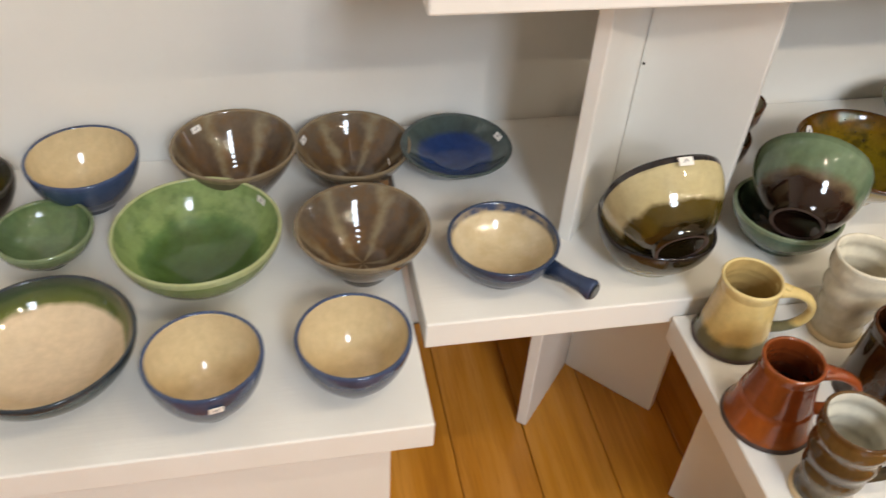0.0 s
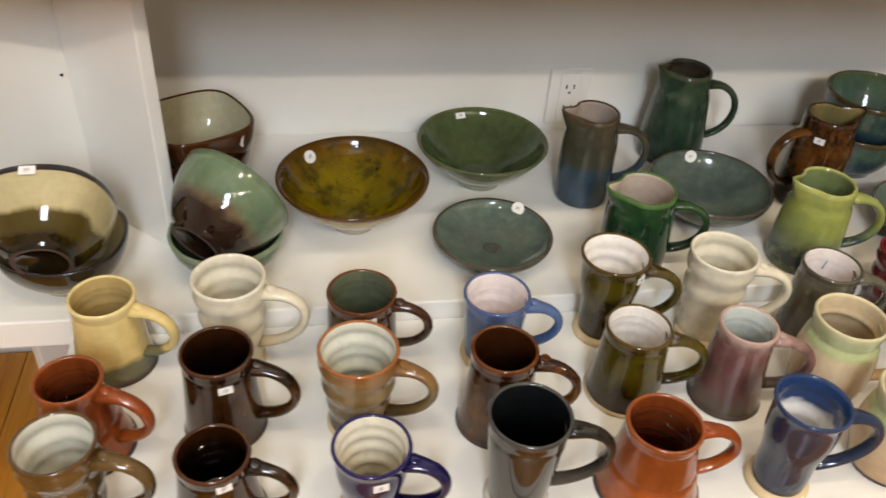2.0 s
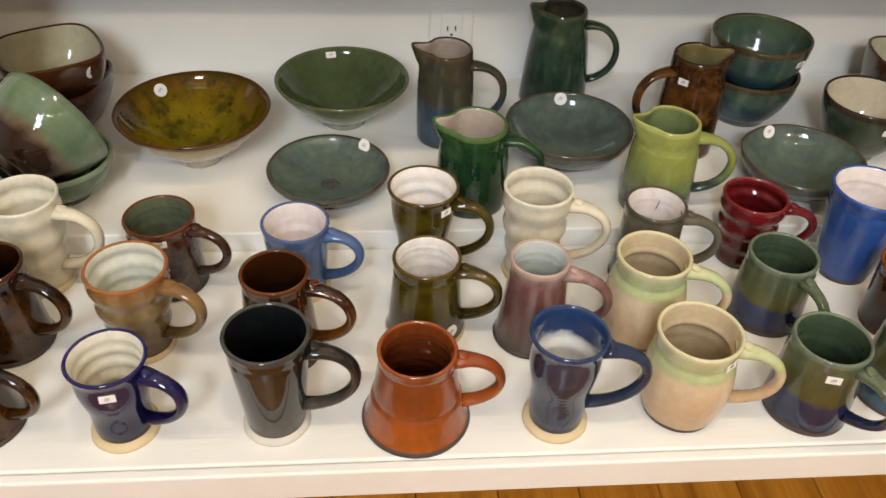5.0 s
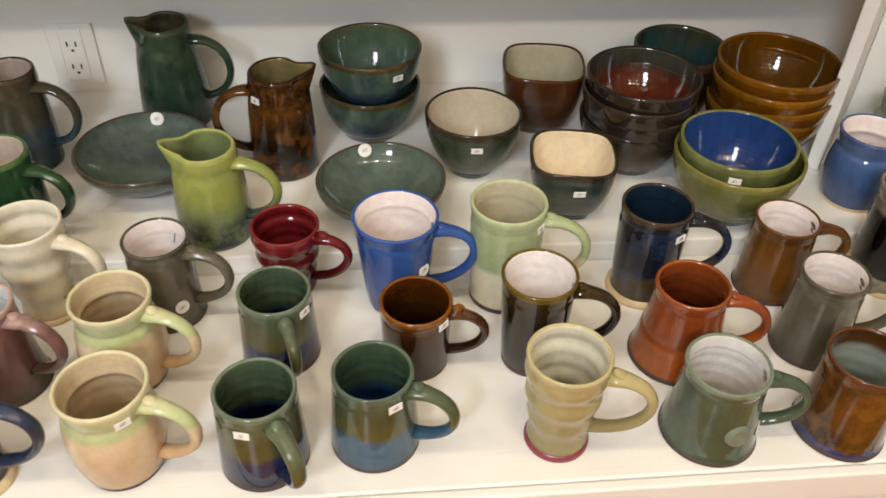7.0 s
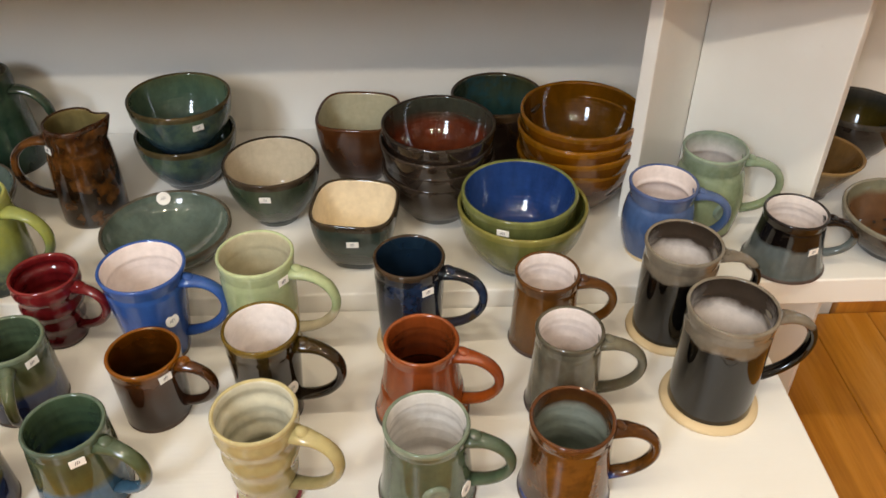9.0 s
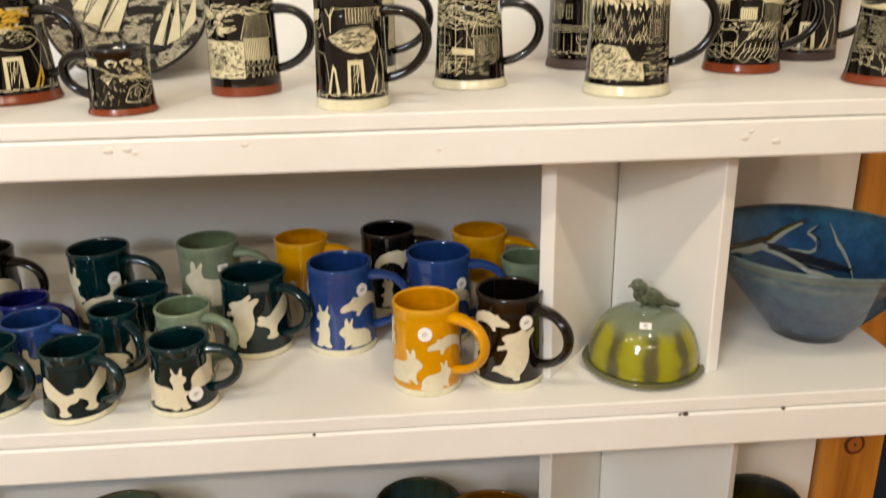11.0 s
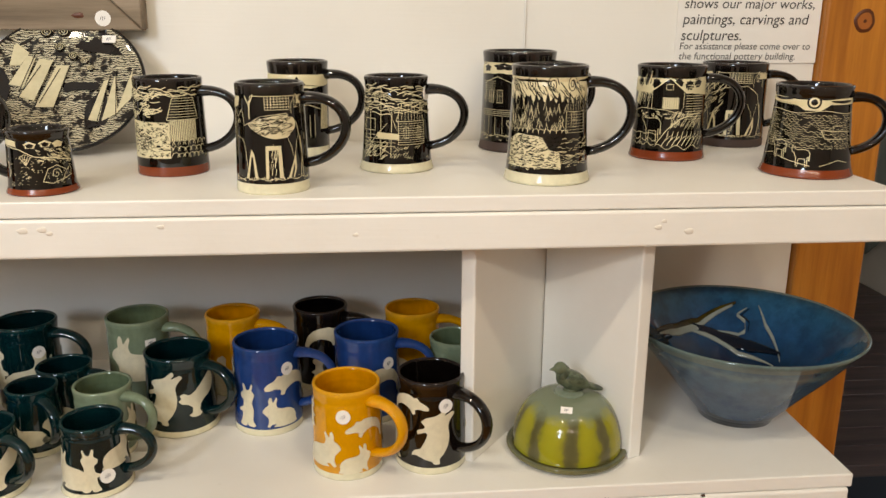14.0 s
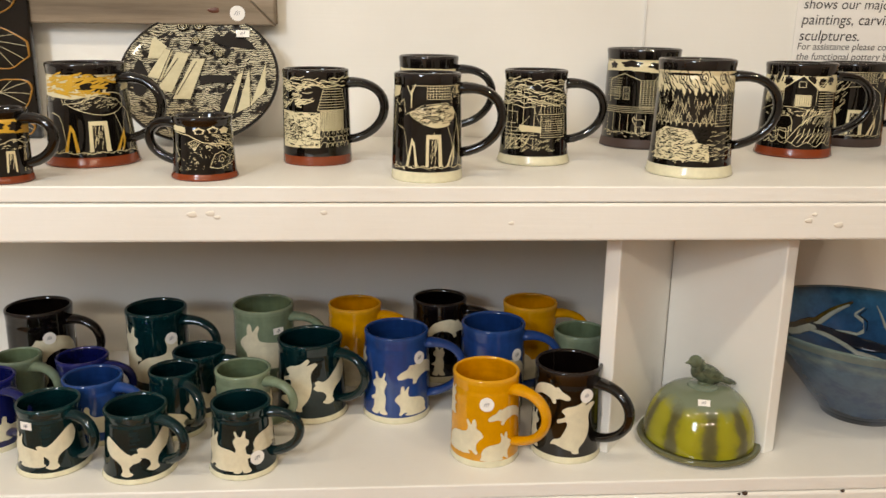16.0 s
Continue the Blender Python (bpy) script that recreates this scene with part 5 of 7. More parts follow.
def carved_mug(label, fin, x, y, z, rb, rr, h, turn, shape, motif="barn", **k):
    """A black mug with a scene scratched through to the cream clay."""
    ob, at, mats = mug(label, fin, x, y, z, rb, rr, h, turn, shape, bare=0.1, group="carved mugs", **k)
    p = picture_of(motif, int(h * 10000))
    side, mid = aisle_side(x, y), (rb + rr) / 2 * radians(64)
    place = lambda u, v: (u * mid, h * (0.13 + 0.8 * v))
    bm = bmesh.new()
    inks = [ink for ink, _ in p.fills] + [ink for ink, _, _ in p.lines]
    slots = sorted(set(inks))
    lift = 0.0004
    for ink, pts in p.fills:
        q = [place(u, v) for u, v in pts]
        old = len(bm.faces)
        merge(bm, patch_bm([(a, b) for a, b in q], at, side, 0.0, lift))
        bm.faces.ensure_lookup_table()
        for f in bm.faces[old:]:
            f.material_index = slots.index(ink)
        lift += 0.00007
    for ink in slots:
        old = len(bm.faces)
        lift += 0.00008
        for col, pts, w in p.lines:
            if col != ink:
                continue
            run = [place(*pts[0])]
            for u, v in pts[1:]:
                a, b = run[-1], place(u, v)
                n = max(1, int(max(abs(b[0] - a[0]), abs(b[1] - a[1])) / 0.0035))
                run += [(a[0] + (b[0] - a[0]) * s / n, a[1] + (b[1] - a[1]) * s / n) for s in range(1, n + 1)]
            ribbons(bm, [[(side + a / at(b), b) for a, b in run]], at, 0.00075 * w, lift)
        bm.faces.ensure_lookup_table()
        for f in bm.faces[old:]:
            f.material_index = slots.index(ink)
    bmesh.ops.recalc_face_normals(bm, faces=bm.faces[:])
    part("carving", bm, tuple(INKS[i] for i in slots), ob, "scene scratched in fine cream lines")
    return ob


def dome_glaze():
    n = Nodes("striped green glaze")
    obj = n.coords("Object", False)
    sep = n.add("ShaderNodeSeparateXYZ")
    n.link(obj, sep.inputs[0])
    ang = n.math("ARCTAN2", sep.outputs[1], sep.outputs[0])
    wob = n.math("ADD", n.math("MULTIPLY", ang, 9.0), n.math("MULTIPLY", n.noise(obj, 40.0), 3.2))
    band = n.ramp(n.math("ADD", 0.5, n.math("MULTIPLY", n.math("SINE", wob), 0.5)), [(0.0, "565230"), (0.16, "605C34"), (0.36, "7E7A22"), (0.6, "8E8A1E"), (1.0, "96921E")])
    top = n.ramp(n.math("ADD", sep.outputs[2], n.math("MULTIPLY", n.noise(obj, 60.0), 0.02)), [(0.066, (0, 0, 0, 1)), (0.078, (1, 1, 1, 1))])
    col = n.mix(top, band, "737C66")
    return n.done(col, 0.08)


def butter_dish(label, x, y, z, r, h):
    """A domed lid on a rimmed plate, with a small modelled bird for its knob."""
    ob = tagged(thing("butter_dish", x, y, z), label, "butter dish")
    green = FINISH["DOME"][0]
    part("plate", lathe([(0, 0, 0), (r * 0.8, 0, 0), (r * 0.97, 0.004, 0), (r, 0.008, 0), (r * 0.97, 0.011, 0), (r * 0.9, 0.009, 0), (0, 0.008, 0)], 64), green, ob, "olive green rimmed plate")
    prof = [(r * 0.9, 0.0105, 0)]
    for k in range(1, 15):
        a = k / 14 * math.pi / 2
        prof.append((r * 0.9 * math.cos(a) ** 0.62 if k < 14 else 0.0, 0.0105 + (h - 0.0105) * math.sin(a) ** 1.05, 0))
    part("lid", lathe(prof, 64), dome_glaze(), ob, "domed lid with yellow-green stripes")
    bird = bmesh.new()
    for (cx, cz, a, b, c, tilt) in ((0.004, 0.016, 0.021, 0.0115, 0.0125, 24), (-0.013, 0.034, 0.0088, 0.0078, 0.0082, 0), (-0.009, 0.025, 0.0085, 0.0082, 0.013, 18), (0.03, 0.006, 0.0165, 0.0068, 0.004, 20), (0.004, 0.004, 0.012, 0.0085, 0.006, 0)):
        m = Matrix.Translation((cx, 0, cz)) @ Matrix.Rotation(radians(tilt), 4, "Y") @ Matrix.Diagonal((a, b, c, 1))
        bmesh.ops.create_uvsphere(bird, u_segments=20, v_segments=12, radius=1.0, matrix=m)
    for s in (-1, 1):
        m = Matrix.Translation((0.008, s * 0.0095, 0.018)) @ Matrix.Rotation(radians(26), 4, "Y") @ Matrix.Diagonal((0.017, 0.0035, 0.0075, 1))
        bmesh.ops.create_uvsphere(bird, u_segments=16, v_segments=10, radius=1.0, matrix=m)
    m = Matrix.Translation((-0.0235, 0, 0.0335)) @ Matrix.Rotation(radians(-96), 4, "Y")
    bmesh.ops.create_cone(bird, segments=10, radius1=0.0035, radius2=0.0003, depth=0.008, matrix=m)
    for f in bird.faces:
        f.smooth = True
    b = part("bird_knob", bird, glaze("bird glaze", [(0, "5E684E"), (1, "727E64")], blotch="343C30", amount=0.7, scale=90.0), ob, "small grey-green clay bird")
    b.matrix_basis = pose(0, 0, h - 0.0015, 0, 0, 8)
    ring = lathe([(0.017, 0, 0), (0.019, 0.002, 0), (0.017, 0.005, 0), (0.0, 0.006, 0)], 28)
    k = part("knob_base", ring, FINISH["GREYGREEN"][2], ob)
    k.matrix_basis = Matrix.Translation((0, 0, h - 0.003))
    sticker(ob, (-0.012, -r * 0.5, h * 0.92), (-0.2, -0.7, 0.8), False, 0.007)
    return ob


def stack(label, fin, x, y, z, rb, rr, h, shape, n, step, stick=None):
    """Equal bowls one in another, each a thing of its own."""
    for k in range(n):
        bowl(label if k == n - 1 else label.replace("top of", "within"), fin, x + 0.002 * math.sin(k * 2.3), y + 0.002 * math.cos(k * 1.7), z + k * step + 0.0002, rb, rr, h, shape, stick if k == n - 1 else None, turn=37.0 * k, group="stacked bowls")


def leaning_bowl(label, fin, foot_at, opening, rb, rr, h, shape, stick=None):
    """A bowl lying on its side, its foot towards the viewer."""
    ob = bowl(label, fin, 0, 0, 0, rb, rr, h, shape, None)
    q = Vector(opening).to_track_quat("Z", "Y").to_matrix().to_4x4()
    ob.matrix_basis = Matrix.Translation(foot_at) @ q
    if stick:
        inv = ob.matrix_basis.inverted()
        d = (inv.to_3x3() @ Vector(stick)).normalized()
        flat = Vector((d.x, d.y, 0)).normalized() * (rr * 1.0 + 0.002)
        sticker(ob, (flat.x, flat.y, h * 0.86), (flat.x, flat.y, -0.01), False, 0.009)
    return ob


mug("pale yellow stoneware mug with a grey-green foot", "YELLOW", 0.605, 0.610, FRONT_Z, 0.0469, 0.0363, 0.104, -18, "bell")
mug("plain rust-red stoneware mug with a wide flared base", "RUST", 0.593, 0.485, FRONT_Z, 0.0499, 0.0335, 0.103, -18, "skirt")
mug("cream white mug with throwing ridges and tan foot", "CREAM", 0.747, 0.603, FRONT_Z, 0.0339, 0.0418, 0.130, -14, "ridged", foot="TAN")
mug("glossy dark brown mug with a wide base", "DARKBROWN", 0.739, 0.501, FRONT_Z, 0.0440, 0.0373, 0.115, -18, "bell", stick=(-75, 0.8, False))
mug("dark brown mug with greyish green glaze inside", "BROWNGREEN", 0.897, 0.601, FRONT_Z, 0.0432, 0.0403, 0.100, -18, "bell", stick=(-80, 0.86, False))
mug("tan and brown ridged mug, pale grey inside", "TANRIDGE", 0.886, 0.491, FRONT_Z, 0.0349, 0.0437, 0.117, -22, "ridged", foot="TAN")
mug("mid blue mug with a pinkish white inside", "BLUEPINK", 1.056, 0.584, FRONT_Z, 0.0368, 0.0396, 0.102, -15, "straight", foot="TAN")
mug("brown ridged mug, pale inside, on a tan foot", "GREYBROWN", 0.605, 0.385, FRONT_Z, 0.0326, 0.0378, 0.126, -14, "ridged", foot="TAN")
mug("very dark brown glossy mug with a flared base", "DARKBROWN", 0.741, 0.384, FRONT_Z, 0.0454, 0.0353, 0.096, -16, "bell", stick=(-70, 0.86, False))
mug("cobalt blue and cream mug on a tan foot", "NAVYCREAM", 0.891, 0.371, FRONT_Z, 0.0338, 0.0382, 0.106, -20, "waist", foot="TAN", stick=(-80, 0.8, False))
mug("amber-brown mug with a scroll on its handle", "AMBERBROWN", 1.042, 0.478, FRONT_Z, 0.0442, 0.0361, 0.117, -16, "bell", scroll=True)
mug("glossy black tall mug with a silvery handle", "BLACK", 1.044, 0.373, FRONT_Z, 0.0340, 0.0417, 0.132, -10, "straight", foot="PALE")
mug("plain rust-red mug with a broad skirted base", "RUST", 1.189, 0.375, FRONT_Z, 0.0541, 0.0392, 0.102, -4, "skirt")
mug("blue and white footed mug on a tan disc", "BLUEWHITE", 1.336, 0.364, FRONT_Z, 0.0339, 0.0385, 0.131, -10, "waist", foot="TAN")
mug("peach mug with a pale green rim band", "PEACH", 1.474, 0.377, FRONT_Z, 0.0386, 0.0428, 0.116, -18, "barrel", stick=(-55, 0.84, False))
mug("olive green ridged mug, cream inside", "OLIVE", 1.207, 0.614, FRONT_Z, 0.0336, 0.0420, 0.130, -18, "waist", foot="TAN", stick=(-50, 0.85, False))
mug("speckled olive brown mug with a pink-white inside", "OLIVE", 1.206, 0.510, FRONT_Z, 0.0458, 0.0377, 0.107, -14, "bell", stick=(-50, 0.2, True))
mug("cream mug with soft ridges and tan foot", "CREAM", 1.344, 0.605, FRONT_Z, 0.0337, 0.0421, 0.133, -20, "ridged", foot="TAN")
mug("dusky mauve mug with a pale grey inside", "MAUVE", 1.329, 0.492, FRONT_Z, 0.0426, 0.0326, 0.118, -18, "bell")
mug("peach barrel mug with a celadon green collar", "PEACH", 1.458, 0.495, FRONT_Z, 0.0393, 0.0409, 0.118, -18, "barrel")
mug("grey-brown mug, pink inside with a blue swirl", "GREYPINK", 1.487, 0.592, FRONT_Z, 0.0395, 0.0364, 0.115, -15, "bell", stick=(-55, 0.3, True))
mug("deep red ridged mug with a small handle", "RED", 1.628, 0.627, FRONT_Z, 0.0290, 0.0406, 0.100, -18, "ridged")
mug("green and blue banded mug, handle turned forward", "BLUEGREEN", 1.622, 0.517, FRONT_Z, 0.0441, 0.0397, 0.097, -72, "straight", stick=(-35, 0.85, False))
mug("green over deep blue mug with a brown foot", "BLUEGREEN", 1.614, 0.372, FRONT_Z, 0.0449, 0.0394, 0.105, -60, "straight", stick=(-105, 0.8, False))
mug("mossy green mug fading to light blue below", "GREENBLUE", 1.726, 0.387, FRONT_Z, 0.0461, 0.0396, 0.105, -22, "straight", stick=(-60, 0.84, False))
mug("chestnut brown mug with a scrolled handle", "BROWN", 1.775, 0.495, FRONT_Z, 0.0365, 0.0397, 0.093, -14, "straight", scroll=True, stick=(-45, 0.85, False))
mug("bright blue tapered mug with a pink-white inside", "BRIGHTBLUE", 1.758, 0.596, FRONT_Z, 0.0330, 0.0485, 0.132, -8, "taper", stick=(-45, 0.55, True))
mug("sage green over cream mug with brown foot", "SAGECREAM", 1.889, 0.599, FRONT_Z, 0.0391, 0.0437, 0.144, -16, "bell", stick=(-40, 0.85, False))
mug("dark brown mug with olive rim, white inside", "BLACKWHITE", 1.907, 0.490, FRONT_Z, 0.0335, 0.0410, 0.129, -14, "straight", stick=(-40, 0.45, True))
mug("straw-coloured ridged mug with a pink foot", "STRAW", 1.915, 0.374, FRONT_Z, 0.0334, 0.0419, 0.129, -22, "ridged", foot="PINK")
mug("midnight blue dripped mug over a brown base", "MIDNIGHT", 2.066, 0.598, FRONT_Z, 0.0425, 0.0413, 0.134, -14, "bell", foot="TAN", stick=(-60, 0.8, False))
mug("plain rust-red flared mug among dark mugs", "RUST", 2.077, 0.484, FRONT_Z, 0.0513, 0.0399, 0.110, -16, "skirt")
mug("grey-green mug with a pressed round medallion", "GREYGREEN", 2.079, 0.374, FRONT_Z, 0.0500, 0.0420, 0.103, -14, "bell", medal=True, stick=(-35, 0.3, True))
mug("warm brown mug with a pink-white inside", "BROWNWHITE", 2.230, 0.593, FRONT_Z, 0.0408, 0.0379, 0.109, -6, "bell")
mug("grey-green mug with pink-white glaze inside", "GREYPINK", 2.238, 0.486, FRONT_Z, 0.0419, 0.0367, 0.116, -10, "bell")
mug("amber-brown mug on a blue glazed foot", "BROWNBLUE", 2.221, 0.367, FRONT_Z, 0.0468, 0.0413, 0.111, -5, "bell")
mug("tall black mug with a ragged grey rim", "BLACKRIM", 2.391, 0.601, FRONT_Z, 0.0502, 0.0448, 0.141, -4, "taper", foot="TAN")
mug("large black tankard mug, grey crackled rim", "BLACKRIM", 2.409, 0.480, FRONT_Z, 0.0551, 0.0472, 0.148, 2, "taper", foot="TAN")
mug("blue-grey barrel mug with a pinkish inside", "BLUEPINK", 2.402, 0.735, BACK_Z, 0.0384, 0.0444, 0.110, -12, "barrel")
mug("pale sage mug with a pressed medallion", "SAGE", 2.484, 0.790, BACK_Z, 0.0436, 0.0428, 0.128, -12, "barrel", medal=True)
mug("black over grey mug with a square price sticker", "BLACKGREY", 2.572, 0.700, BACK_Z, 0.0529, 0.0407, 0.083, -14, "bell", stick=(-70, 0.55, False))
jug("grey-brown jug shading to blue at its base", "JUGBLUE", 1.254, 0.888, BACK_Z, 0.0404, 0.0366, 0.145, -12, 180)
jug("tall dark green jug with a large handle", "DEEPGREEN", 1.440, 1.004, BACK_Z, 0.0543, 0.0374, 0.155, -8, 180)
jug("glossy forest green jug with pale pink inside", "FORESTGREEN", 1.279, 0.724, BACK_Z, 0.0460, 0.0417, 0.122, -16, 180)
jug("mottled brown jug with handle and curled spout", "JUGBROWN", 1.612, 0.859, BACK_Z, 0.0459, 0.0383, 0.151, 190, 5, stick=(225, 0.8))
jug("lime green jug with dark blue-grey base", "LIME", 1.531, 0.713, BACK_Z, 0.0472, 0.0381, 0.131, -14, 180)
bowl("speckled amber-olive bowl with a round price sticker", "AMBER", 0.901, 0.836, BACK_Z, 0.0327, 0.1060, 0.082, "flare", stick=(130, 0.8, True, True))
bowl("wide matt green bowl with a square sticker", "GREENBOWL", 1.103, 0.938, BACK_Z, 0.0360, 0.1003, 0.074, "flare", stick=(103, 0.85, True, False))
bowl("shallow grey-green dish with an incised spiral", "GREYPLATE", 1.087, 0.753, BACK_Z, 0.0332, 0.0830, 0.037, "dish", stick=(50, 0.8, True, True))
bowl("shallow grey-green dish beside the tall green jug", "GREYPLATE", 1.428, 0.824, BACK_Z, 0.0274, 0.0913, 0.061, "dish", stick=(88, 0.8, True, True))
bowl("shallow grey-green dish with glossy brush marks", "GREYPLATE", 1.745, 0.744, BACK_Z, 0.0303, 0.0855, 0.054, "dish", stick=(105, 0.8, True, True))
stack("green-blue bowl at the top of its stack", "TEALBOWL", 1.736, 0.947, BACK_Z, 0.0441, 0.0745, 0.082, "deep", 2, 0.059, (-60, 0.75, False, False))
bowl("round dark green bowl with creamy white inside", "ROUNDGREEN", 1.877, 0.839, BACK_Z, 0.0329, 0.0675, 0.093, "deep", stick=(-92, 0.75, False, False))
bowl("squared brown bowl with a cream inside", "SQBROWN", 1.996, 0.957, BACK_Z, 0.0400, 0.0655, 0.104, "square")
bowl("dark brown bowl with teal glaze inside", "TEALDARK", 2.205, 0.965, BACK_Z, 0.0390, 0.0705, 0.124, "deep")
stack("dark brown bowl, rust-red inside, at the top of its stack", "BROWNSTACK", 2.110, 0.842, BACK_Z, 0.0440, 0.0790, 0.081, "deep", 4, 0.0215, None)
stack("amber brown glazed bowl at the top of its stack", "AMBERSTACK", 2.312, 0.868, BACK_Z, 0.0470, 0.0860, 0.086, "deep", 4, 0.0205, None)
bowl("squared green bowl with warm cream inside", "SQGREEN", 1.997, 0.738, BACK_Z, 0.0350, 0.0605, 0.088, "square", stick=(-92, 0.7, False, False))
bowl("large yellow-green bowl holding a smaller one", "NESTOUT", 2.216, 0.723, BACK_Z, 0.0455, 0.0852, 0.092, "deep")
bowl("dark olive bowl with pierced holes and thick rim", "DARKBOWL", 2.785, 0.981, BACK_Z, 0.0413, 0.0688, 0.080, "deep")
bowl("tan brown bowl standing behind the white support", "BROWNBOWL", 2.676, 0.862, BACK_Z, 0.0243, 0.0609, 0.070, "cone")
bowl("grey-rimmed berry bowl with drilled drain holes", "COLANDER", 2.743, 0.729, BACK_Z, 0.0537, 0.0829, 0.057, "deep")
stack("squared brown bowl with cream inside at the top of its stack", "SQBROWN", 0.684, 0.945, BACK_Z, 0.0539, 0.0770, 0.070, "square", 2, 0.047, (-30, 0.7, False, True))
bowl("sage green bowl under an upturned bowl", "GREENLOW", 0.733, 0.752, BACK_Z, 0.0390, 0.0735, 0.060, "deep")
bowl("dark-rimmed squared bowl under an upturned bowl", "OVALLOW", 0.536, 0.740, BACK_Z, 0.0432, 0.0782, 0.066, "soft")
bowl("blue handled bowl with a cream crackled inside", "PANBLUE", 0.332, 0.742, BACK_Z, 0.0401, 0.0718, 0.058, "deep")
bowl("grey-green dish with a deep blue centre", "BLUEDISH", 0.317, 0.970, BACK_Z, 0.0343, 0.0826, 0.043, "flare", stick=(15, 0.8, True, False))
bowl("brown conical bowl with pale radiating streaks", "BROWNRAY", 0.160, 0.804, LEFT_Z, 0.0369, 0.0884, 0.082, "flare")
bowl("brown bowl with radiating streaks beside the shelf", "BROWNRAY", 0.167, 0.995, LEFT_Z, 0.0360, 0.0858, 0.076, "flare", stick=(160, 0.85, True, False))
bowl("brown bowl with radiating streaks and a sticker", "BROWNRAY", -0.001, 0.990, LEFT_Z, 0.0390, 0.0889, 0.092, "flare", stick=(135, 0.85, True, False))
bowl("large bright green bowl with a yellowish rim", "GREENBIG", -0.048, 0.819, LEFT_Z, 0.0377, 0.1062, 0.085, "deep", stick=(35, 0.85, True, False))
bowl("blue bowl with creamy inside, plain rim", "BLUECREAM", 0.129, 0.621, LEFT_Z, 0.0356, 0.0670, 0.075, "deep")
bowl("blue bowl with warm cream inside and sticker", "BLUECREAM", -0.036, 0.606, LEFT_Z, 0.0311, 0.0658, 0.084, "deep", stick=(-78, 0.78, False, False))
bowl("blue bowl with pale yellow inside at the back", "BLUECREAM", -0.210, 0.998, LEFT_Z, 0.0368, 0.0768, 0.081, "deep")
bowl("small sage green bowl behind a large dish", "GREENSMALL", -0.249, 0.879, LEFT_Z, 0.0267, 0.0634, 0.052, "deep")
bowl("wide dish with green rim and cream centre", "BIGDISH", -0.214, 0.667, LEFT_Z, 0.0496, 0.1019, 0.070, "deep")
bowl("dark brown bowl at the table end", "DARKBOWL", -0.362, 0.971, LEFT_Z, 0.0332, 0.0664, 0.070, "deep")
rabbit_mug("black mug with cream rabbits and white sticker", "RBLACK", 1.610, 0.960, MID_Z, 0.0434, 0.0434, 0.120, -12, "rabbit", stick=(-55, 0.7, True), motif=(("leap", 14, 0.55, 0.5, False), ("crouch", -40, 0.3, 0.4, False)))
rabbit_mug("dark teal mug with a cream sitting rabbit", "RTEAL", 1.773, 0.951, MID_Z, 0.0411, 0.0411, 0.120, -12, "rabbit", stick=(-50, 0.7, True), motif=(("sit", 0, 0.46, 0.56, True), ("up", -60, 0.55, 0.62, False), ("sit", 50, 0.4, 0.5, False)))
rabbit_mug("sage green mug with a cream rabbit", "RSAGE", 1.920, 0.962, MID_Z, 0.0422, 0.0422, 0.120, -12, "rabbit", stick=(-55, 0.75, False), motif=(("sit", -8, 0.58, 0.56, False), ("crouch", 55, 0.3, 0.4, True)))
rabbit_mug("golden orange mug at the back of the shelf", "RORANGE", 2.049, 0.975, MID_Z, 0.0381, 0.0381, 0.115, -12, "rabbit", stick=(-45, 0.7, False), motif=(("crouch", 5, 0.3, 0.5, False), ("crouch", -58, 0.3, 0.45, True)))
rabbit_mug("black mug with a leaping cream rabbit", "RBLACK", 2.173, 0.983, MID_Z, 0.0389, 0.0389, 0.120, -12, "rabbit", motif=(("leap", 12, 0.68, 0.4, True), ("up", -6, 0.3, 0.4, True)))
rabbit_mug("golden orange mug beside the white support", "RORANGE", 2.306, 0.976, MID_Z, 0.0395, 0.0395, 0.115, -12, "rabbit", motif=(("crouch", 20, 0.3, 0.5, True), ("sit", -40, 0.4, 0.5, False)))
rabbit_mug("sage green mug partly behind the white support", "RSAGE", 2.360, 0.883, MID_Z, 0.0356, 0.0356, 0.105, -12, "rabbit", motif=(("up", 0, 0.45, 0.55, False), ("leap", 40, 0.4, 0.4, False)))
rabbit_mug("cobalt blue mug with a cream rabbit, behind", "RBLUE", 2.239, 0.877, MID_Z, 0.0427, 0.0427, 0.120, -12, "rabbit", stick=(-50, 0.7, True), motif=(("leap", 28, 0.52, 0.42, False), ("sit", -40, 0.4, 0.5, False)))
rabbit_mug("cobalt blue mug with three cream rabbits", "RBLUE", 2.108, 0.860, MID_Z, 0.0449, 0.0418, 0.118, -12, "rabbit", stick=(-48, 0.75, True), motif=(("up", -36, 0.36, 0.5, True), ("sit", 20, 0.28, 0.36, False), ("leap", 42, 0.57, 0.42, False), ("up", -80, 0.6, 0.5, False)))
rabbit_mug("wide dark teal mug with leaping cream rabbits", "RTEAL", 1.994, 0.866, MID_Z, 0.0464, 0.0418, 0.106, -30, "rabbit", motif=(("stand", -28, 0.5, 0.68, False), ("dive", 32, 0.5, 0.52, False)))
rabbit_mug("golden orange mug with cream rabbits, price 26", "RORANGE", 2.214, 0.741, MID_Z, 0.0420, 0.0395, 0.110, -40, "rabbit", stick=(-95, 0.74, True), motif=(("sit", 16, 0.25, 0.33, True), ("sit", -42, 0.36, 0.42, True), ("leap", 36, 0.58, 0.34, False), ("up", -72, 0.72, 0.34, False)))
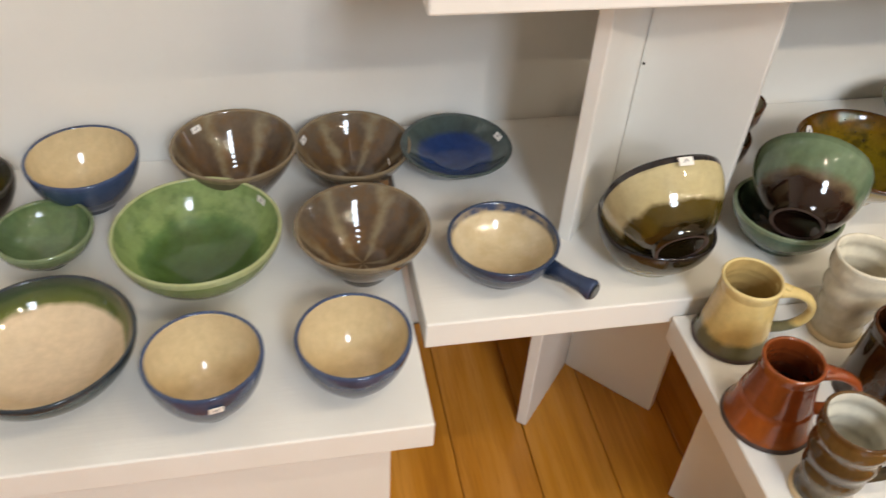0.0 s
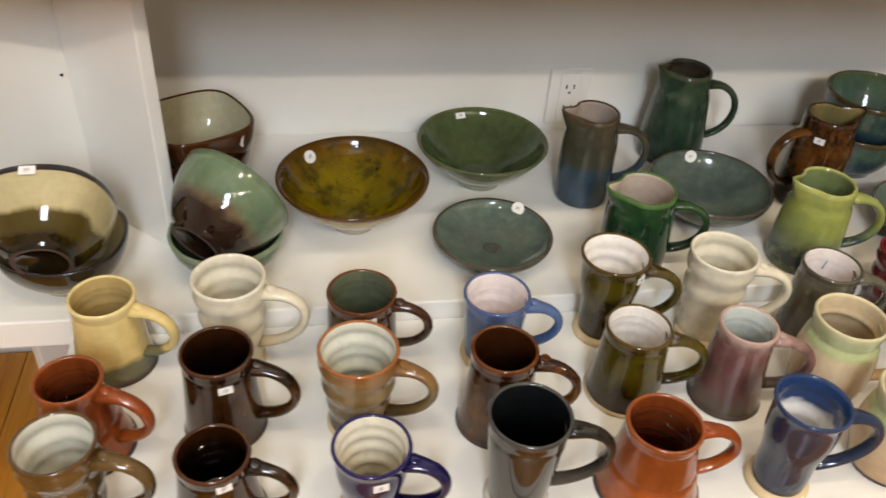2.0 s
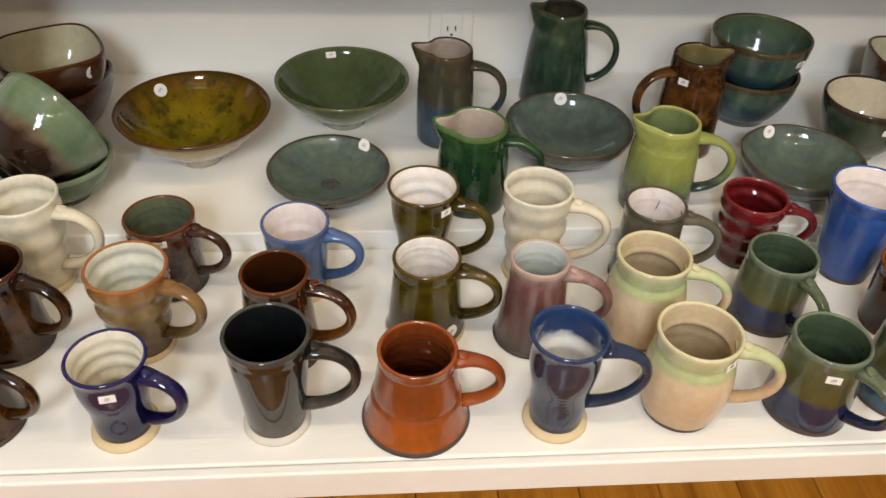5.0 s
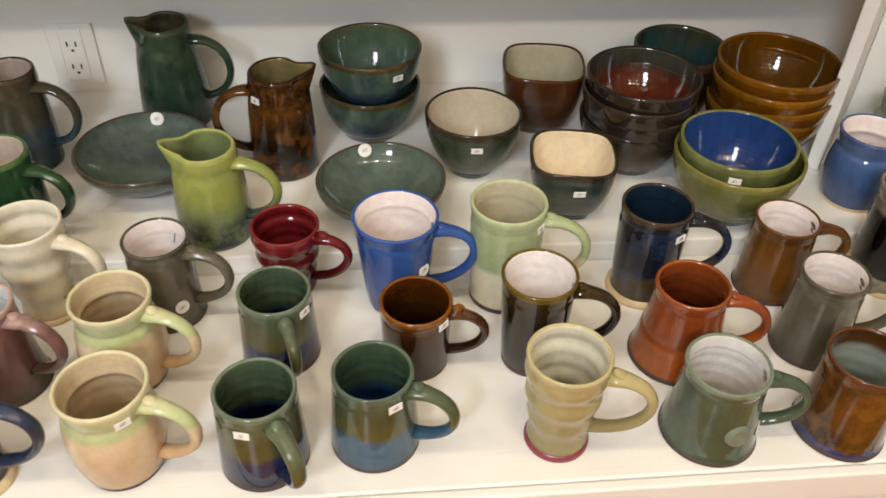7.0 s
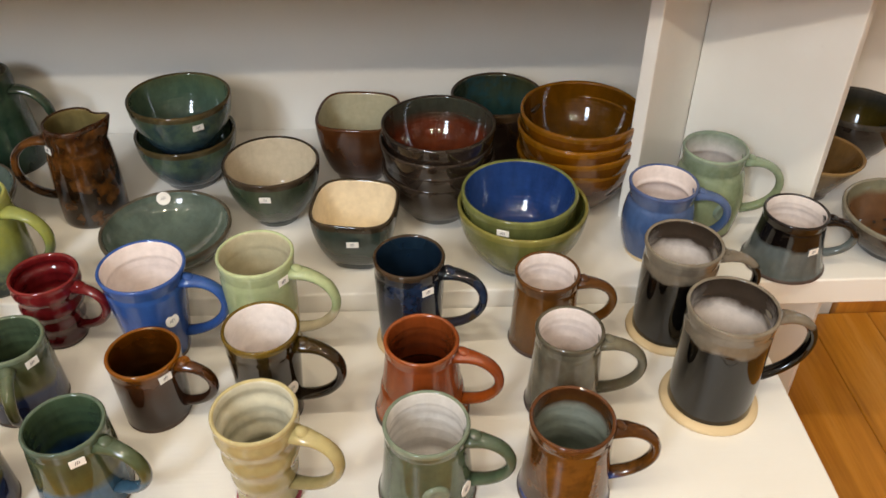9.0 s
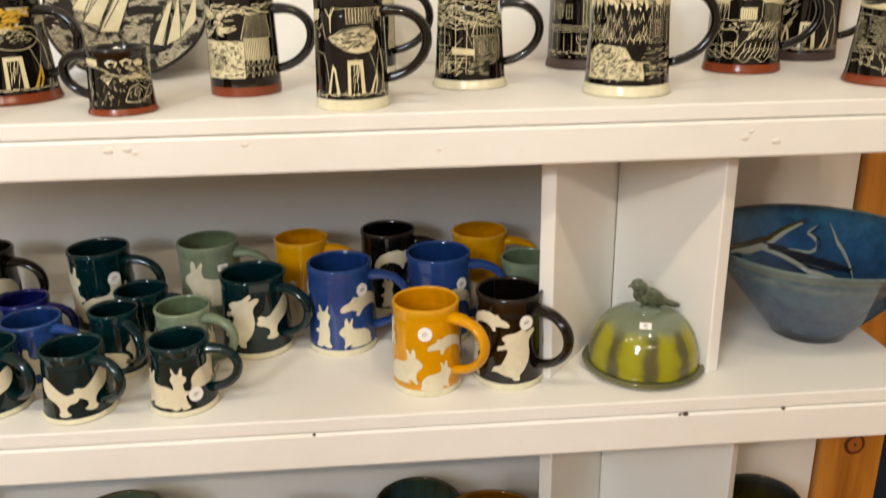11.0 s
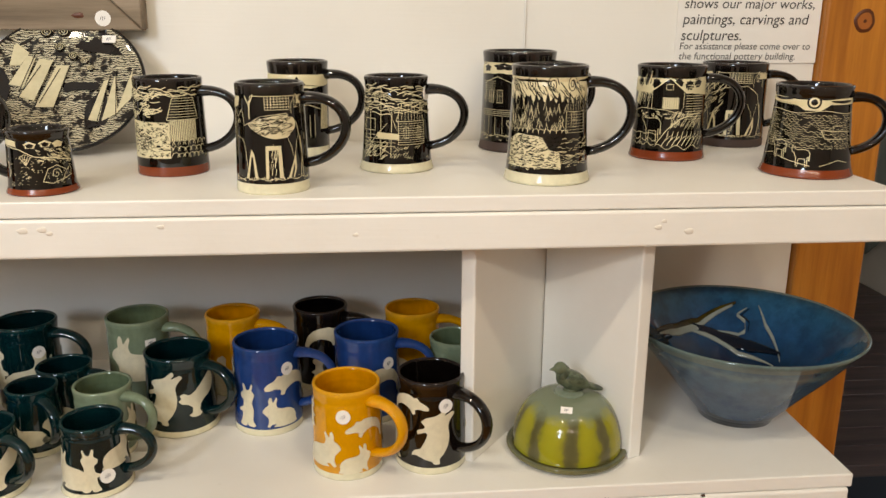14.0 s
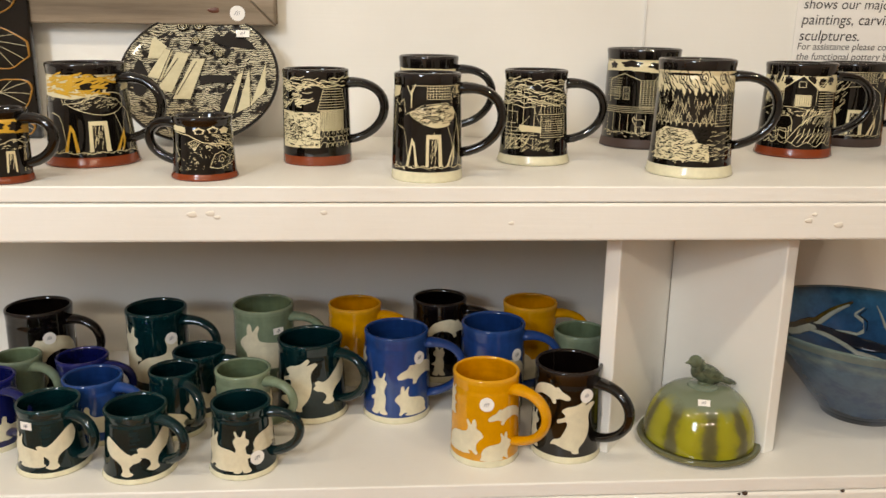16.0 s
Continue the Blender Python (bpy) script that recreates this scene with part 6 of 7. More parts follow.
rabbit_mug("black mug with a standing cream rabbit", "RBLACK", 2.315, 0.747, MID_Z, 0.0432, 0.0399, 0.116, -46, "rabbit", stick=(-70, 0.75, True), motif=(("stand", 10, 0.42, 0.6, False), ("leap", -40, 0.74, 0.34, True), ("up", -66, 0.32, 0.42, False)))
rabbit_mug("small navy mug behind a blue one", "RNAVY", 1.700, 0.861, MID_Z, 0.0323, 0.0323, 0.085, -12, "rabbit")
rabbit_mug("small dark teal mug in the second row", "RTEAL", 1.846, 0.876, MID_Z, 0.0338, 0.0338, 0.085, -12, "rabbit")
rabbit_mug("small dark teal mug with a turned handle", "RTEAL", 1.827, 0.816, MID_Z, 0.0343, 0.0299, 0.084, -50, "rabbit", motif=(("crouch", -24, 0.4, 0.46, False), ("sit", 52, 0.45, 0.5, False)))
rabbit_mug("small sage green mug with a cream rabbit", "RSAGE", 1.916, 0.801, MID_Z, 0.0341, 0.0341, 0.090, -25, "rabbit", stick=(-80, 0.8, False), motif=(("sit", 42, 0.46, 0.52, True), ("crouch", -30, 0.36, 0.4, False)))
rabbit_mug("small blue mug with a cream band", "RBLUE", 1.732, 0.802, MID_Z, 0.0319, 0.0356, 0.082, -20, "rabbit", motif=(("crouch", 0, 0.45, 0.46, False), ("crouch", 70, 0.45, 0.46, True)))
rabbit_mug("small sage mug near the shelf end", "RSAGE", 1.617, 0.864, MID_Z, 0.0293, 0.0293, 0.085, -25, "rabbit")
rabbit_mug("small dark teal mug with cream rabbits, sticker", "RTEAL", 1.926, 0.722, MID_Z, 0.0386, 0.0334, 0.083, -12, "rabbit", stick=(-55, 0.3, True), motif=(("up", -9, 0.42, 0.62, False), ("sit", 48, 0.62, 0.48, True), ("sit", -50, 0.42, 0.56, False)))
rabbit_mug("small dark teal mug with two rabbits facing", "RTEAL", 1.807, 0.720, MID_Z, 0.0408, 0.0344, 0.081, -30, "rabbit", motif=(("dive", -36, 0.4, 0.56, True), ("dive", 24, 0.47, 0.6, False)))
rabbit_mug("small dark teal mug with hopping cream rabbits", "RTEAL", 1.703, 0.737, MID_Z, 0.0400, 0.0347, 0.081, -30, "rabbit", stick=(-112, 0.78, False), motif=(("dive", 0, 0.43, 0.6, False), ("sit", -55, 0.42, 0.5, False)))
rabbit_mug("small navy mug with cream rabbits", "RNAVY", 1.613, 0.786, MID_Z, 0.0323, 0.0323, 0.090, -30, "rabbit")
carved_mug("black carved mug with a yellow cow, red foot", "CARVEDRED", 1.743, 0.850, TOP_Z, 0.0527, 0.0438, 0.118, -12, "bell", motif="goldcow")
carved_mug("small carved mug with sea creatures", "CARVEDRED", 1.896, 0.749, TOP_Z, 0.0349, 0.0313, 0.068, 168, "bell", motif="shell")
carved_mug("black and cream mug carved with a barn", "CARVEDRED", 2.011, 0.857, TOP_Z, 0.0418, 0.0392, 0.113, -12, "straight", motif="barn")
carved_mug("carved mug with a bird on its rim band", "CARVEDCREAM", 2.154, 0.985, TOP_Z, 0.0401, 0.0401, 0.125, -12, "straight", motif="bird")
carved_mug("tall mug carved with a black cow", "CARVEDCREAM", 2.141, 0.746, TOP_Z, 0.0397, 0.0360, 0.116, -12, "straight", motif="cow")
carved_mug("mug carved with a boathouse by water", "CARVEDCREAM", 2.281, 0.863, TOP_Z, 0.0444, 0.0380, 0.114, -12, "bell", stick=(-25, 0.82, True), motif="boathouse")
carved_mug("tall mug carved with a lattice house", "CARVEDDARK", 2.461, 1.014, TOP_Z, 0.0540, 0.0507, 0.137, -12, "bell", motif="lattice")
carved_mug("large mug carved with pines and a cabin", "CARVEDCREAM", 2.453, 0.781, TOP_Z, 0.0487, 0.0428, 0.132, -12, "bell", motif="pines")
carved_mug("mug carved with a hut and ferns", "CARVEDRED", 2.652, 0.931, TOP_Z, 0.0487, 0.0446, 0.123, -12, "bell", motif="hut")
carved_mug("black mug carved with a cow under trees", "CARVEDDARK", 2.787, 1.037, TOP_Z, 0.0474, 0.0464, 0.120, -12, "straight", motif="tree")
carved_mug("mug carved with boats and goats under sun", "CARVEDRED", 2.782, 0.801, TOP_Z, 0.0528, 0.0431, 0.108, -12, "bell", motif="boat")
carved_mug("dark carved mug with standing figures of trees", "CARVEDRED", 1.696, 0.721, TOP_Z, 0.0254, 0.0249, 0.077, -12, "bell", motif="trunks")
bowl("large blue bowl with carved wave lines inside", "BIGBLUE", 2.742, 0.834, MID_Z, 0.0524, 0.1540, 0.133, "cone")
butter_dish("green striped lidded butter dish with a bird knob", 2.487, 0.755, MID_Z, 0.0757, 0.077)

# ---- leaning, nested and handled pots ----
leaning_bowl("squared cream and olive bowl lying on its side", "OVALUP", (0.533, 0.663, 0.530), (-0.04, 0.92, 0.36), 0.036, 0.078, 0.088, "soft", (0, -0.3, 1))
leaning_bowl("green bowl with brown base lying on its side", "GREENUP", (0.702, 0.690, 0.529), (0.55, 0.76, 0.34), 0.036, 0.074, 0.092, "deep")
bowl("smaller blue-lined bowl nested in a green bowl", "NESTIN", 2.211, 0.725, BACK_Z + 0.022, 0.042, 0.0755, 0.088, "deep", (-112, 0.8, False, False))

pan = [o for o in scene.objects if o.get("label", "").startswith("blue handled bowl")][0]
grip = [Vector((0.05, -0.04, 0.034)), Vector((0.068, -0.06, 0.036)), Vector((0.083, -0.078, 0.037)), Vector((0.092, -0.089, 0.037)), Vector((0.094, -0.092, 0.037))]
part("handle", sweep(grip, [0.016, 0.0105, 0.0115, 0.0145, 0.012], [0.012, 0.0095, 0.0105, 0.0135, 0.011], Vector((0, 0, 1)), 16), FINISH["PANBLUE"][0], pan, "short hollow blue handle")
hole = part("handle_hollow", disc_bm(0.0095, 0.001), FINISH["BLACK"][1], pan)
hole.matrix_basis = Matrix.Translation((0.0948, -0.093, 0.037)) @ Vector((0.62, -0.78, 0.0)).to_track_quat("Z", "Y").to_matrix().to_4x4()

# incised spiral in the shallow dish
for o in [o for o in scene.objects if "incised spiral" in o.get("label", "")]:
    bm = bmesh.new()
    pts = [Vector((0.013 * (1 - u) * math.cos(u * 14), 0.013 * (1 - u) * math.sin(u * 14) - 0.004, 0.0108)) for u in (k / 40 for k in range(41))]
    merge(bm, sweep(pts, [0.0008] * 41, [0.0008] * 41, Vector((0, 0, 1)), 6))
    part("spiral_mark", bm, CLAY_DARK, o, "dark incised spiral")

# blue swirl inside the pink-lined mug
for o in [o for o in scene.objects if "with a blue swirl" in o.get("label", "")]:
    bm = bmesh.new()
    pts = [Vector((0.012 + 0.004 * u, 0.0285, 0.083 + 0.018 * u)) for u in (k / 8 for k in range(9))]
    merge(bm, sweep(pts, [0.0008] * 9, [0.0006] * 9, Vector((0, 1, 0)), 6))
    part("swirl_mark", bm, BLUE_INK, o, "small blue brushed swirl")

# drain holes in the berry bowls
for o in [o for o in scene.objects if "holes" in o.get("label", "")]:
    rad = 0.03 if "berry" in o["label"] else 0.022
    for k in range(19):
        ring, q = (0, 0) if k == 0 else ((1, k - 1) if k < 7 else (2, k - 7))
        a = 2 * math.pi * q / (6 if ring == 1 else 12)
        h = part("drain_hole", disc_bm(0.0024, 0.0008, 10), SLOT, o)
        h.matrix_basis = pose(rad * ring * 0.62 * math.cos(a), rad * ring * 0.62 * math.sin(a), 0.0125 + 0.0012 * ring, 0, 0, 0)

SLIP_BLUE = glaze("pale blue slip", [(0, "A0A89C")], rough=0.08)

# broad slip strokes across the inside of the large blue bowl
for o in [o for o in scene.objects if "carved wave lines" in o.get("label", "")]:
    right, far = Vector((0.93, -0.36, 0)), Vector((0.36, 0.93, 0))

    def on_wall(az, w):
        """A point on the inner wall: degrees round from the far side, and the fraction up from floor to rim."""
        rad = 0.0545 + 0.0995 * (0.92 * w + 0.08 * math.sin(math.pi * w / 2)) - 0.0062
        return right * (rad * math.sin(radians(az))) + far * (rad * math.cos(radians(az))) + Vector((0, 0, 0.0136 + w * 0.1182))

    def trail(name, run, wide, ink, note, taper=True):
        """A brushed stroke through (azimuth, height) marks, broad in the middle and drawn out at its ends."""
        pts = []
        for (a0, w0), (a1, w1) in zip(run, run[1:]):
            pts += [on_wall(a0 + (a1 - a0) * k / 10, w0 + (w1 - w0) * k / 10) for k in range(10)]
        n = len(pts)
        side = (pts[n // 2] * 1.0)
        side.z = 0
        side = side.normalized() * 0.62 + Vector((0, 0, 0.78))
        widths = [wide * ((0.25 + math.sin(math.pi * (k + 1) / (n + 1))) if taper else 1.0) * (1 + 0.18 * noise.noise(Vector((k * 0.4, wide * 900, 0)))) for k in range(n)]
        part(name, sweep(pts, widths, [0.0009] * n, side, 8), ink, o, note)

    PALE, DARK = "pale trailed slip stroke", "dark brushed stroke"
    trail("slip_stroke", [(-74, 0.68), (-48, 0.62), (-28, 0.64), (2, 0.87)], 0.0062, FINISH["OLIVE"][0], DARK)
    trail("slip_stroke", [(-76, 0.64), (-50, 0.58), (-30, 0.6), (0, 0.84)], 0.0058, SLIP_BLUE, PALE)
    trail("slip_stroke", [(-34, 0.62), (-10, 0.46), (10, 0.42), (44, 0.42)], 0.0085, FINISH["MIDNIGHT"][1], DARK)
    trail("slip_stroke", [(-40, 0.58), (-23, 0.5), (3, 0.33), (44, 0.29)], 0.0036, SLIP_BLUE, PALE)
    trail("slip_stroke", [(13, 0.84), (20, 0.66), (32, 0.5), (45, 0.34)], 0.003, SLIP_BLUE, PALE)
    trail("slip_stroke", [(-96, 0.9), (-82, 0.72), (-66, 0.52)], 0.014, FINISH["OLIVE"][0], DARK)
    trail("slip_stroke", [(-88, 0.66), (-72, 0.6), (-58, 0.56)], 0.006, FINISH["MIDNIGHT"][1], DARK)
    trail("slip_curl", [(6, 0.8), (0, 0.72), (6, 0.66), (7, 0.56), (2, 0.52), (-16, 0.55)], 0.003, SLIP_BLUE, "pale curling slip mark")
    trail("slip_curl", [(8, 0.8), (3, 0.72), (9, 0.66), (9, 0.56)], 0.0016, FINISH["MIDNIGHT"][1], "dark curling slip mark")
    sticker(o, on_wall(-84, 0.94) + Vector((0.002, 0, 0)), (0.8, 0.1, 0.6), False, 0.008)

# standing carved plate
plate = tagged(thing("carved_plate", 1.838, 1.022, TOP_Z), "round black and cream carved plate with sailing boats", "plate")
R = 0.1
bm = lathe([(0, -0.012, 0), (R * 0.5, -0.012, 0), (R * 0.85, -0.004, 0), (R, 0.006, 0), (R * 0.985, 0.009, 0), (R * 0.96, 0.008, 0), (R * 0.8, 0.0035, 1), (R * 0.5, 0.0018, 1), (0, 0.0012, 1)], 72)
dish = part("dish", bm, (FINISH["CARVEDDARK"][0], sgraffito("scratched plate", [(0.0, B0), (0.2, B1), (0.8, B1)], "BDB59A", "Y")), plate)
lean = Matrix.Diagonal((1.1, 1.0, 1.0, 1)) @ Matrix.Translation((0, 0, 0.0885)) @ Vector((0, -0.86, 0.51)).to_track_quat("Z", "Y").to_matrix().to_4x4()
dish.matrix_basis = lean


def flat_patch(parent, pts, z, mat, name, m):
    b = bmesh.new()
    f = b.faces.new([b.verts.new((x, y, z)) for x, y in pts])
    ext = bmesh.ops.extrude_face_region(b, geom=[f])
    bmesh.ops.translate(b, verts=[v for v in ext["geom"] if isinstance(v, bmesh.types.BMVert)], vec=(0, 0, 0.0006))
    o = part(name, b, mat, parent)
    o.matrix_basis = m
    return o


SAIL = glaze("cream sail slip", [(0, "D9CFA8")], rough=0.1)
BLACK_SLIP = FINISH["CARVEDDARK"][0]
CLOUDS = ((-.92, .3), (-.88, .5), (-.7, .8), (-.45, .88), (-.42, .76), (-.5, .65), (-.68, .6), (-.78, .42)), ((.1, .62), (.2, .7), (.28, .68), (.36, .76), (.5, .7), (.63, .68), (.87, .44), (.67, .47), (.33, .52), (.2, .56)), ((-.02, .02), (.2, .04), (.48, .02), (.44, -.1), (.2, -.08), (.02, -.13)), ((-.97, .2), (-.8, .3), (-.66, .0), (-.7, -.3), (-.88, -.3)), ((.3, -.3), (.55, -.05), (.62, -.62), (.3, -.7)), ((.86, .28), (.97, .1), (.9, -.3), (.82, -.3))
for pts in CLOUDS:
    flat_patch(plate, [(x * 0.093, y * 0.093) for x, y in rounded(pts)], 0.0035, BLACK_SLIP, "black_cloud", lean)
SAILS = ((-.48, .46), (-.38, .41), (-.5, -.05), (-.69, 0)), ((-.33, .41), (-.15, .38), (-.35, -.26), (-.54, -.2)), ((-.1, .3), (.06, .3), (-.1, -.36), (-.33, -.36)), ((-.66, .68), (-.46, .5), (-.56, .3), (-.7, .3)), ((.52, .05), (.58, .08), (.48, -.59), (.35, -.56)), ((.66, .15), (.72, -.45), (.52, -.58)), ((.88, .23), (.89, -.22), (.7, -.46))
for pts in SAILS:
    flat_patch(plate, [(x * 0.093, y * 0.093) for x, y in pts], 0.0042, SAIL, "sail", lean)
for ax, ay, bx, by in ((-.36, .56, -.55, -.12), (-.1, .44, -.36, -.42), (.08, .3, -.1, -.42), (.6, .14, .46, -.62), (.67, .2, .7, -.5), (-.3, .3, -.5, -.1), (-.05, .25, -.28, -.3)):
    pts = [Vector((ax, ay, 0)).lerp(Vector((bx, by, 0)), k / 6) * 0.093 + Vector((0, 0, 0.0052)) for k in range(7)]
    o = part("mast", sweep(pts, [0.0008] * 7, [0.0005] * 7, Vector((0, 0, 1)), 6), BLACK_SLIP, plate)
    o.matrix_basis = lean
for cx, cy, s in ((-.26, .84, .09), (-.04, .85, .09), (-.08, .6, .07), (.1, .46, .07), (.25, .38, .06), (.33, .26, .05)):
    o = part("curl_ground", lathe([(0, 0.0004, 0), (s * 0.092, 0.0002, 0), (s * 0.093, -0.001, 0)], 20), BLACK_SLIP, plate)
    o.matrix_basis = lean @ Matrix.Translation((cx * 0.093, cy * 0.093, 0.0038 + 0.004 * max(0, math.hypot(cx, cy) - 0.6)))
    pts = [Vector((cx * 0.093 + s * 0.085 * (1 - u) * math.cos(u * 15), cy * 0.093 + s * 0.085 * (1 - u) * math.sin(u * 15), 0.0046 + 0.004 * max(0, math.hypot(cx, cy) - 0.6))) for u in (k / 30 for k in range(31))]
    o = part("curl", sweep(pts, [0.0007] * 31, [0.0005] * 31, Vector((0, 0, 1)), 6), SAIL, plate)
    o.matrix_basis = lean
sticker(plate, lean @ Vector((0.052, 0.066, 0.0075)), lean.to_3x3() @ Vector((0, 0, 1)), False, 0.009)

# carved slab with golden curves
slab = tagged(thing("carved_slab", 1.545, 1.055, TOP_Z), "black carved clay slab with golden curving lines", "wall plaque")
part("panel", box_bm(-0.1, 0.06, -0.006, 0.006, 0, 0.24, 0.003), BLACK_SLIP, slab)
GOLD = plain("golden ochre slip", "C08A2C", 0.3)
# butterfly-wing cells: a broad golden edge round each, with fine cream veins
for cx, cz, rx, rz, tilt in ((0.005, 0.2, 0.05, 0.036, 0.25), (0.008, 0.125, 0.046, 0.03, -0.2), (0.018, 0.058, 0.034, 0.026, 0.3), (-0.052, 0.16, 0.034, 0.05, 0.1), (-0.05, 0.06, 0.03, 0.04, -0.2), (0.03, 0.016, 0.02, 0.012, 0.0)):
    c, sn = math.cos(tilt), math.sin(tilt)
    ring = []
    for i in range(33):
        t = 2 * math.pi * i / 32
        k = 1 + 0.14 * math.sin(2 * t + cx * 60) + 0.06 * math.sin(5 * t)
        u, v = rx * k * math.cos(t), rz * k * math.sin(t)
        ring.append(Vector((min(0.056, cx + u * c - v * sn), -0.0068, max(0.005, cz + u * sn + v * c))))
    part("golden_line", sweep(ring, [0.0042 + 0.0018 * math.sin(i * 0.6) for i in range(33)], [0.0008] * 33, Vector((0, 1, 0)), 6), GOLD, slab)
    for k in range(4):
        a, b = ring[12 + 2 * k], ring[(28 + 3 * k) % 32]
        vein = [a.lerp(b, i / 8) * 0.98 + Vector((0, -0.00014, 0.004 * math.sin(math.pi * i / 8) + cz * 0.02)) for i in range(9)]
        part("vein", sweep(vein, [0.0005] * 9, [0.0004] * 9, Vector((0, 1, 0)), 6), SAIL, slab)

# weathered picture frame
frame_w = tagged(thing("picture_frame", 1.62, WALL_Y - 0.002, 1.412), "weathered grey barn-wood picture frame on the wall", "picture frame")
W, H, D = 0.32, 0.5, 0.1
for pts in ([(-W, 0), (W, 0), (W - D, D), (-W + D, D)], [(-W, H), (W, H), (W - D, H - D), (-W + D, H - D)], [(W, 0), (W, H), (W - D, H - D), (W - D, D)], [(-W, 0), (-W, H), (-W + D, H - D), (-W + D, D)]):
    b = bmesh.new()
    cx, cz = sum(p[0] for p in pts) / 4, sum(p[1] for p in pts) / 4
    f = b.faces.new([b.verts.new((cx + (x - cx) * 0.997, -0.032, cz + (z - cz) * 0.997)) for x, z in pts])
    ext = bmesh.ops.extrude_face_region(b, geom=[f])
    bmesh.ops.translate(b, verts=[v for v in ext["geom"] if isinstance(v, bmesh.types.BMVert)], vec=(0, 0.032, 0))
    bmesh.ops.bevel(b, geom=b.edges[:], offset=0.002, segments=1, affect="EDGES")
    part("frame_board", b, GREY_WOOD, frame_w)
part("picture", box_bm(-W + D - 0.003, W - D + 0.003, -0.012, -0.002, D - 0.003, H - D + 0.003, 0), painted("muted picture", "8A8F8C", "5A6468", 0.5), frame_w, "muted grey picture")
for x, z in ((0.236, 0.02), (0.19, 0.075), (-0.1, 0.03)):
    b = lathe([(0, 0.0006, 0), (0.004, 0.0004, 0), (0.006, -0.001, 0)], 14, wob=0.5)
    o = part("knot", b, KNOT, frame_w)
    o.matrix_basis = pose(x, -0.0322, z, 90, 0, 0) @ Matrix.Diagonal((1.8, 0.7, 1, 1))
sticker(frame_w, (0.268, -0.0327, 0.0165), (0, -1, 0), True, 0.0105)

# printed notice
notice = tagged(part("paper_notice", box_bm(2.712, 2.9365, WALL_Y - 0.0022, WALL_Y - 0.0008, 1.367, 1.60, 0), PAPER), "white paper notice with printed words on wall", "notice")


def words(text, x, z, width, parent, mat, name="printed_line"):
    c = bpy.data.curves.new("t", "FONT")
    c.body, c.extrude, c.shear = text, 0.0, 0.12
    tmp = new("t", c)
    me = bpy.data.meshes.new_from_object(tmp.evaluated_get(bpy.context.evaluated_depsgraph_get()))
    bpy.data.objects.remove(tmp)
    xs = [v.co.x for v in me.vertices]
    k = width / (max(xs) - min(xs))
    for v in me.vertices:
        v.co = Vector(((v.co.x - min(xs)) * k, v.co.y * k, 0))
    me.materials.append(mat)
    o = new(name, me)
    o.parent = parent
    o.matrix_basis = pose(x, WALL_Y - 0.0028, z, 90, 0, 0)
    return o


words("shows our major works,", 2.722, 1.4475, 0.203, notice, BLACK_INK)
words("paintings, carvings and", 2.721, 1.4245, 0.197, notice, BLACK_INK)
words("sculptures.", 2.720, 1.401, 0.094, notice, BLACK_INK)
words("For assistance please come over to", 2.719, 1.3875, 0.206, notice, BLACK_INK)
words("the functional pottery building.", 2.719, 1.3725, 0.184, notice, BLACK_INK)
for x0, x1 in ((2.722, 2.802), (2.812, 2.846), (2.856, 2.927)):
    x = x0
    while x < x1 - 0.004:
        part("heading_bar", box_bm(x, x + 0.0062, WALL_Y - 0.003, WALL_Y - 0.0024, 1.4725, 1.4725 + 0.0078, 0), BLACK_INK, notice)
        x += 0.0088
for x in (2.857, 2.874, 2.889, 2.91):
    part("pen_bar", box_bm(x, x + 0.012, WALL_Y - 0.003, WALL_Y - 0.0024, 1.503, 1.508, 0), BLACK_INK, notice)

# thin cable down the wall
cable = part("wall_cable", sweep([Vector((2.481, WALL_Y - 0.0025, z)) + Vector((0.0008 * math.sin(z * 9), 0, 0)) for z in (TOP_Z + 0.002, 1.4, 1.55, 1.8, 2.2, 2.74)], [0.0016] * 6, [0.0016] * 6, Vector((1, 0, 0)), 8), PLASTIC)
tagged(cable, "thin white cable running down the wall", "cable")

# double socket low on the wall
socket = tagged(thing("wall_socket", 1.278, WALL_Y, 0.513), "white plastic wall socket plate with two outlets", "socket")
part("plate", box_bm(-0.036, 0.036, -0.006, -0.0005, -0.054, 0.05, 0.003), PLASTIC, socket)
part("outlet_block", box_bm(-0.018, 0.018, -0.0085, -0.0061, -0.045, 0.042, 0.002), PLASTIC, socket)
for z in (0.018, -0.02):
    for x in (-0.0065, 0.0065):
        part("slot", box_bm(x - 0.0011, x + 0.0011, -0.0093, -0.0086, z - 0.004, z + 0.004, 0), SLOT, socket)
    part("earth_hole", box_bm(-0.002, 0.002, -0.0093, -0.0086, z - 0.0125, z - 0.009, 0), SLOT, socket)

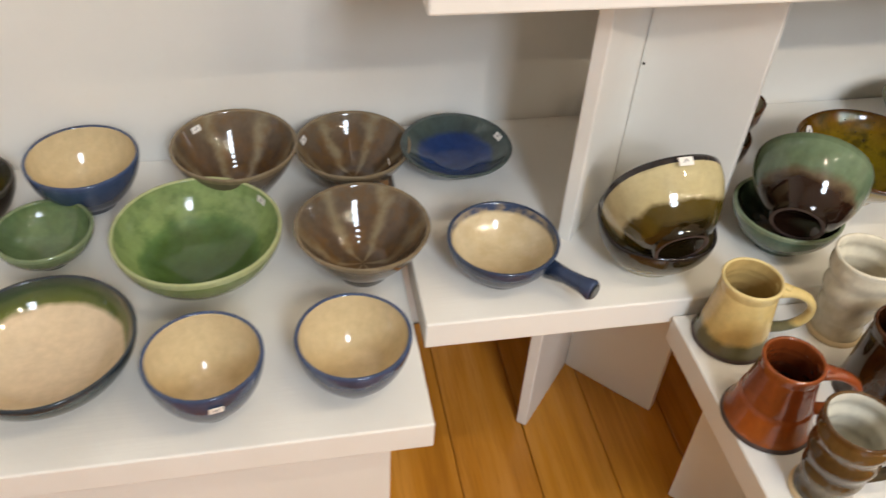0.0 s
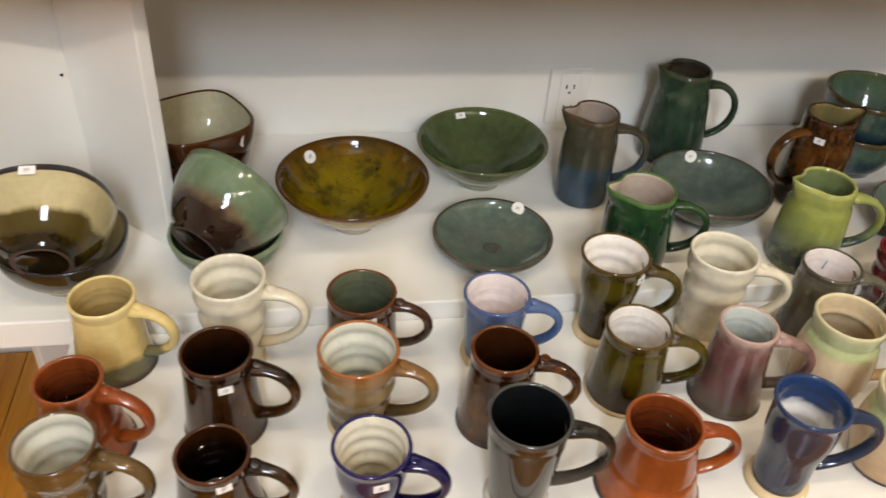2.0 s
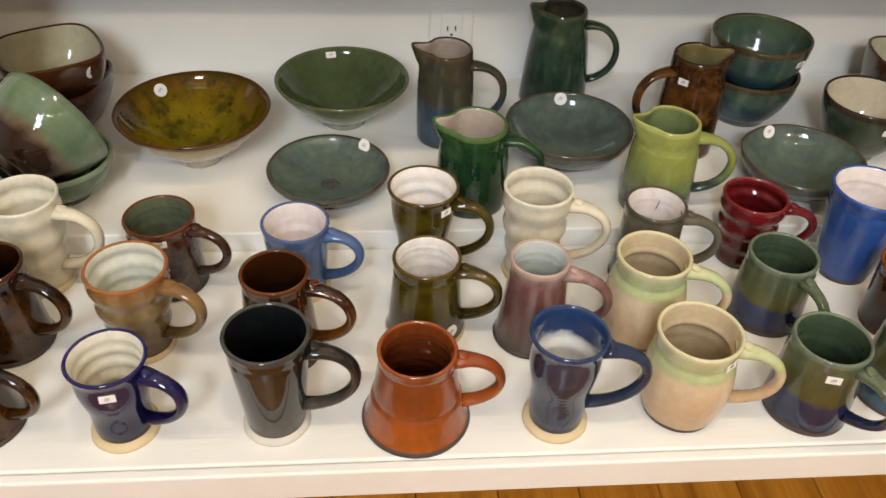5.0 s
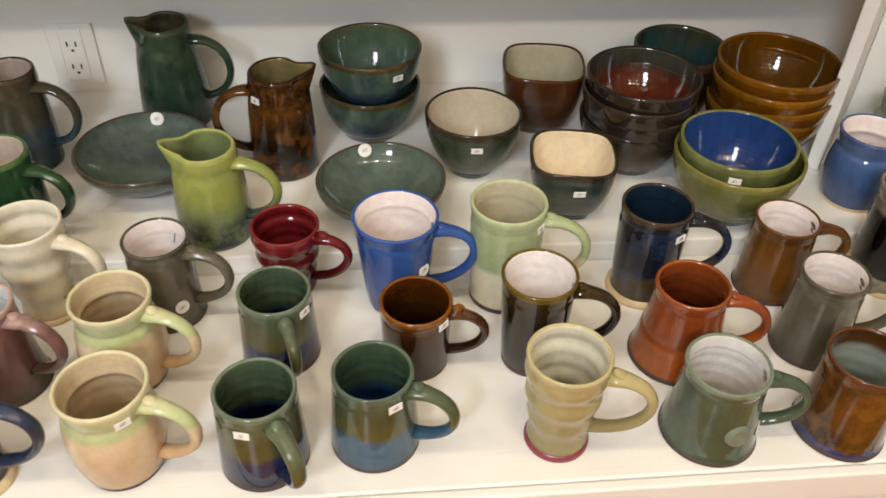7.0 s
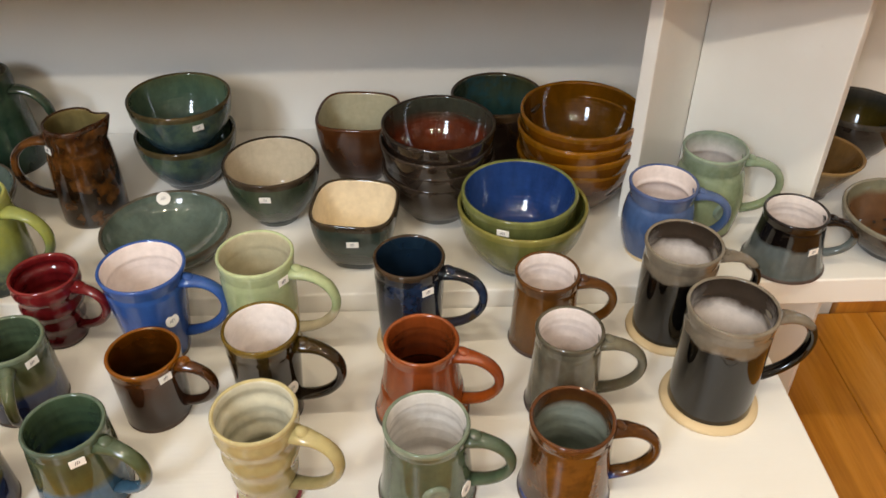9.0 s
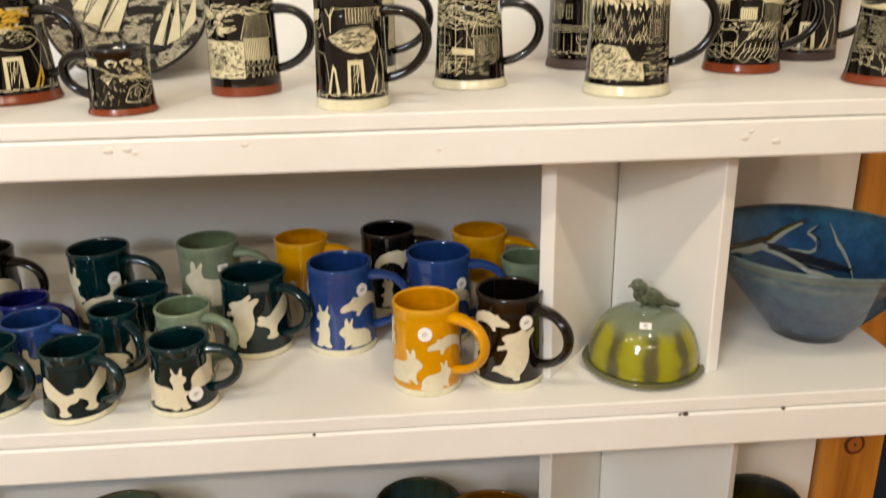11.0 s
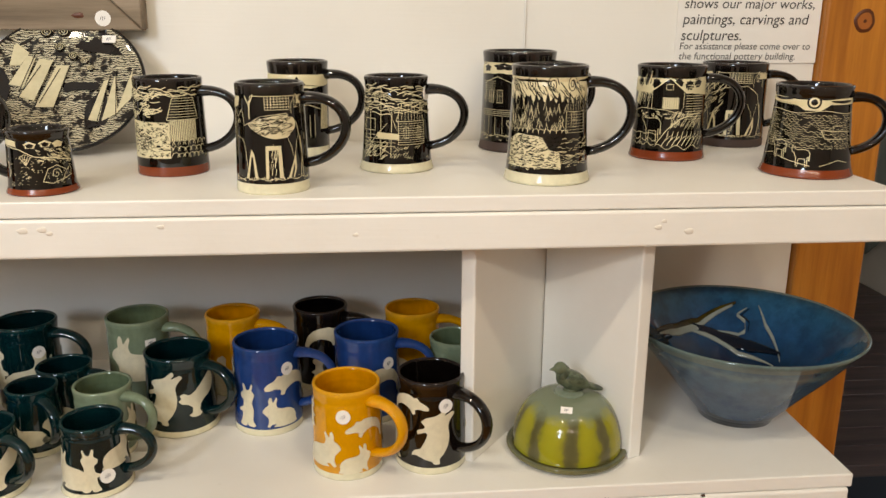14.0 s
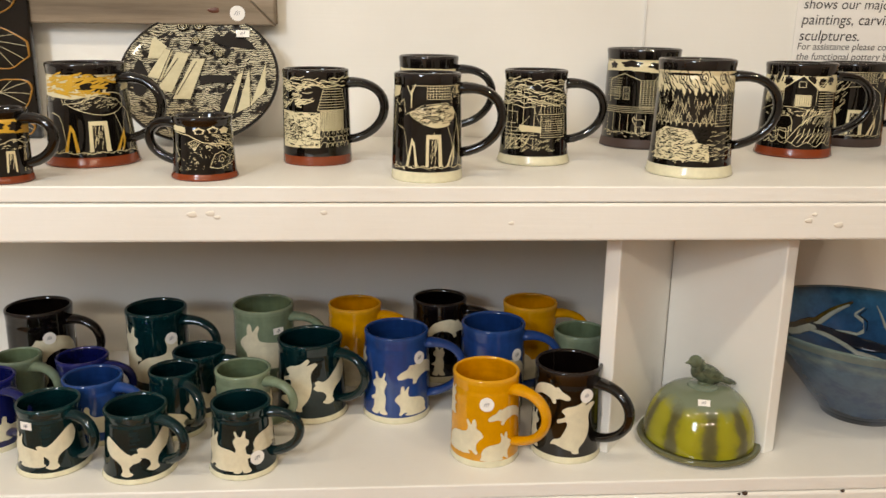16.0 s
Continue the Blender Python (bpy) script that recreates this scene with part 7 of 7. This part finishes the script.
# small nails in the supports
for x, y, z in ((0.538, 0.8805, 0.66), (2.37, 0.7445, 1.165)):
    tagged(part("nail_head", lathe([(0, -0.002, 0), (0.0018, -0.0018, 0), (0.002, 0, 0), (0, 0.001, 0)], 10), METAL), "small dark nail head in white board", "nail").matrix_basis = pose(x, y, z, 90, 0, 0)

# things in the room beyond the post
def curtain(label, x0, x1, y, low, high, folds):
    """Cloth in deep folds, its hem uneven and drawn out into points."""
    bm = bmesh.new()
    cols, rows = 120, 12
    grid = []
    for i in range(cols + 1):
        u = i / cols
        wave = math.sin(2 * math.pi * folds * u + 0.6 * math.sin(9 * u))
        hem = low + 0.09 * (1 - wave) * (0.7 + 0.5 * math.sin(23 * u))
        grid.append([bm.verts.new((x0 + (x1 - x0) * u + 0.01 * math.sin(40 * u), y + 0.05 * wave * (0.6 + 0.4 * j / rows), high + (hem - high) * j / rows)) for j in range(rows + 1)])
    for p, q in zip(grid, grid[1:]):
        for j in range(rows):
            f = bm.faces.new((p[j], q[j], q[j + 1], p[j + 1]))
            f.smooth = True
    ob = part("curtain", bm, painted("grey-green cloth", "7E8680", "5A6260", 0.8))
    solid = ob.modifiers.new("thickness", "SOLIDIFY")
    solid.thickness = 0.004
    return tagged(ob, label, "curtain")


curtain("grey-green cloth curtain with ragged hem beyond the post", 3.5, 4.95, 3.7, 0.25, 2.9, 9)
part("curtain_rod", box_bm(3.4, 4.998, 3.67, 3.69, 2.9, 2.925, 0.004), METAL, bpy.data.objects["curtain"])
step = structure("step", box_bm(3.06, 4.99, 1.23, 2.02, 0.003, 0.05, 0.006), plain("dark blue paint", "1C2636", 0.4, var=0.3), "low dark blue painted step beyond the post", "step")
for k in range(16):
    y = 2.03 + 0.128 * k
    plank = part("floor_board", box_bm(2.94, 4.985, y, y + 0.125, -0.0085, 0.002 + 0.0006 * (k % 3), 0.002, 1), DARK_FLOOR, floor_beyond)

# ---- floor boards ----
PLANK = bpy.data.meshes.new("plank")
bm = box_bm(-0.0635, 0.0635, -1.02, 2.34, -0.019, 0.0, 0.0015, 1)
bm.to_mesh(PLANK)
bm.free()
PLANK.materials.append(FLOOR_WOOD)
x = -2.33
while x < 4.95:
    o = new("floor_board", PLANK)
    o.parent = floor
    o.matrix_basis = pose(x, -1.27, 0.0)
    x += 0.1285
